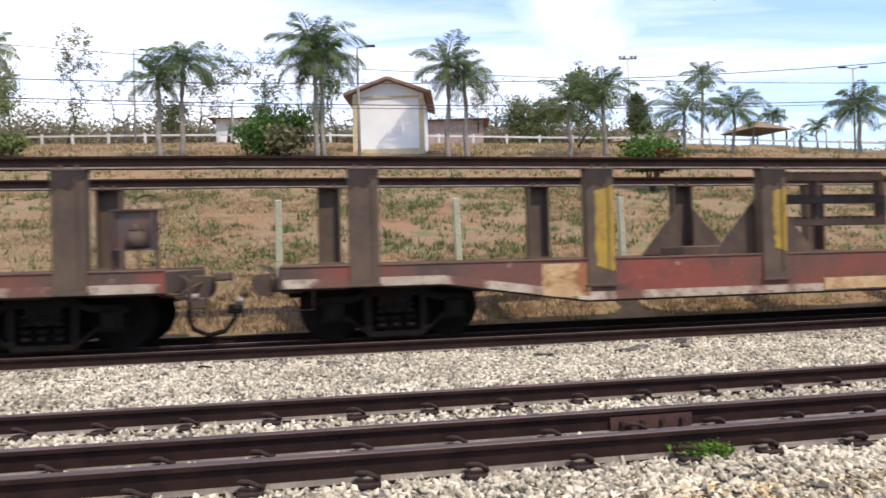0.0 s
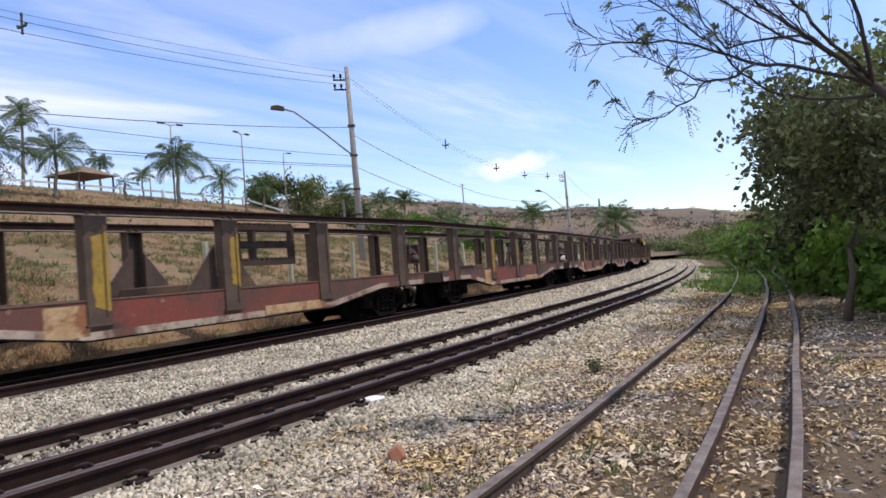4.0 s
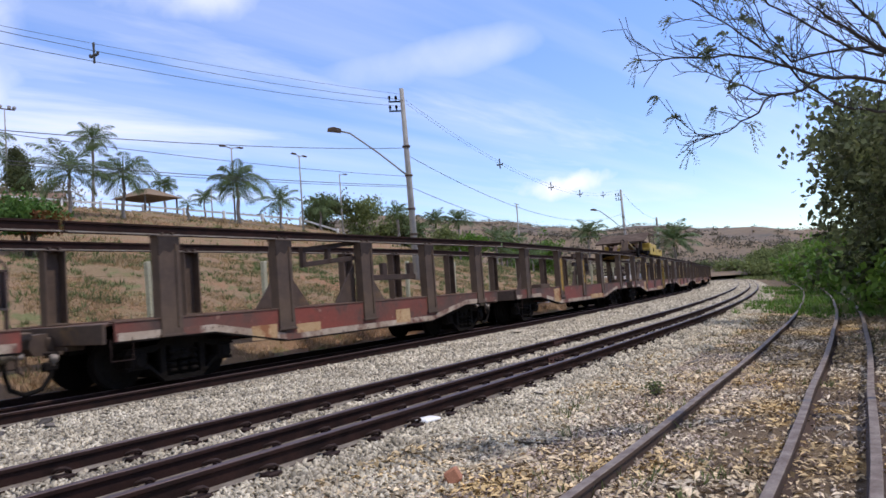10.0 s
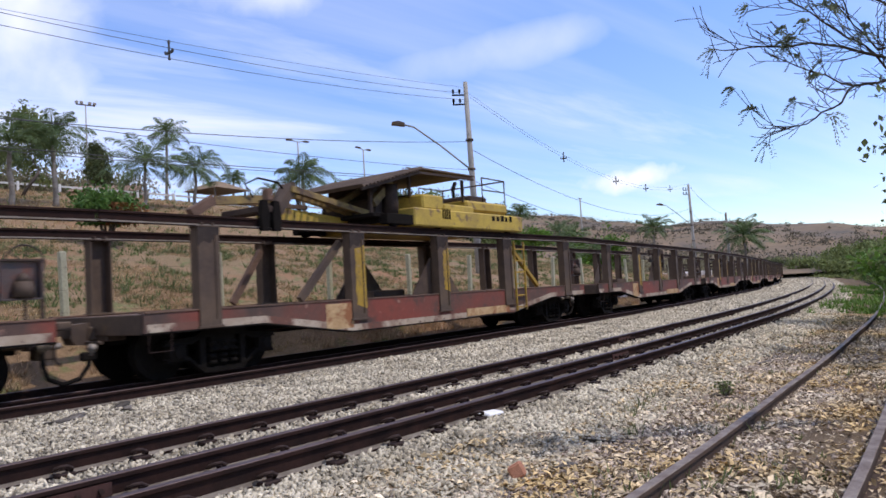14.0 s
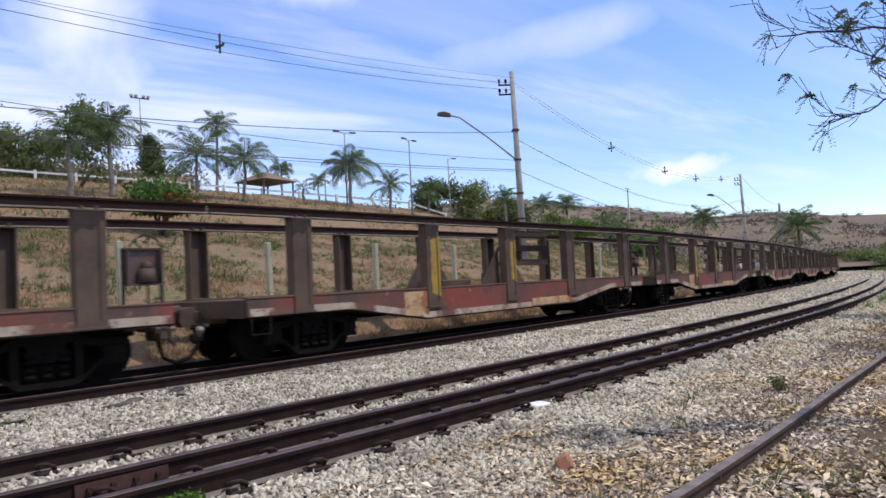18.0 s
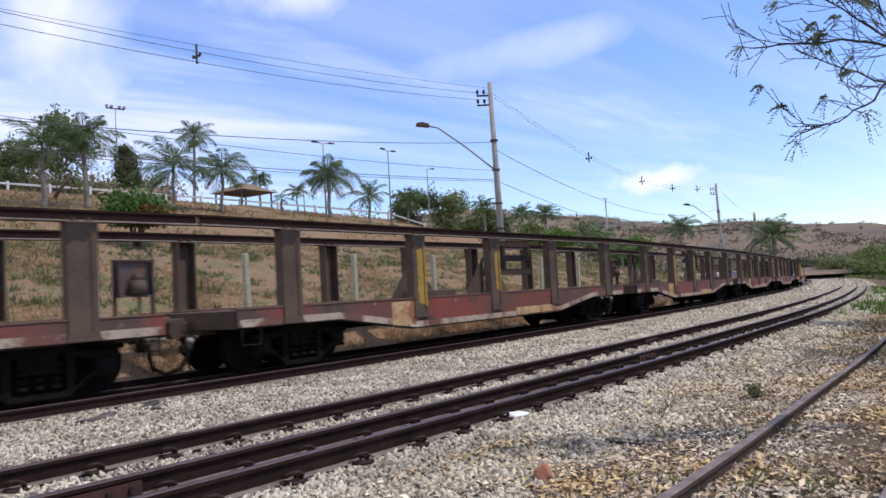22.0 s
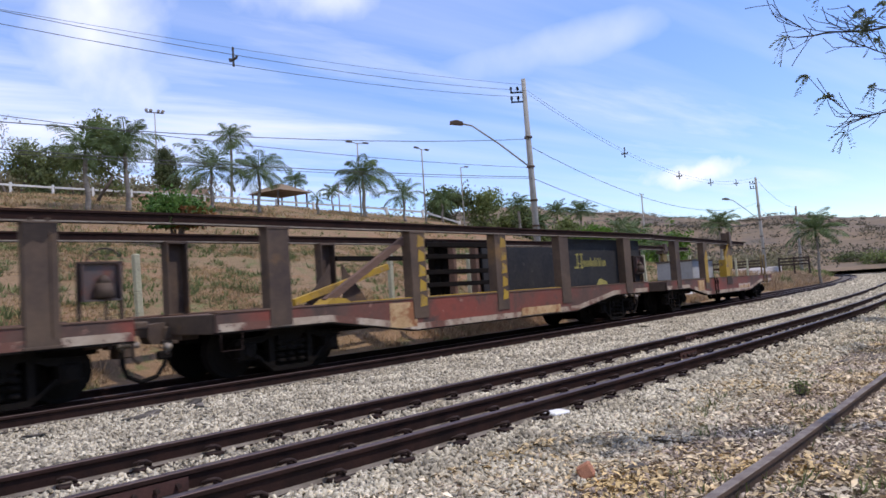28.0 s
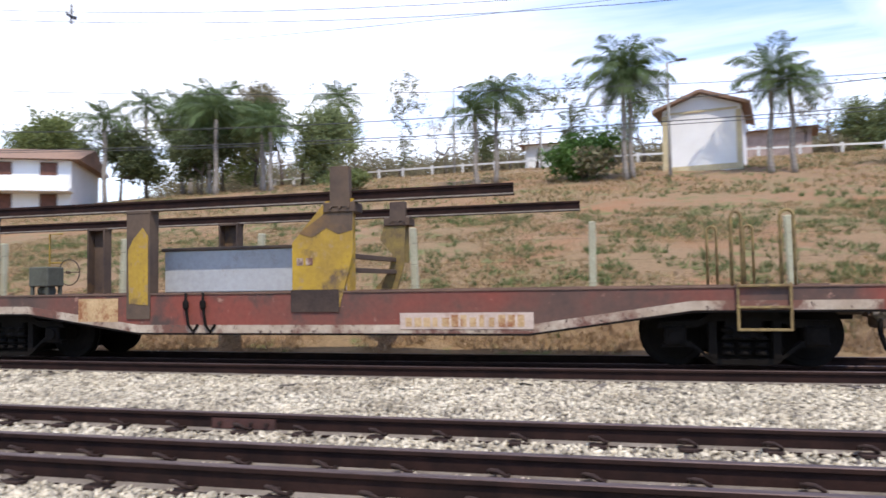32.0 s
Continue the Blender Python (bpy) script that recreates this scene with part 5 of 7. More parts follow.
    part("cylinder", beam(bmesh.new(), (-1.55, -0.75, 3.02), (-0.95, -0.75, 3.50), 0.16, 0.14), M_PALEYEL, root, "worn pale yellow cylinder")
    bm = bmesh.new()
    beam(bm, (-5.05, -0.3, 2.92), (-5.5, -0.3, 2.66), 0.16, 0.14)
    part("boom_tip", bm, M_DECK, root, "rusty brown boom tip")
    bm = bmesh.new()
    tube(bm, [(-4.3, -0.4, 3.0), (-4.5, -0.45, 3.2), (-4.25, -0.5, 3.32), (-3.8, -0.5, 3.28), (-3.55, -0.45, 3.1)], 0.018, 6)
    part("hose", bm, M_BLACK, root, "black hydraulic hose")
    for x in (-4.86, -4.62):
        bm = bmesh.new()
        prism(bm, [(x - 0.07, 2.32), (x + 0.07, 2.32), (x + 0.09, 2.55), (x + 0.05, 2.80), (x - 0.05, 2.80), (x - 0.09, 2.55)], -1.36, -1.26)
        part("rail_clamp", bm, M_BLACK, root, "black rail clamp")
    bm = bmesh.new()
    box(bm, -4.9, -4.58, -1.33, -0.3, 2.62, 2.72, 0.01)
    part("clamp_beam", bm, M_DARKSTEEL, root)
    bm = bmesh.new()
    box(bm, -4.80, -4.66, -1.34, -1.2, 2.80, 3.0, 0.02)
    part("clamp_head", bm, M_DECK, root, "orange-brown clamp head")
    return root


M_BOOM = mat("dirty_boom_yellow", (0.30, 0.21, 0.07), (0.18, 0.12, 0.06), 3.0, 0.75, bump=0.2, spots=((0.09, 0.06, 0.045), 4.0, 0.52, 0.64))
M_CABROOF = mat("rusty_corrugated_sheet", (0.17, 0.125, 0.095), (0.10, 0.07, 0.055), 2.0, 0.8, bump=0.2)

TRAIN_KEYS_T = [0.0, 1.0, 2.0, 3.0, 6.0, 9.0, 11.0, 13.0, 14.0, 19.0, 20.2, 22.2, 23.0, 28.0, 30.0, 31.0, 32.0]
TRAIN_KEYS_S = [229.51, 222.96, 216.11, 209.26, 188.61, 167.6, 153.54, 139.22, 131.97, 95.25, 86.15, 71.3, 65.15, 26.65, 11.15, 3.08, -5.05]


def last_centre(t):
    """Place along the line of the last wagon's middle (monotone cubic through the keys)."""
    T, S = np.array(TRAIN_KEYS_T), np.array(TRAIN_KEYS_S)
    d = np.diff(S) / np.diff(T)
    m = np.concatenate([[d[0]], (d[1:] + d[:-1]) / 2, [d[-1]]])
    i = int(np.clip(np.searchsorted(T, t) - 1, 0, len(d) - 1))
    w = T[i + 1] - T[i]
    u = (t - T[i]) / w
    return ((2 * u ** 3 - 3 * u ** 2 + 1) * S[i] + (u ** 3 - 2 * u ** 2 + u) * w * m[i] + (-2 * u ** 3 + 3 * u ** 2) * S[i + 1] + (u ** 3 - u ** 2) * w * m[i + 1])


def wagon_pose(k, t):
    s = last_centre(t) - WAGON_PITCH * k + SHORT_CUT * ((k >= SHORT) + (k > SHORT)) - TAIL_GAP * (k > 0) + SLACK.get(k, 0.0)
    x0, y0, _ = on_line(s - BOGIE_X, TRAIN_OFF)
    x1, y1, _ = on_line(s + BOGIE_X, TRAIN_OFF)
    z0, z1 = float(line_z(s - BOGIE_X)), float(line_z(s + BOGIE_X))
    return pose((x0 + x1) / 2, (y0 + y1) / 2, (z0 + z1) / 2, 0, -math.degrees(math.atan2(z1 - z0, 2 * BOGIE_X)), math.degrees(math.atan2(y1 - y0, x1 - x0)))


LENGTH_K = 0.977     # true length of a wagon's parts on the tighter inner curve


def set_length(ob, done):
    """Brings the lengthwise places of a thing's parts to true size."""
    for c in ob.children:
        m = c.matrix_basis.copy()
        if abs(m.translation.x) > 1e-4:
            m.translation.x *= LENGTH_K
            c.matrix_basis = m
            continue
        if c.data and c.data.name not in done:
            c.data.transform(Matrix.Diagonal((LENGTH_K, 1, 1, 1)))
            done.add(c.data.name)
        set_length(c, done)


DONE = set()
MOVING = []      # (object, wagon number, place on the wagon)
std = standard_wagon()
set_length(std, DONE)
special = {0: tail_wagon, 1: panel_wagon, 8: crane_wagon, 10: bracket_wagon}
first_std = True
for k in range(WAGONS):
    if k in special:
        wg = special[k]()
        set_length(wg, DONE)
    elif first_std:
        wg, first_std = std, False
    else:
        wg = copy_thing(std, Matrix.Identity(4))
    MOVING.append((wg, k, Matrix.Identity(4)))
    for sy in (-1, 1):
        me = LOAD_RAIL[sy] if k else load_rail_mesh(-7.345 - TAIL_GAP, 2.66 if sy < 0 else 3.32)
        if k == SHORT:
            me = load_rail_mesh(-7.345 + SHORT_CUT, 7.345 - SHORT_CUT)
        if k in SLACK:
            me = load_rail_mesh(-7.345 + 0.04 * sy, 7.345 - 0.04 * sy + LENGTH_K * (SLACK.get(k - 1, 0.0) - SLACK[k]) + 0.03)
        lr = tagged(new("long_rail", me), "long dark rusty rail lying along the tops of the wagon posts", "rail", "rails carried by the train")
        MOVING.append((lr, k, pose(0, sy * 1.22, 2.362)))
cr = crane()
set_length(cr, DONE)
MOVING.append((cr, 8, Matrix.Identity(4)))

# ---------------------------------------------------------------- plants
M_PALM = mat("palm_frond", (0.135, 0.19, 0.075), (0.08, 0.12, 0.047), 0.6, 0.55, bump=0.0, island=0.4, trans=0.32)
M_PALM_TRUNK = mat("palm_trunk", (0.30, 0.265, 0.225), (0.19, 0.165, 0.14), 1.2, 0.9, bump=0.4, stretch=(1, 1, 6))
M_SHAFT = mat("palm_crownshaft", (0.13, 0.16, 0.06), (0.10, 0.12, 0.05), 2.0, 0.6, bump=0.1)
M_LEAF = mat("leaf_mid_green", (0.20, 0.235, 0.08), (0.14, 0.17, 0.06), 0.5, 0.6, bump=0.0, island=0.4, trans=0.42)
M_LEAF_DARK = mat("leaf_dark_green", (0.105, 0.125, 0.05), (0.075, 0.09, 0.04), 0.5, 0.6, bump=0.0, island=0.45, trans=0.32)
M_LEAF_MIX = mat("leaf_mixed_olive", (0.155, 0.175, 0.075), (0.085, 0.10, 0.045), 0.9, 0.6, bump=0.0, island=0.6, trans=0.35)
# green lightened to hold the haze of distance
M_LEAF_HAZED = mat("leaf_hazed_green", (0.25, 0.29, 0.125), (0.17, 0.205, 0.09), 0.5, 0.65, bump=0.0, island=0.35, trans=0.5)
M_FEATHER = mat("feathery_grey_green", (0.23, 0.26, 0.16), (0.16, 0.19, 0.12), 0.8, 0.6, bump=0.0, island=0.3, trans=0.5)
M_LEAF_BRIGHT = mat("leaf_bright_green", (0.135, 0.235, 0.035), (0.085, 0.165, 0.028), 0.8, 0.55, bump=0.0, island=0.35, trans=0.35)
M_SHRUB = mat("leaf_shrub_green", (0.10, 0.185, 0.04), (0.06, 0.12, 0.03), 0.8, 0.55, bump=0.0, island=0.35, trans=0.3)
M_LEAF_DRY = mat("leaf_olive_brown", (0.25, 0.215, 0.13), (0.18, 0.165, 0.095), 0.5, 0.75, bump=0.0, island=0.35, trans=0.35)
M_FLOWER = mat("red_brown_bracts", (0.22, 0.085, 0.035), (0.14, 0.10, 0.03), 1.0, 0.7, bump=0.0, island=0.4, trans=0.25)
M_BARK = mat("grey_brown_bark", (0.13, 0.105, 0.085), (0.085, 0.068, 0.055), 3.0, 0.9, bump=0.5, stretch=(1, 1, 0.3))
M_TWIG = mat("dark_twig_bark", (0.07, 0.058, 0.05), (0.05, 0.042, 0.036), 5.0, 0.9, bump=0.2)
M_STRAW = mat("dry_straw", (0.45, 0.325, 0.175), (0.33, 0.24, 0.13), 0.4, 0.9, bump=0.0, island=0.35, trans=0.4)
M_DEAD = mat("dead_brown_grass", (0.50, 0.37, 0.23), (0.34, 0.23, 0.14), 0.5, 0.9, bump=0.0, island=0.4, trans=0.35)
M_TUFT = mat("grass_tuft", (0.135, 0.18, 0.065), (0.185, 0.19, 0.085), 0.3, 0.85, bump=0.0, island=0.35, trans=0.4)
M_HILL = mat("dry_hill", (0.225, 0.158, 0.096), (0.16, 0.12, 0.076), 0.02, 0.95, bump=0.0, fine=0.4, spots=((0.115, 0.095, 0.075), 0.022, 0.50, 0.64), spots2=((0.09, 0.08, 0.058), 0.11, 0.55, 0.66))
M_SCRUB = mat("grey_hill_scrub", (0.165, 0.14, 0.10), (0.12, 0.108, 0.078), 0.05, 0.9, bump=0.0, island=0.4, trans=0.2)


def raw_mesh(name, verts, loops, n_side, material):
    """Mesh of equal polygons from flat numpy arrays."""
    me = bpy.data.meshes.new(name)
    nv, nf = len(verts), len(loops) // n_side
    me.vertices.add(nv)
    me.vertices.foreach_set("co", np.asarray(verts, float).reshape(-1))
    me.loops.add(len(loops))
    me.loops.foreach_set("vertex_index", np.asarray(loops, np.int32))
    me.polygons.add(nf)
    me.polygons.foreach_set("loop_start", np.arange(0, nf * n_side, n_side))
    me.update(calc_edges=True)
    me.materials.append(material)
    return me


def leaf_mesh(name, centres, size, material, rng, long=1.7, droop=0.0):
    """One folded leaf blade (two triangles) at each centre, turned at random."""
    c = np.asarray(centres, float)
    n = len(c)
    a = rng.normal(size=(n, 3))
    a[:, 2] -= droop
    a /= np.linalg.norm(a, axis=1)[:, None]
    b = np.cross(a, rng.normal(size=(n, 3)))
    b /= np.linalg.norm(b, axis=1)[:, None]
    k = size * rng.uniform(0.6, 1.3, (n, 1))
    nrm = np.cross(a, b)
    v = np.stack([c - a * k * long * 0.5, c + b * k * 0.5 + nrm * k * 0.12, c + a * k * long * 0.5, c - b * k * 0.5 + nrm * k * 0.12], 1)
    return raw_mesh(name, v.reshape(-1, 3), (np.array([0, 1, 2, 3])[None] + 4 * np.arange(n)[:, None]).reshape(-1), 4, material)


def palm_crown(name, fronds, length, seed, droop=1.0, lift=1.0):
    """Arching feather fronds in a spiral, steep in the middle and hanging at the rim."""
    rng = np.random.default_rng(seed)
    verts, loops = [], []
    steps = 12
    for f in range(fronds):
        rank = (f + 0.5) / fronds
        az = 2.4 * f + rng.uniform(-0.25, 0.25)
        up = (1.42 - 1.75 * rank ** 0.85) * lift + rng.uniform(-0.15, 0.15)
        ln = length * rng.uniform(0.85, 1.15) * (0.8 + 0.3 * math.sin(math.pi * rank))
        out = np.array([math.cos(az), math.sin(az), 0.0])
        side = np.array([-math.sin(az), math.cos(az), 0.0])
        p, d, pts = np.zeros(3), up, []
        for k in range(steps):
            pts.append(p.copy())
            p = p + (out * math.cos(d) + np.array([0, 0, math.sin(d)])) * ln / steps
            d -= (0.05 + 0.20 * k / steps) * droop * (1.0 if d > -1.2 else 0.1)
        pts = np.array(pts)
        for k in range(steps - 1):
            w = 0.018 * (1 - k / steps) + 0.004
            i = len(verts)
            verts += [pts[k] + side * w, pts[k] - side * w, pts[k + 1] - side * w * 0.8, pts[k + 1] + side * w * 0.8]
            loops += [i, i + 1, i + 2, i + 3]
        count = steps * 5
        for k in range(5, count):
            u = k / count
            j = min(int(u * (steps - 1)), steps - 2)
            d3 = pts[j + 1] - pts[j]
            q = pts[j] + d3 * (u * (steps - 1) - j)
            d3 = d3 / np.linalg.norm(d3)
            ll = ln * 0.30 * (0.30 + math.sin(math.pi * min(1.0, u * 0.9 + 0.12))) * rng.uniform(0.8, 1.15)
            for sg in (-1, 1):
                tip = q + side * sg * ll * 0.62 + d3 * ll * 0.62 + np.array([0, 0, -ll * rng.uniform(0.15, 0.65) * droop])
                w = d3 * 0.0085 * length
                i = len(verts)
                mid = (q + tip) / 2 + np.array([0, 0, ll * 0.10])
                verts += [q - w * 0.6, mid - w, tip, mid + w]
                loops += [i, i + 1, i + 2, i + 3]
    return raw_mesh(name, np.array(verts), loops, 4, M_PALM)


CROWNS = [palm_crown("crown", 20, 1.0, 11, 1.0), palm_crown("crown", 17, 1.0, 12, 0.85, 1.05), palm_crown("crown", 24, 1.0, 13, 1.15), palm_crown("crown", 8, 1.0, 14, 0.8, 1.1), palm_crown("crown", 26, 1.0, 15, 0.8, 1.0)]


def palm(x, y, height, spread, crown=0, label="tall feathery palm with a pale ringed trunk on the dry bank", lean=0.0, thick=0.14, z=None):
    z = ground_at(x, y) - 0.05 if z is None else z
    root = tagged(empty("palm_tree", pose(x, y, z, 0, lean, random.uniform(0, 360))), label, "palm tree", "palms on the bank")
    bm = bmesh.new()
    n = 9
    pts = [(0.04 * math.sin(k * 0.7), 0.03 * math.cos(k), height * 0.86 * k / n) for k in range(n + 1)]
    tube(bm, pts, [thick * (1.25 if k == 0 else 1.0 - 0.25 * k / n) for k in range(n + 1)], 9)
    part("trunk", bm, M_PALM_TRUNK, root)
    bm = bmesh.new()
    top = pts[-1]
    tube(bm, [top, (top[0], top[1], height * 0.93), (top[0], top[1], height * 1.02)], [thick * 0.85, thick * 0.75, thick * 0.3], 8)
    part("crownshaft", bm, M_SHAFT, root, "green crownshaft")
    c = part("crown", CROWNS[crown], None, root, at=Matrix.Translation((top[0], top[1], height * 0.99)) @ Matrix.Diagonal((spread * 1.1, spread * 1.1, spread * 1.1, 1)))
    return root


def limbs(bm, rng, base, height, spread, depth, r0, tips, up=1.0, seg=5):
    """Recursive limbs; collects the tips."""
    def grow(p, d, ln, r, level):
        pts = [p]
        for k in range(3):
            d = (d + Vector(rng.normal(size=3)) * 0.16).normalized()
            p = p + d * ln / 3
            pts.append(p)
        tube(bm, pts, [r, r * 0.85, r * 0.72, r * 0.6], seg)
        if level == 0:
            tips.append(p)
            return
        for _ in range(int(rng.integers(2, 4))):
            side = Vector(rng.normal(size=3)) * spread
            nd = (d * 0.8 + side + Vector((0, 0, 0.25 * up))).normalized()
            grow(p, nd, ln * rng.uniform(0.6, 0.85), r * 0.58, level - 1)
        if level <= 2:
            tips.append(p)
    grow(Vector(base), Vector((rng.normal() * 0.06, rng.normal() * 0.06, 1)).normalized(), height, r0, depth)


def tree(x, y, height, radius, leaves, leaf_size, material, seed, label, trunk=0.35, depth=4, spread=0.55, clump=0.28, name="tree", category="tree", z=None, flat=0.7):
    """Trunk with limbs, and clumps of leaves round the limbs' tips."""
    rng = np.random.default_rng(seed)
    z = ground_at(x, y) - 0.08 if z is None else z
    root = tagged(empty(name, pose(x, y, z)), label, category)
    bm, tips = bmesh.new(), []
    limbs(bm, rng, (0, 0, 0), height * trunk, spread, depth, max(0.05, height * 0.022), tips)
    t = np.array([tuple(p) for p in tips])
    # fit the limbs' reach to the wanted height and radius
    kz = height * 0.95 / max(t[:, 2].max(), 0.1)
    kr = radius * 0.9 / max(np.abs(t[:, :2]).max(), 0.1)
    for v in bm.verts:
        w = min(1.0, max(0.0, (v.co.z - height * trunk * 0.5) / (height * 0.3)))
        v.co.x, v.co.y, v.co.z = v.co.x * (1 + (kr - 1) * w), v.co.y * (1 + (kr - 1) * w), v.co.z * kz
    part("trunk", bm, M_BARK, root)
    t = t * np.array([kr, kr, kz])
    if leaves:
        sprays = max(12, leaves // 14)
        spray = t[rng.integers(0, len(t), sprays)] + rng.normal(size=(sprays, 3)) * radius * clump * np.array([1, 1, flat])
        pick = spray[rng.integers(0, sprays, leaves)]
        off = rng.normal(size=(leaves, 3)) * leaf_size * 1.5
        part("crown", leaf_mesh("crown", pick + off, leaf_size, material, rng), None, root)
    return root


def bush(x, y, height, radius, leaves, leaf_size, material, seed, label, name="bush", second=None, z=None, lift=0.0):
    rng = np.random.default_rng(seed)
    z = ground_at(x, y) - 0.04 if z is None else z
    root = tagged(empty(name, pose(x, y, z)), label, name)
    bm = bmesh.new()
    cl = []
    for k in range(11):
        a, r = rng.uniform(0, 2 * math.pi), radius * rng.uniform(0.1, 0.75)
        p = Vector((r * math.cos(a), r * math.sin(a), lift + (height - lift) * rng.uniform(0.3, 0.92)))
        tube(bm, [(0.05 * math.cos(a), 0.05 * math.sin(a), 0), (p.x * 0.4, p.y * 0.4, p.z * 0.5), tuple(p)], [0.03, 0.02, 0.01], 5)
        cl.append(tuple(p))
    part("stems", bm, M_BARK, root)
    cl = np.array(cl)
    pick = cl[rng.integers(0, len(cl), leaves)] + rng.normal(size=(leaves, 3)) * np.array([radius * 0.26, radius * 0.26, height * 0.15])
    pick[:, 2] = np.maximum(pick[:, 2], lift * 0.9 + 0.03)
    if second:
        m = (pick[:, 2] < lift + (height - lift) * 0.66) & (rng.uniform(size=leaves) < 0.85) & (pick[:, 0] > -0.15 * radius)
        part("dry_foliage", leaf_mesh("dry_foliage", pick[m], leaf_size, second, rng), None, root, "red-brown dry leaves")
        pick = pick[~m]
    part("crown", leaf_mesh("crown", pick, leaf_size, material, rng), None, root)
    return root


def tufts(name, n, place, size, material, label, seed, blades=7, wide=0.12):
    """Grass tufts as one mesh of thin blades."""
    rng = np.random.default_rng(seed)
    s, o = place(rng, n)
    n = len(s)
    x, y, h = np.interp(s, S_GRID, LINE_X), np.interp(s, S_GRID, LINE_Y), np.interp(s, S_GRID, HEAD)
    X, Y, Z = x - np.sin(h) * o, y + np.cos(h) * o, ground_z(s, o)
    c = np.repeat(np.stack([X, Y, Z], 1), blades, 0)
    m = len(c)
    k = np.repeat(rng.uniform(size[0], size[1], n), blades)[:, None] * rng.uniform(0.6, 1.2, (m, 1))
    a = rng.uniform(0, 2 * math.pi, m)
    lean = np.stack([np.cos(a), np.sin(a), np.zeros(m)], 1)
    side = np.stack([-np.sin(a), np.cos(a), np.zeros(m)], 1)
    b = c + lean * k * rng.uniform(0, 0.5, (m, 1))
    tip = b + lean * k * rng.uniform(0.2, 0.9, (m, 1)) + np.array([0, 0, 1.0]) * k * rng.uniform(0.4, 1.0, (m, 1))
    v = np.stack([b - side * k * wide, b + side * k * wide, tip], 1)
    return tagged(new(name, raw_mesh(name, v.reshape(-1, 3), np.arange(3 * m), 3, material)), label, "grass", kind="stuff")


# ---------------------------------------------------------------- bank, terrace and what stands on them
def bank_place(s0, s1, o0, o1, clump=0.4, keep=0.5):
    def place(rng, n):
        s, o = rng.uniform(s0, s1, n), rng.uniform(o0, o1, n)
        f = np.array([noise.noise(Vector((a * clump, b * clump, 3.3))) for a, b in zip(s, o)])
        ok = f > keep - 0.5
        return s[ok], o[ok]
    return place


tufts("bank_grass", 27000, bank_place(-22, 55, 7.2, 17.2, 1.5, 0.70), (0.07, 0.17), M_TUFT, "scattered green grass tufts on the dry bank", 21)
tufts("bank_clumps", 8400, bank_place(-22, 55, 6.9, 17.2, 0.8, 0.56), (0.13, 0.26), M_TUFT, "clumps of green and yellowing grass on the dry bank", 28, blades=11, wide=0.07)
tufts("bank_straw", 92000, bank_place(-24, 56, 6.6, 17.4, 0.35, 0.34), (0.04, 0.11), M_STRAW, "short dry straw-coloured grass on the bank", 22)
tufts("terrace_straw", 18000, bank_place(-40, 62, 17.4, 45, 0.2, 0.40), (0.10, 0.24), M_STRAW, "dry grass on the terrace under the palms", 23)
tufts("terrace_grass", 7000, bank_place(-40, 45, 17.4, 40, 0.3, 0.60), (0.10, 0.24), M_TUFT, "patchy green grass on the terrace", 24)
tufts("trackside_straw", 13000, bank_place(-18, 62, 6.5, 7.4, 0.8, 0.34), (0.08, 0.26), M_DEAD, "tall dead brown grass behind the train track", 25, wide=0.06)


def fence_post_mesh():
    bm = bmesh.new()
    box(bm, -0.06, 0.06, -0.06, 0.06, -0.3, 1.36, 0.015)
    return mesh_of("post", bm, M_POST)


M_POST = mat("pale_green_concrete", (0.43, 0.41, 0.28), (0.34, 0.32, 0.22), 2.0, 0.9, bump=0.3)
FENCE_POST = fence_post_mesh()
fence = tagged(empty("wire_fence"), "pale concrete post and wire fence along the foot of the bank", "fence", kind="structure")
for k in range(-6, 17):
    s = -4.93 + 3.41 * k
    x, y, h = on_line(s, 7.5)
    part("post", FENCE_POST, None, fence, at=pose(x, y, ground_at(x, y), random.uniform(-2, 2), random.uniform(-2, 2), math.degrees(h)))
for zz in (0.35, 0.75, 1.15):
    bm = bmesh.new()
    tube(bm, [(*on_line(s, 7.43)[:2], ground_at(*on_line(s, 7.43)[:2]) + zz) for s in np.arange(-25, 50, 3.41)], 0.0016, 3)
    part("wire", bm, M_RAIL, fence)

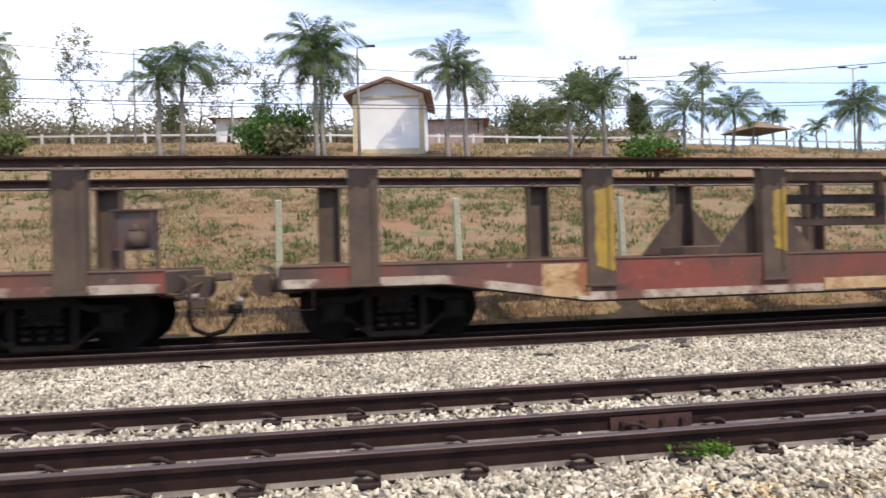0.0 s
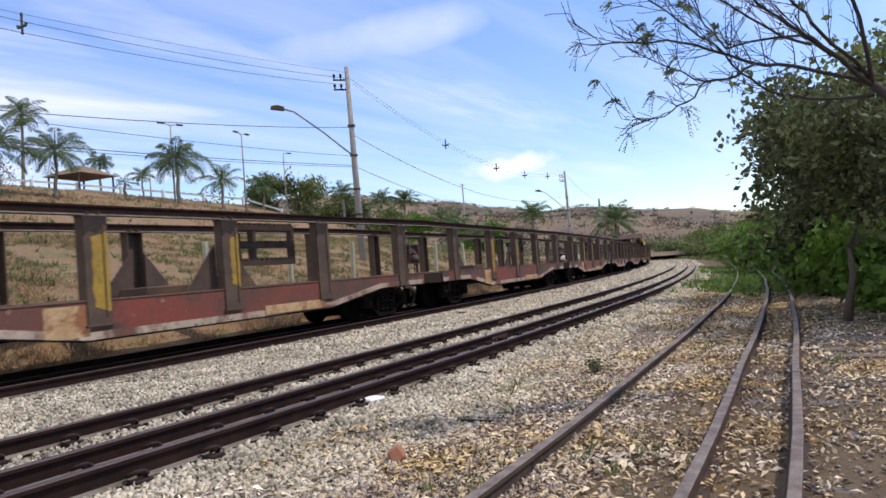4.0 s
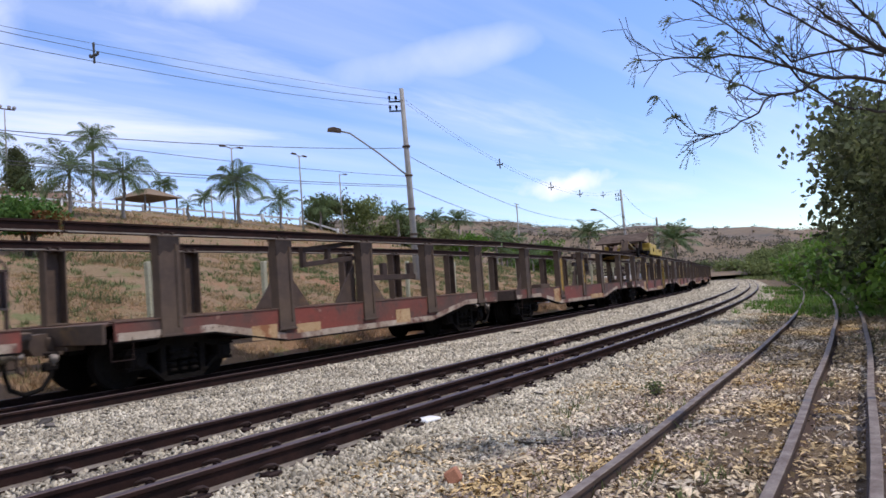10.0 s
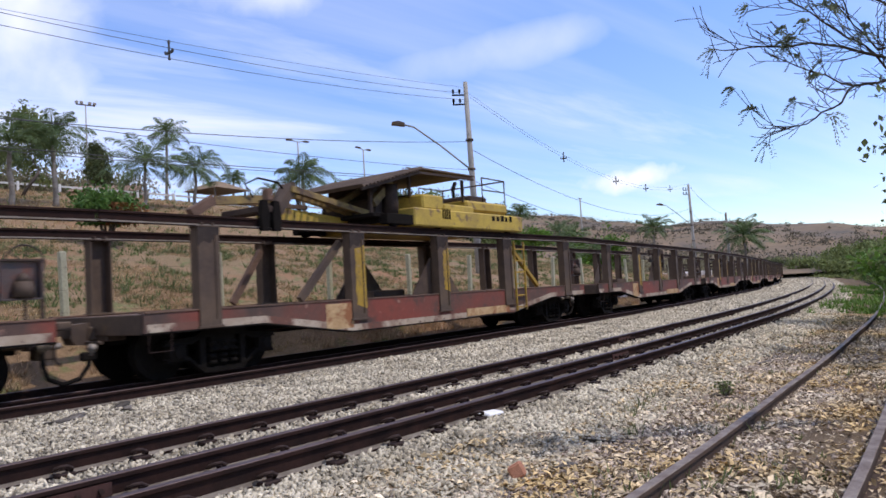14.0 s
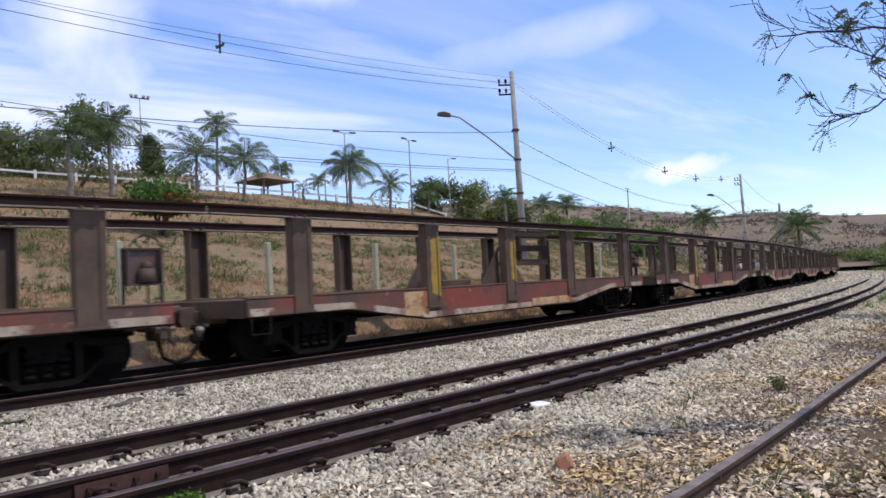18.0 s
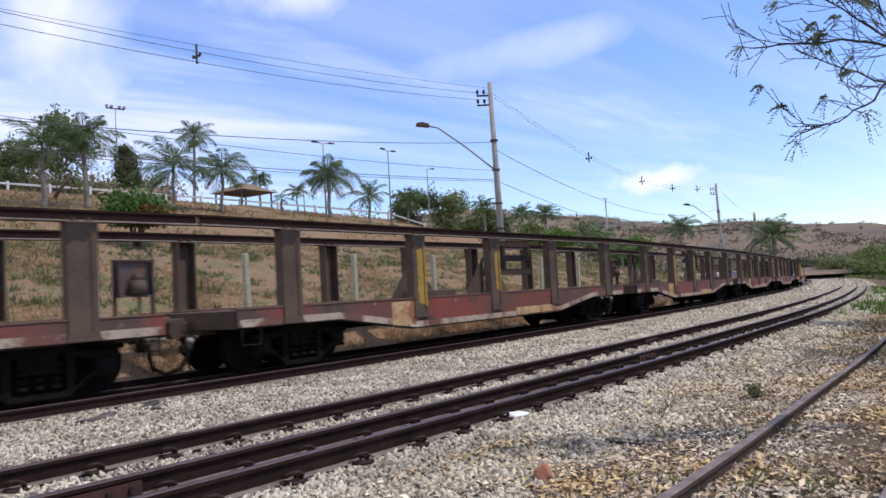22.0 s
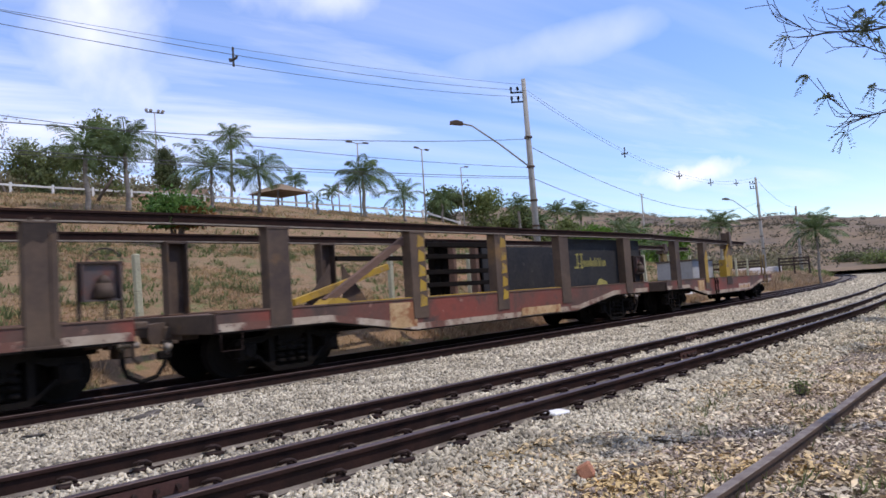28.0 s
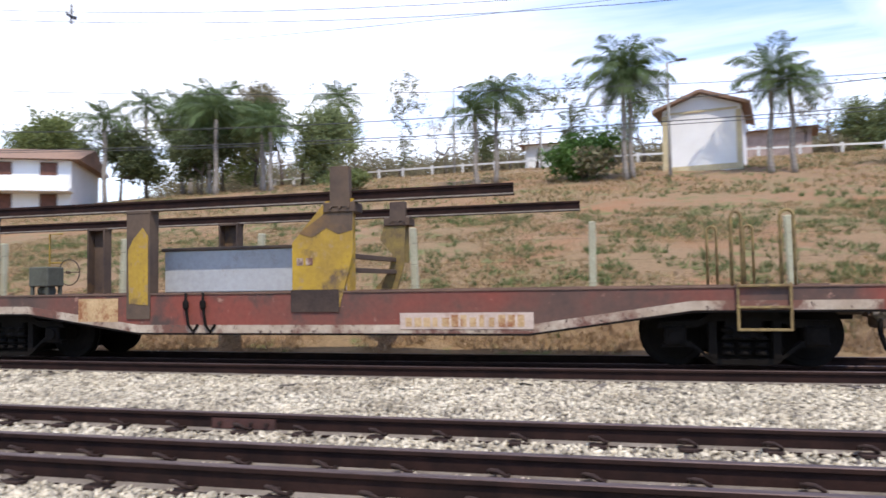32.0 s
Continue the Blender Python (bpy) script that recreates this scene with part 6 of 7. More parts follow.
# palms: place, height to the crown, frond length, crown shape
PALMS = [(-11.7, 32.6, 3.6, 1.5, 0), (-11.0, 33.4, 4.3, 1.8, 2), (-4.8, 33.1, 5.1, 2.2, 0), (-4.6, 33.4, 4.6, 1.9, 2), (1.1, 34.1, 4.5, 1.9, 1), (2.0, 34.3, 3.9, 1.6, 2), (7.1, 35.4, 2.74, 1.8, 1), (8.9, 35.8, 3.27, 1.8, 0), (13.4, 37.3, 2.22, 2.2, 1),
         (16.1, 37.6, 2.42, 1.7, 0), (20.3, 38.9, 1.0, 0.8, 3), (24.2, 40.0, 2.75, 2.0, 2), (27.5, 40.3, 1.8, 1.5, 1), (34.4, 45.2, 1.85, 1.6, 0), (27.2, 70.4, 7.4, 2.2, 0), (-31.6, 38.0, 5.8, 2.5, 1), (-31.7, 53.8, 7.2, 2.3, 0), (-38.6, 35.5, 5.6, 2.0, 0),
         (-43.6, 48.1, 7.0, 2.6, 1), (-36.9, 50.4, 4.6, 2.5, 2), (-27.8, 37.9, 4.5, 1.9, 0), (-26.4, 36.7, 4.3, 1.8, 1), (-35.2, 41.5, 6.6, 2.2, 2), (32.0, 66.0, 3.33, 1.4, 2), (35.0, 64.0, 2.35, 1.2, 0), (-44.0, 44.5, 7.6, 2.0, 0), (-39.8, 44.8, 6.4, 2.2, 1),
         (-33.6, 39.8, 5.4, 2.2, 2), (-30.2, 41.0, 5.0, 2.0, 0)]
for n, (x, y, hh, sp, cr) in enumerate(PALMS):
    palm(x, y, hh, sp, cr, lean=random.uniform(-2, 2), thick=0.10 if hh < 2.5 else (0.13 if hh < 5.5 else 0.16),
         label=("young slender palm with few fronds on the dry bank" if hh < 2 else "feathery palm with a pale ringed trunk on the dry bank"))
for x, y, hh, sp, cr in [(41.4, 44.0, 4.36, 1.3, 4), (58.1, 55.6, 8.4, 1.7, 4), (59.8, 53.8, 8.2, 1.8, 4), (76.7, 47.9, 6.4, 2.3, 4), (68.6, 33.0, 5.2, 2.7, 4), (66.5, 52.0, 5.6, 2.3, 1), (46.5, 47.0, 5.02, 1.4, 4), (44.7, 36.4, 3.0, 1.5, 1), (46.9, 37.7, 2.6, 1.4, 1), (54.0, 39.8, 3.1, 1.7, 1), (49.5, 39.2, 2.6, 1.4, 1)]:
    palm(x, y, hh, sp, cr, label="far palm with drooping fronds beyond the terrace")

bush(-18.9, 33.0, 0.95, 1.0, 2200, 0.13, M_LEAF, 31, "rounded dark green bush on the terrace")
bush(-6.7, 33.5, 2.0, 1.7, 5200, 0.13, M_SHRUB, 32, "large bright green leafy bush beside the white house", second=M_LEAF_DRY)
bush(7.6, 24.4, 1.58, 1.08, 4600, 0.09, M_SHRUB, 33, "dark green shrub with red-brown lower leaves at the bank edge", second=M_FLOWER, lift=0.8)

# trees behind the terrace
for n, (x, y, hh, rr, lv, ls, mt, lb, tk) in enumerate([
        (-27.8, 57.5, 9.0, 2.2, 1500, 0.20, M_LEAF_MIX, "tall thin tree with a sparse flat crown", 0.62),
        (-16.2, 60.7, 8.4, 2.3, 1700, 0.20, M_LEAF_MIX, "tall thin tree with sparse grey-green leaves", 0.58),
        (-12.6, 61.3, 7.6, 2.2, 1600, 0.20, M_LEAF_MIX, "slim tree with a ragged crown", 0.5),
        (-7.5, 62.5, 5.4, 2.6, 1500, 0.22, M_LEAF, "leafy tree behind the white house", 0.35),
        (-21.0, 60.0, 3.6, 2.2, 1500, 0.22, M_LEAF_DARK, "dark low tree behind the fence", 0.3),
        (7.8, 63.0, 3.9, 2.5, 3000, 0.22, M_LEAF_DARK, "dark round tree beyond the fence", 0.3),
        (11.5, 63.5, 3.6, 2.6, 2800, 0.22, M_LEAF, "low spreading tree beyond the fence", 0.3),
        (17.8, 60.8, 4.3, 1.6, 5200, 0.17, M_LEAF_DARK, "narrow dark conifer beside the floodlight", 0.2),
        (8.5, 40.5, 4.6, 1.7, 1500, 0.2, M_LEAF, "leafy tree among the palms", 0.4),
        (-36.0, 44.0, 6.2, 3.2, 4200, 0.26, M_LEAF_DARK, "dense dark green tree by the white farmhouse", 0.25),
        (-31.0, 47.0, 6.0, 3.4, 4200, 0.26, M_LEAF, "dense green tree on the terrace", 0.25),
        (-34.5, 40.0, 4.0, 2.6, 3600, 0.24, M_LEAF_DARK, "dense dark tree on the terrace", 0.2),
        (-39.0, 52.0, 6.6, 3.2, 3800, 0.26, M_LEAF, "leafy pale green tree among the palms", 0.3),
        (-31.5, 50.5, 5.6, 2.8, 3600, 0.24, M_LEAF, "leafy green tree on the terrace", 0.3),
        (-40.5, 46.5, 5.8, 2.8, 3400, 0.26, M_LEAF_DARK, "dense green tree behind the farmhouse", 0.25),
        (-40.5, 58.0, 9.4, 4.4, 4600, 0.28, M_LEAF_DRY, "broad brown-leaved tree behind the palms", 0.3),
        (-47.5, 38.5, 6.8, 3.0, 4200, 0.26, M_LEAF, "leafy green tree beside the farmhouse", 0.3),
        (-42.5, 40.5, 6.2, 2.8, 4200, 0.26, M_LEAF_DARK, "dense dark tree beside the farmhouse", 0.25),
        (-45.0, 50.0, 7.0, 3.4, 3600, 0.28, M_LEAF, "leafy tree behind the farmhouse", 0.3),
        (-50.0, 42.0, 6.0, 3.4, 3200, 0.28, M_LEAF_DARK, "leafy tree behind the farmhouse", 0.3),
        (41.5, 52.5, 10.4, 2.4, 2800, 0.28, M_LEAF_DARK, "rounded dark tree at the end of the terrace", 0.25),
        (44.0, 50.5, 10.2, 2.6, 2800, 0.28, M_LEAF, "rounded tree at the end of the terrace", 0.25),
        (47.5, 49.5, 8.8, 2.4, 2400, 0.28, M_LEAF_DARK, "rounded tree below the terrace", 0.25)]):
    # most far terrace trees get distance haze through a paler leaf colour
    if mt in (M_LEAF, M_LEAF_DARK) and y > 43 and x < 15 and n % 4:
        mt = M_LEAF_HAZED
    if x > 41:
        hh = hh - ground_at(x, y)
    if -34 < x < -5 and y > 50:
        lv *= 0.6
    dry = mt is M_LEAF_DRY
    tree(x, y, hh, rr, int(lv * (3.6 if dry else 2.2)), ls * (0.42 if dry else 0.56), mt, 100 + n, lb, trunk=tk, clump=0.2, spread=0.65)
for n, (x, y, hh, rr) in enumerate([(6.8, 62.0, 5.8, 2.5), (-31.4, 56.2, 7.6, 1.0), (5.0, 66.0, 5.2, 2.2), (-23.6, 58.0, 5.2, 1.6), (-19.0, 62.0, 5.4, 2.2), (-10.0, 64.0, 6.0, 2.0), (-5.0, 64.5, 5.6, 2.0)]):
    tree(x, y, hh, rr, 900, 0.08, M_LEAF_DRY, 140 + n, "bare leafless tree with fine grey twigs", depth=5, spread=0.4, trunk=0.3)
for n, (x, y, hh, rr, mt) in enumerate([(62, 54, 6.3, 2.6, M_LEAF_BRIGHT), (66, 52, 5.2, 2.4, M_LEAF_BRIGHT), (70, 51, 5, 2.4, M_LEAF_BRIGHT), (54, 53, 5.8, 2.2, M_LEAF), (50.5, 50, 5.48, 2.0, M_LEAF), (84, 60, 2.6, 3.0, M_LEAF)]):
    tree(x, y, hh, rr, 3400, 0.2, mt, 160 + n, "distant leafy tree in the valley", trunk=0.25)

for n, (x, y, hh, rr, mt) in enumerate([(36.7, 34.1, 2.15, 0.9, M_LEAF), (41.2, 36.0, 2.2, 1.0, M_LEAF_BRIGHT)]):
    tree(x, y, hh, rr, 2600, 0.11, mt, 170 + n, "small round-crowned tree at the top of the bank", trunk=0.35, clump=0.2)

# the white gabled house
M_CREAM = mat("cream_trim", (0.62, 0.53, 0.33), (0.52, 0.43, 0.27), 1.2, 0.9, bump=0.1)
M_TILE = mat("weathered_roof_tile", (0.31, 0.19, 0.13), (0.20, 0.135, 0.10), 2.0, 0.9, bump=0.4, stretch=(8, 1, 1))


def gable_house(x, y, turn, width, depth, eave, ridge, label):
    z = ground_at(x, y)
    root = tagged(empty("house", pose(x, y, z, 0, 0, turn)), label, "house")
    w = width / 2
    bm = bmesh.new()
    prism(bm, [(-w, -0.6), (w, -0.6), (w, eave), (0, ridge), (-w, eave)], 0.0, 0.18)
    part("front_wall", bm, M_WALL, root, "white plastered gable wall")
    bm = bmesh.new()
    prism(bm, [(-w, -0.6), (w, -0.6), (w, eave), (0, ridge), (-w, eave)], depth - 0.18, depth)
    part("back_wall", bm, M_WALL, root)
    for sx in (-1, 1):
        bm = bmesh.new()
        box(bm, sx * w - (0.18 if sx > 0 else 0), sx * w + (0.18 if sx < 0 else 0), 0.182, depth - 0.182, -0.6, eave)
        part("side_wall", bm, M_WALL, root)
        bm = bmesh.new()
        box(bm, sx * w - (0.22 if sx > 0 else 0.025), sx * w + (0.22 if sx < 0 else 0.025), -0.025, -0.003, 0.22, eave - 0.25)
        part("corner_trim", bm, M_CREAM, root, "cream painted corner strip")
        # roof slope with its thickness and overhang
        bm = bmesh.new()
        sl = (ridge - eave) / w
        a0, a1 = 0.0, sx * (w + 0.42)
        prism(bm, [(a0, ridge + 0.02), (a1, ridge + 0.02 - sl * abs(a1)), (a1, ridge + 0.13 - sl * abs(a1)), (a0, ridge + 0.14)], -0.38, depth + 0.38)
        roof = part("roof_slope", bm, M_TILE, root, "weathered brown tiled roof slope")
        for k in range(22):
            yy = -0.36 + (depth + 0.72) * (k + 0.5) / 22
            bm = bmesh.new()
            cyl(bm, (sx * 0.05, yy, ridge + 0.13 - sl * 0.05), (a1, yy, ridge + 0.13 - sl * abs(a1)), 0.075, seg=6)
            part("tile_row", bm, M_TILE, roof)
    bm = bmesh.new()
    box(bm, -w - 0.03, w + 0.03, -0.035, -0.003, -0.05, 0.22)
    part("plinth", bm, M_CREAM, root, "cream painted plinth")
    bm = bmesh.new()
    box(bm, -w * 0.92, w * 0.92, -0.05, -0.003, eave - 0.22, eave - 0.12)
    part("ledge", bm, M_CREAM, root)
    return root


gable_house(-1.75, 36.3, -3.0, 3.5, 4.6, 2.95, 3.6, "small white gabled house with cream trim and brown tiled roof")


def plain_house(x, y, turn, width, depth, height, label, roof_h=1.0, windows=0, storeys=1, wall=None):
    z = ground_at(x, y)
    root = tagged(empty("house", pose(x, y, z, 0, 0, turn)), label, "house")
    bm = bmesh.new()
    box(bm, -width / 2, width / 2, 0, depth, -1.0, height)
    part("wall", bm, wall or M_WALL, root)
    bm = bmesh.new()
    prism(bm, [(-0.6, height), (depth + 0.6, height), (depth / 2, height + roof_h)], -width / 2 - 0.6, width / 2 + 0.6, axis="x")
    part("roof", bm, M_TILE, root, "brown tiled roof")
    for st in range(storeys):
        for k in range(windows):
            cx = -width / 2 + width * (k + 0.5) / windows
            z0 = height * st / storeys + 0.9 * height / storeys / 2.6
            bm = bmesh.new()
            box(bm, cx - 0.5, cx + 0.5, -0.06, -0.003, z0 - 0.06, z0 + 1.16)
            win = part("window", bm, M_WINDOW, root, "brown shuttered window")
            bm = bmesh.new()
            box(bm, cx - 0.42, cx + 0.42, -0.075, -0.062, z0, z0 + 1.1)
            part("shutter", bm, M_SHUTTER, win)
    if storeys > 1:
        bm = bmesh.new()
        box(bm, -width / 2 - 0.2, width / 2 + 0.2, -1.3, -0.004, height / 2 - 0.1, height / 2 + 0.1)
        box(bm, -width / 2 - 0.2, width / 2 + 0.2, -1.3, -1.2, height / 2 + 0.1, height / 2 + 0.85)
        part("balcony", bm, M_WALL, root, "white walled balcony")
    return root


M_PINK = mat("pinkish_wall", (0.45, 0.34, 0.29), None, 2.0, 0.9)
M_WINDOW = mat("window_frame_brown", (0.16, 0.10, 0.07), None, 4.0, 0.7)
M_SHUTTER = mat("red_brown_shutter", (0.17, 0.075, 0.05), None, 4.0, 0.6)
plain_house(-44.6, 29.8, 35, 13, 7, 4.0, "two-storey white farmhouse with brown shutters and balcony", 1.3, 5, 2)
plain_house(19.6, 64.5, -25, 4.2, 5, 0.7, "low house with a red-brown tiled roof beyond the fence", 0.9, wall=M_PINK)
plain_house(2.4, 66.0, -3, 6, 4, 2.2, "long low pinkish shed beyond the fence", 0.5, wall=M_PINK)
plain_house(-16.0, 64.5, 5, 4.5, 4, 2.2, "open white shelter far behind the palms", 0.5)


def kiosk(x, y):
    z = ground_at(x, y)
    root = tagged(empty("kiosk", pose(x, y, z, 0, 0, 20)), "thatched open kiosk on posts beyond the fence", "kiosk")
    for sx in (-1, 1):
        for sy in (-1, 1):
            bm = bmesh.new()
            cyl(bm, (sx * 1.7, sy * 1.5, -0.5), (sx * 1.7, sy * 1.5, 1.36), 0.08, seg=7)
            part("post", bm, M_BARK, root)
    bm = bmesh.new()
    bmesh.ops.create_cone(bm, cap_ends=True, segments=4, radius1=2.75, radius2=0.5, depth=0.8, matrix=pose(0, 0, 1.72, 0, 0, 45))
    part("roof", bm, M_THATCH, root, "brown thatched hip roof")
    bm = bmesh.new()
    box(bm, -1.9, 1.9, -1.7, 1.7, -0.5, 0.06, 0.02)
    part("floor_slab", bm, M_CONCRETE, root)


M_THATCH = mat("thatch", (0.26, 0.19, 0.12), (0.17, 0.12, 0.08), 3.0, 0.95, bump=0.6, stretch=(1, 1, 4))
kiosk(26.6, 57.8)

# white rail fence along the terrace
M_WHITEWOOD = mat("white_painted_wood", (0.62, 0.61, 0.57), (0.48, 0.47, 0.43), 2.0, 0.8, bump=0.1)


def white_fence(points, height=0.8):
    root = tagged(empty("rail_fence"), "white painted post and rail fence along the terrace", "fence", kind="structure")
    bm = bmesh.new()
    box(bm, -0.09, 0.09, -0.09, 0.09, -0.6, height, 0.02)
    pm = mesh_of("post", bm, M_WHITEWOOD)
    chain = []
    for (x0, y0), (x1, y1) in zip(points, points[1:]):
        n = max(1, int(math.hypot(x1 - x0, y1 - y0) / 2.6))
        chain += [(x0 + (x1 - x0) * k / n, y0 + (y1 - y0) * k / n) for k in range(n)]
    chain.append(points[-1])
    pts = [(x, y, ground_at(x, y)) for x, y in chain]
    for a, b in zip(pts, pts[1:]):
        part("post", pm, None, root, at=a)
        for zz in (0.62,):
            bm = bmesh.new()
            d = Vector((b[0] - a[0], b[1] - a[1], b[2] - a[2]))
            box(bm, 0.09, d.length - 0.09, -0.035, 0.035, zz - 0.07, zz + 0.07)
            part("rail", bm, M_WHITEWOOD, root, at=Matrix.Translation(a) @ d.to_track_quat("X", "Z").to_matrix().to_4x4())
    part("post", pm, None, root, at=pts[-1])


white_fence([(-45, 60), (-27, 56.5), (-10, 55.5), (9.6, 60.2), (22.7, 57.3), (28.3, 55.0), (33.5, 51.8), (38.7, 48.6), (41.0, 46.0)])


def lamp_mast(x, y, height, label, arms=1, turn=0.0, r=0.05, flood=False, z=None):
    z = ground_at(x, y) if z is None else z
    root = tagged(empty("lamp_post", pose(x, y, z, 0, 0, turn)), label, "lamp post")
    bm = bmesh.new()
    cyl(bm, (0, 0, -0.4), (0, 0, height), r * 1.3, r * 0.8, seg=8)
    part("pole", bm, M_CONCRETE, root)
    bm = bmesh.new()
    if flood:
        box(bm, -0.7, 0.7, -0.04, 0.04, height - 0.08, height, 0.01)
        part("crossbar", bm, M_STEEL, root)
        for k, sx in enumerate((-0.65, -0.3, 0.3, 0.65)):
            bm = bmesh.new()
            box(bm, sx - 0.11, sx + 0.11, -0.14, 0.08, height + 0.02, height + 0.22, 0.03)
            part("floodlight", bm, M_CONCRETE, root)
    else:
        tube(bm, [(0, 0, height - 0.05), (0.3, 0, height + 0.02), (0.62, 0, height + 0.04)], 0.03, 6)
        if arms > 1:
            tube(bm, [(0, 0, height - 0.05), (-0.3, 0, height + 0.02), (-0.62, 0, height + 0.04)], 0.03, 6)
        part("arm", bm, M_CONCRETE, root)
        for sg in ((1, -1) if arms > 1 else (1,)):
            bm = bmesh.new()
            box(bm, sg * 0.62 - 0.22, sg * 0.62 + 0.22, -0.1, 0.1, height, height + 0.09, 0.03)
            part("lamp_head", bm, M_STEEL, root)
    return root


lamp_mast(24.6, 41.1, 4.85, "tall grey street lamp with two heads behind a palm", 2)
lamp_mast(29.0, 40.0, 5.08, "tall grey street lamp with two small heads", 2, 20)
lamp_mast(39.2, 48.5, 5.75, "grey street lamp at the end of the terrace", 1)
lamp_mast(30.5, 54.5, 2.5, "small lamp post beside the fence", 1)
lamp_mast(17.1, 60.0, 7.3, "high floodlight mast with a crossbar", flood=True)
lamp_mast(0.6, 70.0, 6.2, "far floodlight mast behind the house", flood=True)
lamp_mast(-20.9, 53.2, 6.8, "thin pale pole beside the palms", 1, r=0.07)
lamp_mast(-13.4, 51.4, 3.0, "short white pole on the terrace", 1, r=0.08)
lamp_mast(-13.2, 61.0, 5.6, "thin pale pole on the terrace", 1, r=0.06)
lamp_mast(-3.0, 34.0, 5.15, "slender pale pole in front of the white house", 1, r=0.06)
lamp_mast(87.9, 66.9, 12.6, "distant lamp post in the valley", 2, 20, r=0.12)


# ---------------------------------------------------------------- power line
def utility_pole(x, y, z, height, lean=(0, 0), lamp=True, turn=0.0, name_label="tall grey concrete utility pole with insulators and a street lamp", r=0.16):
    root = tagged(empty("utility_pole", pose(x, y, z, lean[0], lean[1], turn)), name_label, "utility pole", "poles of the power line")
    bm = bmesh.new()
    tube(bm, [(0, 0, -0.5), (0, 0, height * 0.5), (0, 0, height)], [r, r * 0.8, r * 0.58], 10)
    part("shaft", bm, M_CONCRETE, root)
    for zz in (height - 0.55, height - 0.95):
        bm = bmesh.new()
        box(bm, -0.6, 0.06, -0.03, 0.03, zz - 0.03, zz + 0.03, 0.008)
        br = part("bracket", bm, M_BLACK, root)
        for sx in (-0.55, -0.28):
            bm = bmesh.new()
            cyl(bm, (sx, 0, zz + 0.05), (sx, 0, zz + 0.12), 0.03, seg=7)
            cyl(bm, (sx, 0, zz + 0.12), (sx, 0, zz + 0.24), 0.06, 0.045, seg=8)
            part("insulator", bm, M_BLACK, br)
    for zz in (0.30, 0.42, 0.58, 0.72):
        bm = bmesh.new()
        cyl(bm, (0, 0, height * zz - 0.04), (0, 0, height * zz + 0.04), r * 1.02, seg=10)
        part("band", bm, M_STEEL, root)
    if lamp:
        bm = bmesh.new()
        tube(bm, [(-0.1, 0, height * 0.585), (-1.2, 0, height * 0.695), (-2.3, 0, height * 0.792), (-2.75, 0, height * 0.806)], 0.035, 7)
        part("lamp_arm", bm, M_CONCRETE, root, "curved grey lamp arm")
        bm = bmesh.new()
        prism(bm, [(-3.22, height * 0.806), (-2.68, height * 0.797), (-2.68, height * 0.812), (-2.95, height * 0.822), (-3.2, height * 0.818)], -0.12, 0.12)
        part("lamp_head", bm, M_STEEL, root, "grey street-lamp head")
    return root


P1 = (21.35, 21.7, 1.06)
utility_pole(*P1, 8.8, lean=(0, -0.8), turn=-33)
utility_pole(61.5, 34.3, 0.5, 9.05, lean=(0, -1.0), turn=-33, name_label="far concrete utility pole with a street lamp")
utility_pole(85.2, 43.0, 0.4, 8.2, lamp=False, turn=15, name_label="distant concrete utility pole beside the line", r=0.2)


M_WIRE = mat("grey_cable", (0.10, 0.10, 0.105), (0.07, 0.07, 0.07), 3.0, 0.6, 0.2, bump=0.0)
LINE_A, LINE_B = Vector((21.3, 21.7, 0)), Vector((-17.3, 14.9, 0))      # plan line of the cables past the near pole
LINE_C = Vector((61.4, 34.2, 0))
LEFT_POLE = LINE_A.lerp(LINE_B, 1.36)


def wire(name, a, b, coef, u_end, shift=0.0, r=0.0085, label="dark overhead cable of the power line"):
    """Cable in the vertical plane through a and b; its height is a parabola of the way u."""
    side = (b - a).cross(Vector((0, 0, 1))).normalized() * shift
    pts = []
    for k in range(25):
        u = u_end * k / 24
        p = a.lerp(b, u) + side
        pts.append((p.x, p.y, coef[0] + coef[1] * u + coef[2] * u * u))
    bm = bmesh.new()
    tube(bm, pts, r, 5)
    return tagged(part(name, bm, M_WIRE), label, "cable", "cables of the power line")


utility_pole(LEFT_POLE.x, LEFT_POLE.y, ground_at(LEFT_POLE.x, LEFT_POLE.y), 8.6, lamp=False, turn=8, name_label="concrete utility pole further along the bank")
TOP = (9.32, -5.10, 4.75)
for dz, shift in ((0.04, 0.0), (-0.2, 0.14)):
    wire("power_cable", LINE_A, LINE_B, (TOP[0] + dz, TOP[1], TOP[2]), 1.36, shift)
wire("power_cable", LINE_A, LINE_B, (9.6, -4.6, 2.9), 1.36, 0.0, 0.006, "thin upper cable of the power line")
TEL = "dark sagging telephone cable"
wire("telephone_cable", LINE_A, LINE_B, (7.32, -5.50, 3.80), 1.36, 0.0, 0.012, TEL)
wire("telephone_cable", LINE_A, LINE_B, (6.12, -2.4, 3.0), 1.36, 0.0, 0.009, TEL)
wire("telephone_cable", LINE_A, LINE_B, (5.74, -2.6, 2.0), 1.36, 0.05, 0.012, TEL)
wire("telephone_cable", LINE_A, LINE_B, (5.66, -2.7, 2.1), 1.36, -0.05, 0.009, TEL)
for dz, shift in ((0.1, 0.0), (-0.12, 0.1)):
    wire("power_cable", LINE_A, LINE_C, (9.3 + dz, -6.83, 7.06), 1.0, shift, 0.006)
wire("telephone_cable", LINE_A, LINE_C, (7.0, -6.0, 6.35), 1.0, 0.0, 0.012, TEL)
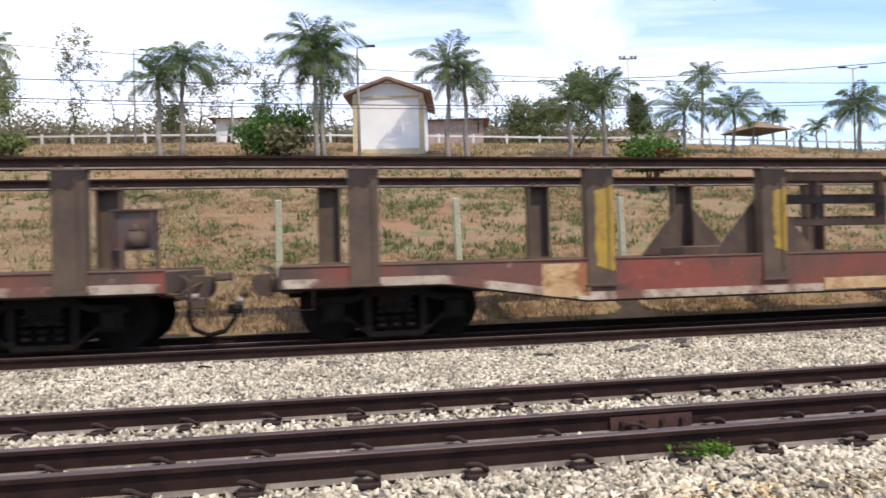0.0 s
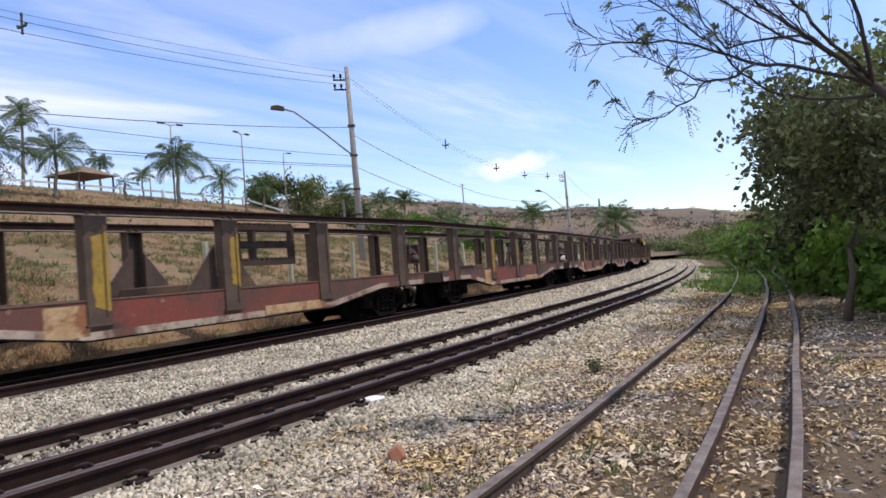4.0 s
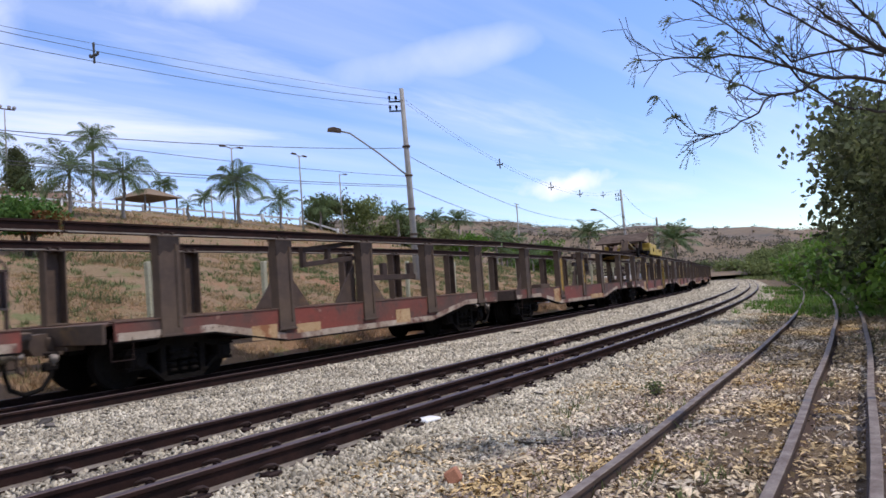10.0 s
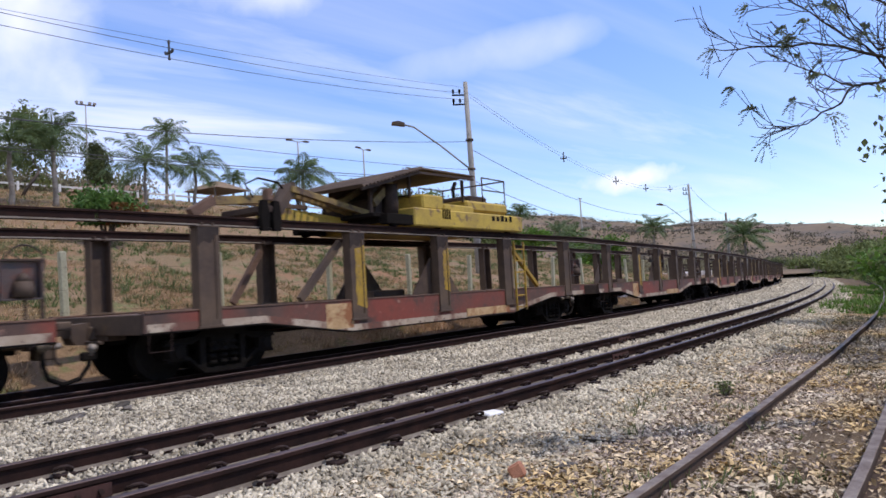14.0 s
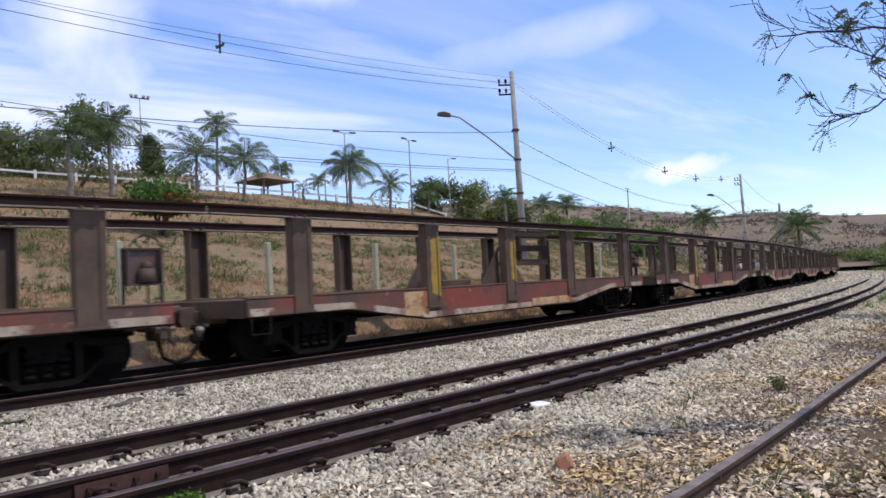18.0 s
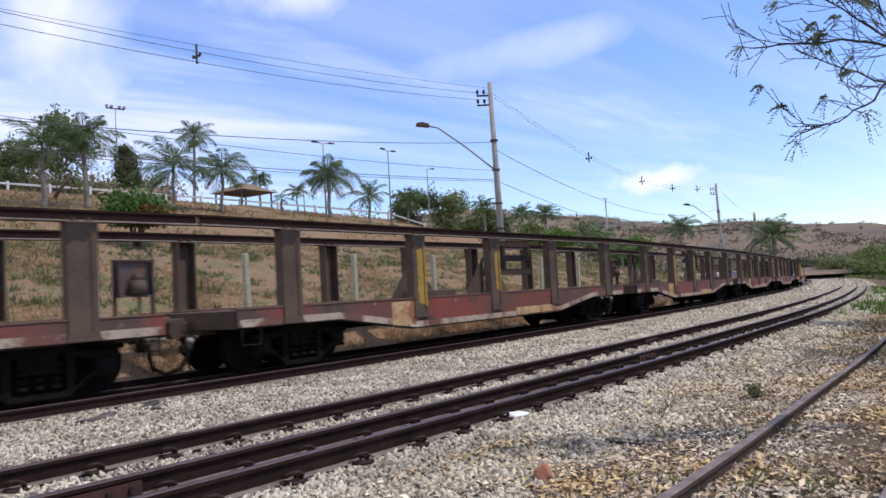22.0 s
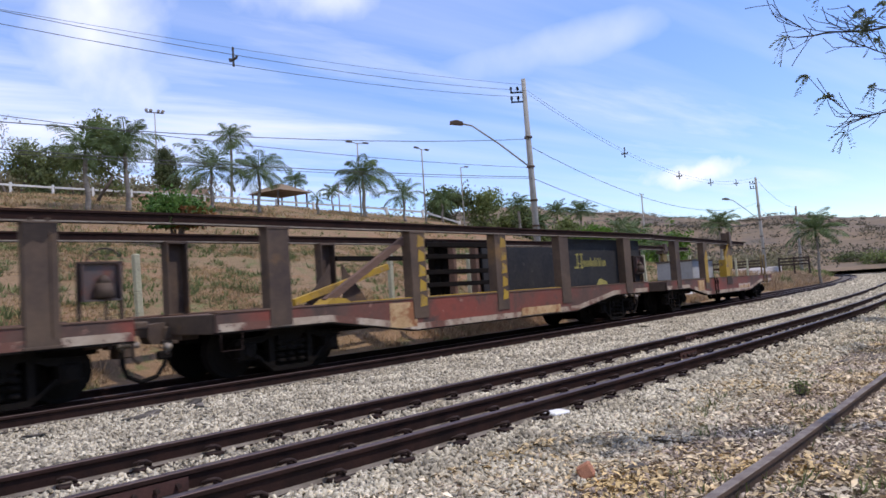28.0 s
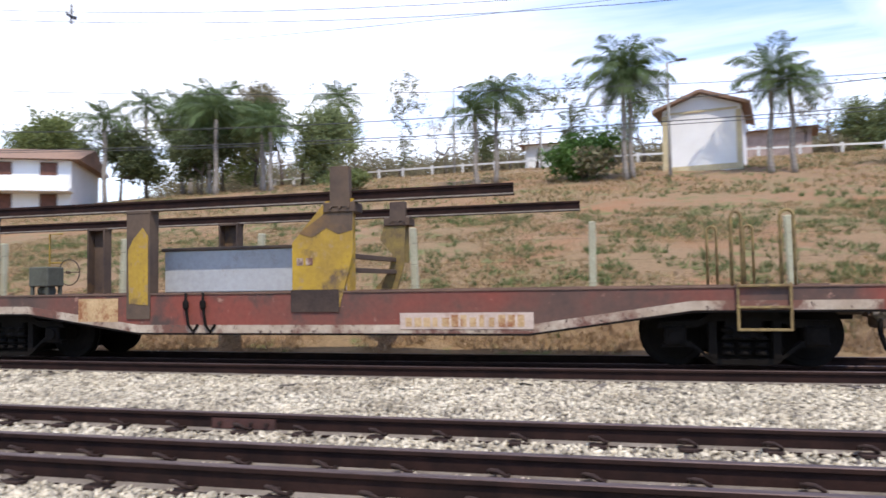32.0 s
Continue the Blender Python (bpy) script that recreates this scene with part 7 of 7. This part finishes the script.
wire("telephone_cable", LINE_A, LINE_C, (5.68, -5.0, 5.0), 1.0, 0.0, 0.012, TEL)
wire("power_cable", LINE_C, Vector((85.2, 43.0, 0)), (9.2, -3.0, 2.2), 1.0, 0.0, 0.014)
wire("power_cable", LINE_C, Vector((85.2, 43.0, 0)), (6.8, -3.0, 2.6), 1.0, 0.0, 0.014)


def spacer(x, y, z):
    bm = bmesh.new()
    box(bm, -0.02, 0.02, -0.03, 0.03, -0.26, 0.26, 0.008)
    box(bm, -0.03, 0.03, -0.18, 0.18, -0.12, -0.06, 0.008)
    for yy, zz in ((-0.17, -0.05), (0.17, -0.05), (0, -0.26), (0, 0.2)):
        bmesh.ops.create_icosphere(bm, subdivisions=1, radius=0.045, matrix=Matrix.Translation((0, yy, zz)))
    return tagged(part("cable_spacer", bm, M_WIRE, at=pose(x, y, z, 0, 0, 10)), "dark insulating spacer hung on the cables", "cable spacer", "cable spacers")


for u in (0.35, 0.558, 1.0):
    p = LINE_A.lerp(LINE_B, u)
    spacer(p.x, p.y, TOP[0] + TOP[1] * u + TOP[2] * u * u)
for u in (0.251, 0.467, 0.636, 0.812):
    p = LINE_A.lerp(LINE_C, u)
    spacer(p.x, p.y, 9.3 - 6.83 * u + 7.06 * u * u)


# ---------------------------------------------------------------- distance
def hills():
    az = np.radians(np.arange(-118, -24, 0.8))
    el_az = [-118, -100, -80, -73, -70, -67, -63, -59, -54.4, -50, -45, -40, -30, -24]
    el = [2.0, 1.8, 2.0, 2.3, 2.85, 3.1, 3.5, 3.75, 4.1, 5.0, 5.7, 6.0, 5.2, 4.0]
    rr = [150, 190, 230, 275, 320, 370, 420, 470, 520, 700]
    up = [0.0, 0.10, 0.24, 0.40, 0.56, 0.72, 0.86, 0.96, 1.0, 0.3]
    verts, faces = [], []
    for i, a in enumerate(az):
        top = 520 * math.tan(radians(np.interp(math.degrees(a), el_az, el)))
        for r, u in zip(rr, up):
            p = Vector((-math.sin(a) * r, math.cos(a) * r, 0))
            verts.append((p.x, p.y, 0.3 + top * u + (noise.noise(p * 0.018) * 5 + noise.noise(p * 0.06) * 1.6) * min(1, u * 2.0) * (1 - 0.55 * (u > 0.9))))
    n = len(rr)
    for i in range(len(az) - 1):
        for j in range(n - 1):
            faces.append((i * n + j, i * n + j + 1, (i + 1) * n + j + 1, (i + 1) * n + j))
    hill = tagged(new("hill", quick_mesh("hill", verts, faces, M_HILL, True)), "distant dry brown hills with scattered trees", "hill", kind="structure")
    # scattered far trees, joined
    rng = np.random.default_rng(77)
    cs = []
    for _ in range(520):
        a = radians(rng.uniform(-90, -36))
        u = rng.choice([0.98, 0.99, rng.uniform(0.25, 0.95)], p=[0.09, 0.09, 0.82])
        r = float(np.interp(u, up[:9], rr[:9]))
        top = 520 * math.tan(radians(np.interp(math.degrees(a), el_az, el)))
        p = Vector((-math.sin(a) * r, math.cos(a) * r, 0))
        z = 0.3 + top * u + (noise.noise(p * 0.018) * 5 + noise.noise(p * 0.06) * 1.6) * min(1, u * 2.0) * (1 - 0.55 * (u > 0.9))
        k = rng.uniform(0.3, 0.8) if rng.uniform() < 0.92 else rng.uniform(1.0, 1.8)
        m = int(60 * k)
        cs.append(np.array([p.x, p.y, z + k * 1.1]) + rng.normal(size=(m, 3)) * np.array([k, k, k * 0.6]))
    for _ in range(2800):
        a = radians(rng.uniform(-90, -36))
        u = rng.uniform(0.03, 0.97)
        r = float(np.interp(u, up[:9], rr[:9]))
        p = Vector((-math.sin(a) * r, math.cos(a) * r, 0))
        if noise.noise(p * 0.02 + Vector((5, 2, 0))) + 0.4 * noise.noise(p * 0.07) < 0.08 - 0.35 * (1 - u):
            continue
        top = 520 * math.tan(radians(np.interp(math.degrees(a), el_az, el)))
        z = 0.3 + top * u + (noise.noise(p * 0.018) * 5 + noise.noise(p * 0.06) * 1.6) * min(1, u * 2.0) * (1 - 0.55 * (u > 0.9))
        k = rng.uniform(0.5, 1.6)
        cs.append(np.array([p.x, p.y, z + 0.3]) + rng.normal(size=(int(26 * k), 3)) * np.array([k * 2.6, k * 2.6, 0.22 * k]))
    tagged(new("hill_trees", leaf_mesh("hill_trees", np.concatenate(cs), 0.42, M_SCRUB, rng)), "far dark trees and grey scrub over the hills", "tree", kind="stuff")
    # valley scrub between the line and the hills
    cs = []
    for _ in range(170):
        s, o = rng.uniform(92, 185), rng.uniform(9, 75)
        x, y, h = on_line(s, o)
        k = rng.uniform(0.8, 2.0)
        cs.append(np.array([x, y, ground_at(x, y) + k * 0.7]) + rng.normal(size=(int(110 * k), 3)) * np.array([k, k, k * 0.6]))
    tagged(new("valley_scrub", leaf_mesh("valley_scrub", np.concatenate(cs), 0.38, M_LEAF_DRY, rng)), "grey-green scrub in the valley below the hills", "bush", kind="stuff")


hills()


def far_woods():
    """Low wooded skyline behind the terrace."""
    rng = np.random.default_rng(78)
    cs = []
    for k in range(190):
        x, y = -75 + 0.54 * k + rng.uniform(-1, 1), rng.uniform(76, 92)
        w, h = rng.uniform(1.4, 2.8), rng.uniform(1.4, 3.2) * (1.2 if x < -40 else 0.8)
        cs.append(np.array([x, y, ground_at(x, y) + h * 0.7]) + rng.normal(size=(int(330 * w), 3)) * np.array([w, w, h * 0.38]))
    tagged(new("far_woods", leaf_mesh("far_woods", np.concatenate(cs), 0.2, M_LEAF_DRY, rng)), "low brownish-green woods on the skyline behind the terrace", "tree", kind="stuff")


far_woods()

tufts("verge_scrub", 5000, bank_place(58, 170, 6.5, 20.0, 0.12, 0.42), (0.25, 0.8), M_LEAF, "low green scrub beside the far line", 43, wide=0.16)
tufts("verge_scrub", 5000, bank_place(45, 160, -16.0, -5.0, 0.12, 0.35), (0.25, 0.9), M_LEAF, "low green scrub beyond the siding", 44, wide=0.16)

# concrete road beyond the bank, with a kerbed island
M_ROAD = mat("pale_concrete_road", (0.50, 0.45, 0.41), (0.42, 0.37, 0.33), 0.4, 0.9, bump=0.2)


def road_z(s):
    return float(np.interp(s, [24, 34, 50, 80, 100], [0.98, 1.02, 1.2, 1.62, 1.95]))


def sheet(name, ss, lo, hi, top, thick, material):
    """A slab over the line from offset lo(s) to hi(s), its top at top(s)."""
    bm = bmesh.new()
    rows = []
    for s in ss:
        row = []
        for u in (0.0, 0.5, 1.0):
            x, y, h = on_line(s, lo(s) + (hi(s) - lo(s)) * u)
            row.append((bm.verts.new((x, y, top(s))), bm.verts.new((x, y, top(s) - thick))))
        rows.append(row)
    for a, b in zip(rows, rows[1:]):
        for k in range(2):
            bm.faces.new((a[k][0], b[k][0], b[k + 1][0], a[k + 1][0]))
        bm.faces.new((a[0][1], b[0][1], b[0][0], a[0][0]))
        bm.faces.new((a[2][0], b[2][0], b[2][1], a[2][1]))
    for r in (rows[0], rows[-1]):
        for k in range(2):
            bm.faces.new((r[k][0], r[k + 1][0], r[k + 1][1], r[k][1]))
    bmesh.ops.recalc_face_normals(bm, faces=bm.faces[:])
    return part(name, bm, material)


tagged(sheet("low_wall", np.arange(23, 56, 1.5), lambda s: 7.05, lambda s: 7.27, lambda s: 0.97 + 0.6 * line_z(s), 0.8, M_WALL),
       "low white-painted concrete wall at the foot of the fence", "low wall", kind="structure")
tagged(sheet("road", np.arange(50, 80, 2.5), lambda s: float(np.interp(s, [50, 60, 97], [10.5, 8.8, 9.5])), lambda s: float(np.interp(s, [50, 62, 97], [13, 22, 20])), road_z, 1.4, M_ROAD),
       "pale concrete road at the foot of the bank", "road", kind="structure")
tagged(sheet("traffic_island", np.arange(63, 77, 1.0), lambda s: 15.5 - 2.3 * math.sqrt(max(0.02, 1 - ((s - 70) / 7.2) ** 2)), lambda s: 15.5 + 2.3 * math.sqrt(max(0.02, 1 - ((s - 70) / 7.2) ** 2)), lambda s: road_z(s) + 0.16, 0.5, M_BANK),
       "dry grass island in the concrete road", "traffic island", kind="structure")
tufts("roadside_straw", 5200, bank_place(50, 95, 6.0, 9.4, 0.5, 0.35), (0.3, 0.75), M_DEAD, "tall dead brown grass between the track and the road", 27, wide=0.05)


def plank_fence(x, y, turn):
    root = tagged(empty("plank_fence", pose(x, y, road_z(70) - 0.1, 0, 0, turn)), "dark brown plank fence beside the road", "fence", "plank fences by the road")
    for k in range(3):
        bm = bmesh.new()
        box(bm, -1.25 + 1.25 * k - 0.07, -1.25 + 1.25 * k + 0.07, -0.07, 0.07, -0.6, 0.95, 0.01)
        part("post", bm, M_DARKSTEEL, root)
    for z in (0.25, 0.52, 0.8):
        bm = bmesh.new()
        box(bm, -1.3, 1.3, -0.1, -0.072, z - 0.07, z + 0.07)
        part("plank", bm, M_DARKSTEEL, root)


plank_fence(62.8, 36.6, -50)
plank_fence(65.2, 33.6, -50)

# ---------------------------------------------------------------- the siding's green side
tree(14.1, 2.8, 4.05, 3.1, 11500, 0.07, M_LEAF_MIX, 201, "dark leafy tree beside the siding", trunk=0.5, clump=0.13, depth=5, spread=0.6)
tree(16.8, 1.6, 5.0, 3.2, 13000, 0.10, M_LEAF, 202, "dense green tree beside the siding", trunk=0.25, clump=0.16)
tree(20.5, 2.6, 5.0, 3.0, 9000, 0.12, M_LEAF_DARK, 203, "dense dark tree beside the siding", trunk=0.25, clump=0.2)
tree(25.5, 3.0, 4.4, 2.8, 7000, 0.13, M_LEAF, 205, "green tree along the siding", trunk=0.25)
for n, (s, o, hh, rr, mt) in enumerate([(12.6, -7.3, 1.0, 0.9, M_LEAF_BRIGHT), (14.6, -7.0, 1.2, 1.0, M_LEAF_BRIGHT), (16, -6.9, 1.5, 1.2, M_LEAF_BRIGHT), (19, -6.6, 1.8, 1.3, M_LEAF_BRIGHT), (22.5, -6.8, 2.1, 1.5, M_LEAF), (26.5, -6.6, 2.2, 1.7, M_LEAF_BRIGHT), (31, -6.9, 2.6, 2.0, M_LEAF),
                                        (36, -6.6, 2.6, 2.0, M_LEAF_BRIGHT), (42, -6.4, 2.8, 2.4, M_LEAF_BRIGHT), (49, -6.6, 3.0, 2.6, M_LEAF), (57, -6.4, 3.0, 2.8, M_LEAF_BRIGHT), (66, -6.9, 2.6, 2.8, M_LEAF), (75, -7.0, 2.6, 2.8, M_LEAF_BRIGHT),
                                        (85, -7.2, 2.8, 3.0, M_LEAF), (96, -7.6, 3.0, 3.2, M_LEAF_BRIGHT), (110, -8.2, 3.2, 3.6, M_LEAF), (126, -9.0, 3.4, 4.0, M_LEAF), (146, -10.0, 3.6, 4.5, M_LEAF)]):
    x, y, h = on_line(s, o)
    bush(x, y, hh, rr, 2600, 0.11 + 0.0022 * s, mt, 220 + n, "leafy green bush along the edge of the siding")
for n, (s, o, hh, rr, mt) in enumerate([(104, -12.0, 4.6, 3.2, M_LEAF_DARK), (113, -11.0, 4.2, 3.0, M_LEAF), (122, -13.0, 5.2, 3.6, M_LEAF_DARK), (131, -11.5, 4.6, 3.4, M_LEAF), (141, -13.5, 5.4, 4.0, M_LEAF_DARK), (152, -12.0, 5.0, 4.0, M_LEAF), (163, -9.0, 3.4, 4.0, M_LEAF), (172, -8.0, 3.2, 4.0, M_LEAF_DARK), (182, -8.0, 3.2, 4.0, M_LEAF)]):
    x, y, h = on_line(s, o)
    tree(x, y, hh, rr, 4200, 0.26, mt, 260 + n, "leafy tree where the line bends away", trunk=0.22, clump=0.2)
tufts("siding_weeds", 2600, bank_place(20, 60, -6.2, -2.0, 0.35, 0.45), (0.10, 0.32), M_LEAF_BRIGHT, "green weeds growing over the far end of the siding", 41, wide=0.1)
tufts("siding_grass", 1500, bank_place(2, 22, -7.5, -2.6, 0.6, 0.68), (0.06, 0.16), M_TUFT, "sparse grass among the leaf litter", 42, wide=0.07)


# overhanging limb with a few feathery leaves
def overhang():
    rng = np.random.default_rng(95)
    root = tagged(empty("overhanging_tree", pose(9.3, -0.1, ground_at(9.3, -0.1) - 0.1)), "nearly bare tree with fine branches reaching over the siding", "tree")
    bm, tips, twigs = bmesh.new(), [], []

    def grow(p, d, ln, r, level):
        pts, n = [p], 4
        for k in range(n):
            d = (d + Vector(rng.normal(size=3)) * 0.10 + Vector((0, 0, 0.05))).normalized()
            p = p + d * ln / n
            pts.append(p)
            if level > 0:
                grow(p, (d + Vector(rng.normal(size=3)) * 0.45).normalized(), ln * rng.uniform(0.4, 0.65), r * 0.6, level - 1)
        tube(bm, pts, [max(0.0028, r * (1 - 0.15 * k)) for k in range(n + 1)], 5)
        if level == 0:
            tips.append((p, d))

    def limb(way, r, twig):
        """A main limb along a few way points, with forward twigs."""
        way = [Vector(w) for w in way]
        pts = []
        for a, b in zip(way, way[1:]):
            pts += [a.lerp(b, k / 3) + Vector(rng.normal(size=3)) * (0.012 if k else 0.0) for k in range(3)]
        pts.append(way[-1])
        n = len(pts)
        tube(bm, pts, [max(0.005, r * 0.62 * (1 - 0.8 * k / n)) for k in range(n)], 7)
        for k in range(2, n - 1):
            d = (pts[k + 1] - pts[k]).normalized()
            for _ in range(2 if k % 4 == 1 else 1):
                grow(pts[k], (d + Vector(rng.normal(size=3)) * 0.5 + Vector((-0.1, 0.05, 0.28))).normalized(), twig * rng.uniform(0.6, 1.1), max(0.0038, r * 0.24 * (1 - 0.7 * k / n)), 1)
        grow(pts[-1], (pts[-1] - pts[-2]).normalized(), twig * 0.3, 0.005, 1)

    tube(bm, [(0, 0, 0), (-0.1, 0.2, 1.2), (-0.3, 0.8, 2.3), (-0.6, 1.5, 3.0)], [0.16, 0.12, 0.07, 0.045], 9)
    limb([(-0.6, 1.5, 3.0), (-1.34, 2.03, 3.19), (-1.82, 2.29, 3.2), (-2.32, 2.46, 3.26), (-2.71, 2.61, 3.3), (-3.23, 2.84, 3.26), (-3.64, 3.03, 3.21)], 0.034, 0.42)
    limb([(-1.81, 2.26, 3.19), (-2.03, 2.38, 3.06), (-2.39, 2.54, 2.99), (-2.6, 2.66, 2.8), (-2.83, 2.78, 2.67), (-3.11, 2.94, 2.59)], 0.022, 0.34)
    limb([(-2.39, 2.54, 2.99), (-2.79, 2.71, 3.09), (-3.21, 2.85, 3.19)], 0.014, 0.3)
    limb([(-0.56, 1.5, 2.9), (-1.17, 2.0, 2.89), (-1.53, 2.2, 2.94), (-1.93, 2.36, 3.1), (-2.24, 2.48, 3.34), (-2.62, 2.57, 3.44), (-2.96, 2.72, 3.61), (-3.24, 2.78, 3.71)], 0.026, 0.42)
    limb([(-0.6, 1.5, 3.0), (-1.32, 1.78, 3.32), (-1.6, 1.94, 3.48), (-1.98, 2.06, 3.59), (-2.28, 2.21, 3.75)], 0.04, 0.5)
    limb([(-1.35, 1.87, 3.36), (-2.04, 2.06, 3.42), (-2.65, 2.4, 3.7), (-3.0, 2.55, 3.95)], 0.024, 0.45)
    limb([(-0.6, 1.5, 3.05), (-1.39, 1.84, 3.55), (-1.88, 1.93, 3.73), (-2.3, 2.1, 4.0)], 0.034, 0.55)
    limb([(-0.62, 1.5, 3.1), (-1.39, 1.94, 3.46), (-1.84, 2.17, 3.39), (-2.2, 2.4, 3.29), (-2.58, 2.45, 3.44), (-2.85, 2.43, 3.61)], 0.026, 0.42)
    limb([(-0.6, 1.5, 3.0), (-1.0, 1.5, 3.6), (-1.5, 1.6, 4.1), (-1.9, 1.7, 4.6)], 0.04, 0.6)
    part("limb", bm, M_TWIG, root)
    # feathery leaves on some of the tips
    verts, loops = [], []
    for p, d in tips:
        if rng.uniform() > (0.14 if p.x < -2.8 else 0.02):
            continue
        for _ in range(5):
            dd = (d + Vector(rng.normal(size=3)) * 0.6 + Vector((0, 0, -0.35))).normalized()
            ln = rng.uniform(0.008, 0.014)
            side = dd.cross(Vector((0, 0, 1))).normalized()
            for k in range(1, 11):
                q = p + dd * ln * k + Vector((0, 0, -0.0009 * k * k))
                for sg in (-1, 1):
                    i = len(verts)
                    tip = q + side * sg * rng.uniform(0.015, 0.03) + dd * 0.016 + Vector((0, 0, rng.uniform(-0.02, 0.01)))
                    verts += [tuple(q), tuple((q + tip) / 2 + dd * 0.014), tuple(tip), tuple((q + tip) / 2 - dd * 0.006)]
                    loops += [i, i + 1, i + 2, i + 3]
    part("foliage", raw_mesh("foliage", np.array(verts), loops, 4, M_FEATHER), None, root, "few dark feathery leaves")


overhang()


# ---------------------------------------------------------------- small things on the ground
def sleeper_stack():
    """Long old timbers lying across the ground beyond the last siding rail."""
    root = tagged(empty("sleeper_stack"), "row of old grey-brown timbers laid beside the siding", "sleepers")
    for k in range(13):
        bm = bmesh.new()
        box(bm, -0.10, 0.10, -0.62, 0.62, -0.10, 0.045, 0.012)
        s = 9.0 + k * 0.56
        x, y, h = on_line(s, -6.12 + random.uniform(-0.05, 0.05))
        part("old_sleeper", bm, M_SLEEPER, root, at=pose(x, y, ground_at(x, y) - 0.02, 0, 0, math.degrees(h) + random.uniform(-4, 4)))


sleeper_stack()
bm = bmesh.new()
box(bm, -0.1, 0.1, -0.05, 0.05, 0, 0.1, 0.012)
M_BRICK = mat("orange_brick", (0.42, 0.19, 0.11), (0.33, 0.15, 0.09), 9.0, 0.9, bump=0.5)
tagged(part("brick", bm, M_BRICK, at=pose(3.98, 3.88, ground_at(3.98, 3.88) + 0.03, 62, 10, 40)), "broken orange clay brick lying on the gravel", "brick")
bm = bmesh.new()
box(bm, -0.13, 0.13, -0.07, 0.07, 0, 0.035, 0.012)
tagged(part("white_stone", bm, M_WALL, at=pose(5.25, 5.32, ground_at(5.25, 5.32) + 0.02, 4, 3, 10)), "flat white slab lying on the gravel", "stone")
bush(1.62, 4.75, 0.13, 0.17, 800, 0.022, M_LEAF_BRIGHT, 301, "small bright green weed beside the rail", name="weed")
bush(*on_line(7.35, -3.25)[:2], 0.2, 0.15, 150, 0.022, M_TUFT, 302, "small thin grey-green weed in the gravel", name="weed")
bush(*on_line(4.6, -0.62)[:2], 0.14, 0.22, 260, 0.02, M_LEAF_DRY, 303, "dry brown weed between the rails", name="weed")


# ---------------------------------------------------------------- movement
def motions():
    times = [float(t) for t in range(33)]
    for ob, k, local in MOVING:
        walk(ob, [(t, wagon_pose(k, t) @ local) for t in times])
    # the wheels roll with the way run; all wheelsets share the two keyed turns
    fine = [i / 15 for i in range(481)]
    s0 = last_centre(0.0)
    lead = {}
    for ob in [o for o in scene.objects if o.name.startswith("wheelset")]:
        place = ob.matrix_basis.translation.copy()
        side = place.x > 0
        if side not in lead:
            walk(ob, [(t, Matrix.Translation(place) @ Matrix.Rotation((last_centre(t) - s0) / WHEEL_R, 4, "Y")) for t in fine])
            lead[side] = ob
        else:
            keys = ob.animation_data_create()
            ob.rotation_mode = "QUATERNION"
            keys.action = lead[side].animation_data.action
            keys.action_slot = lead[side].animation_data.action_slot


motions()
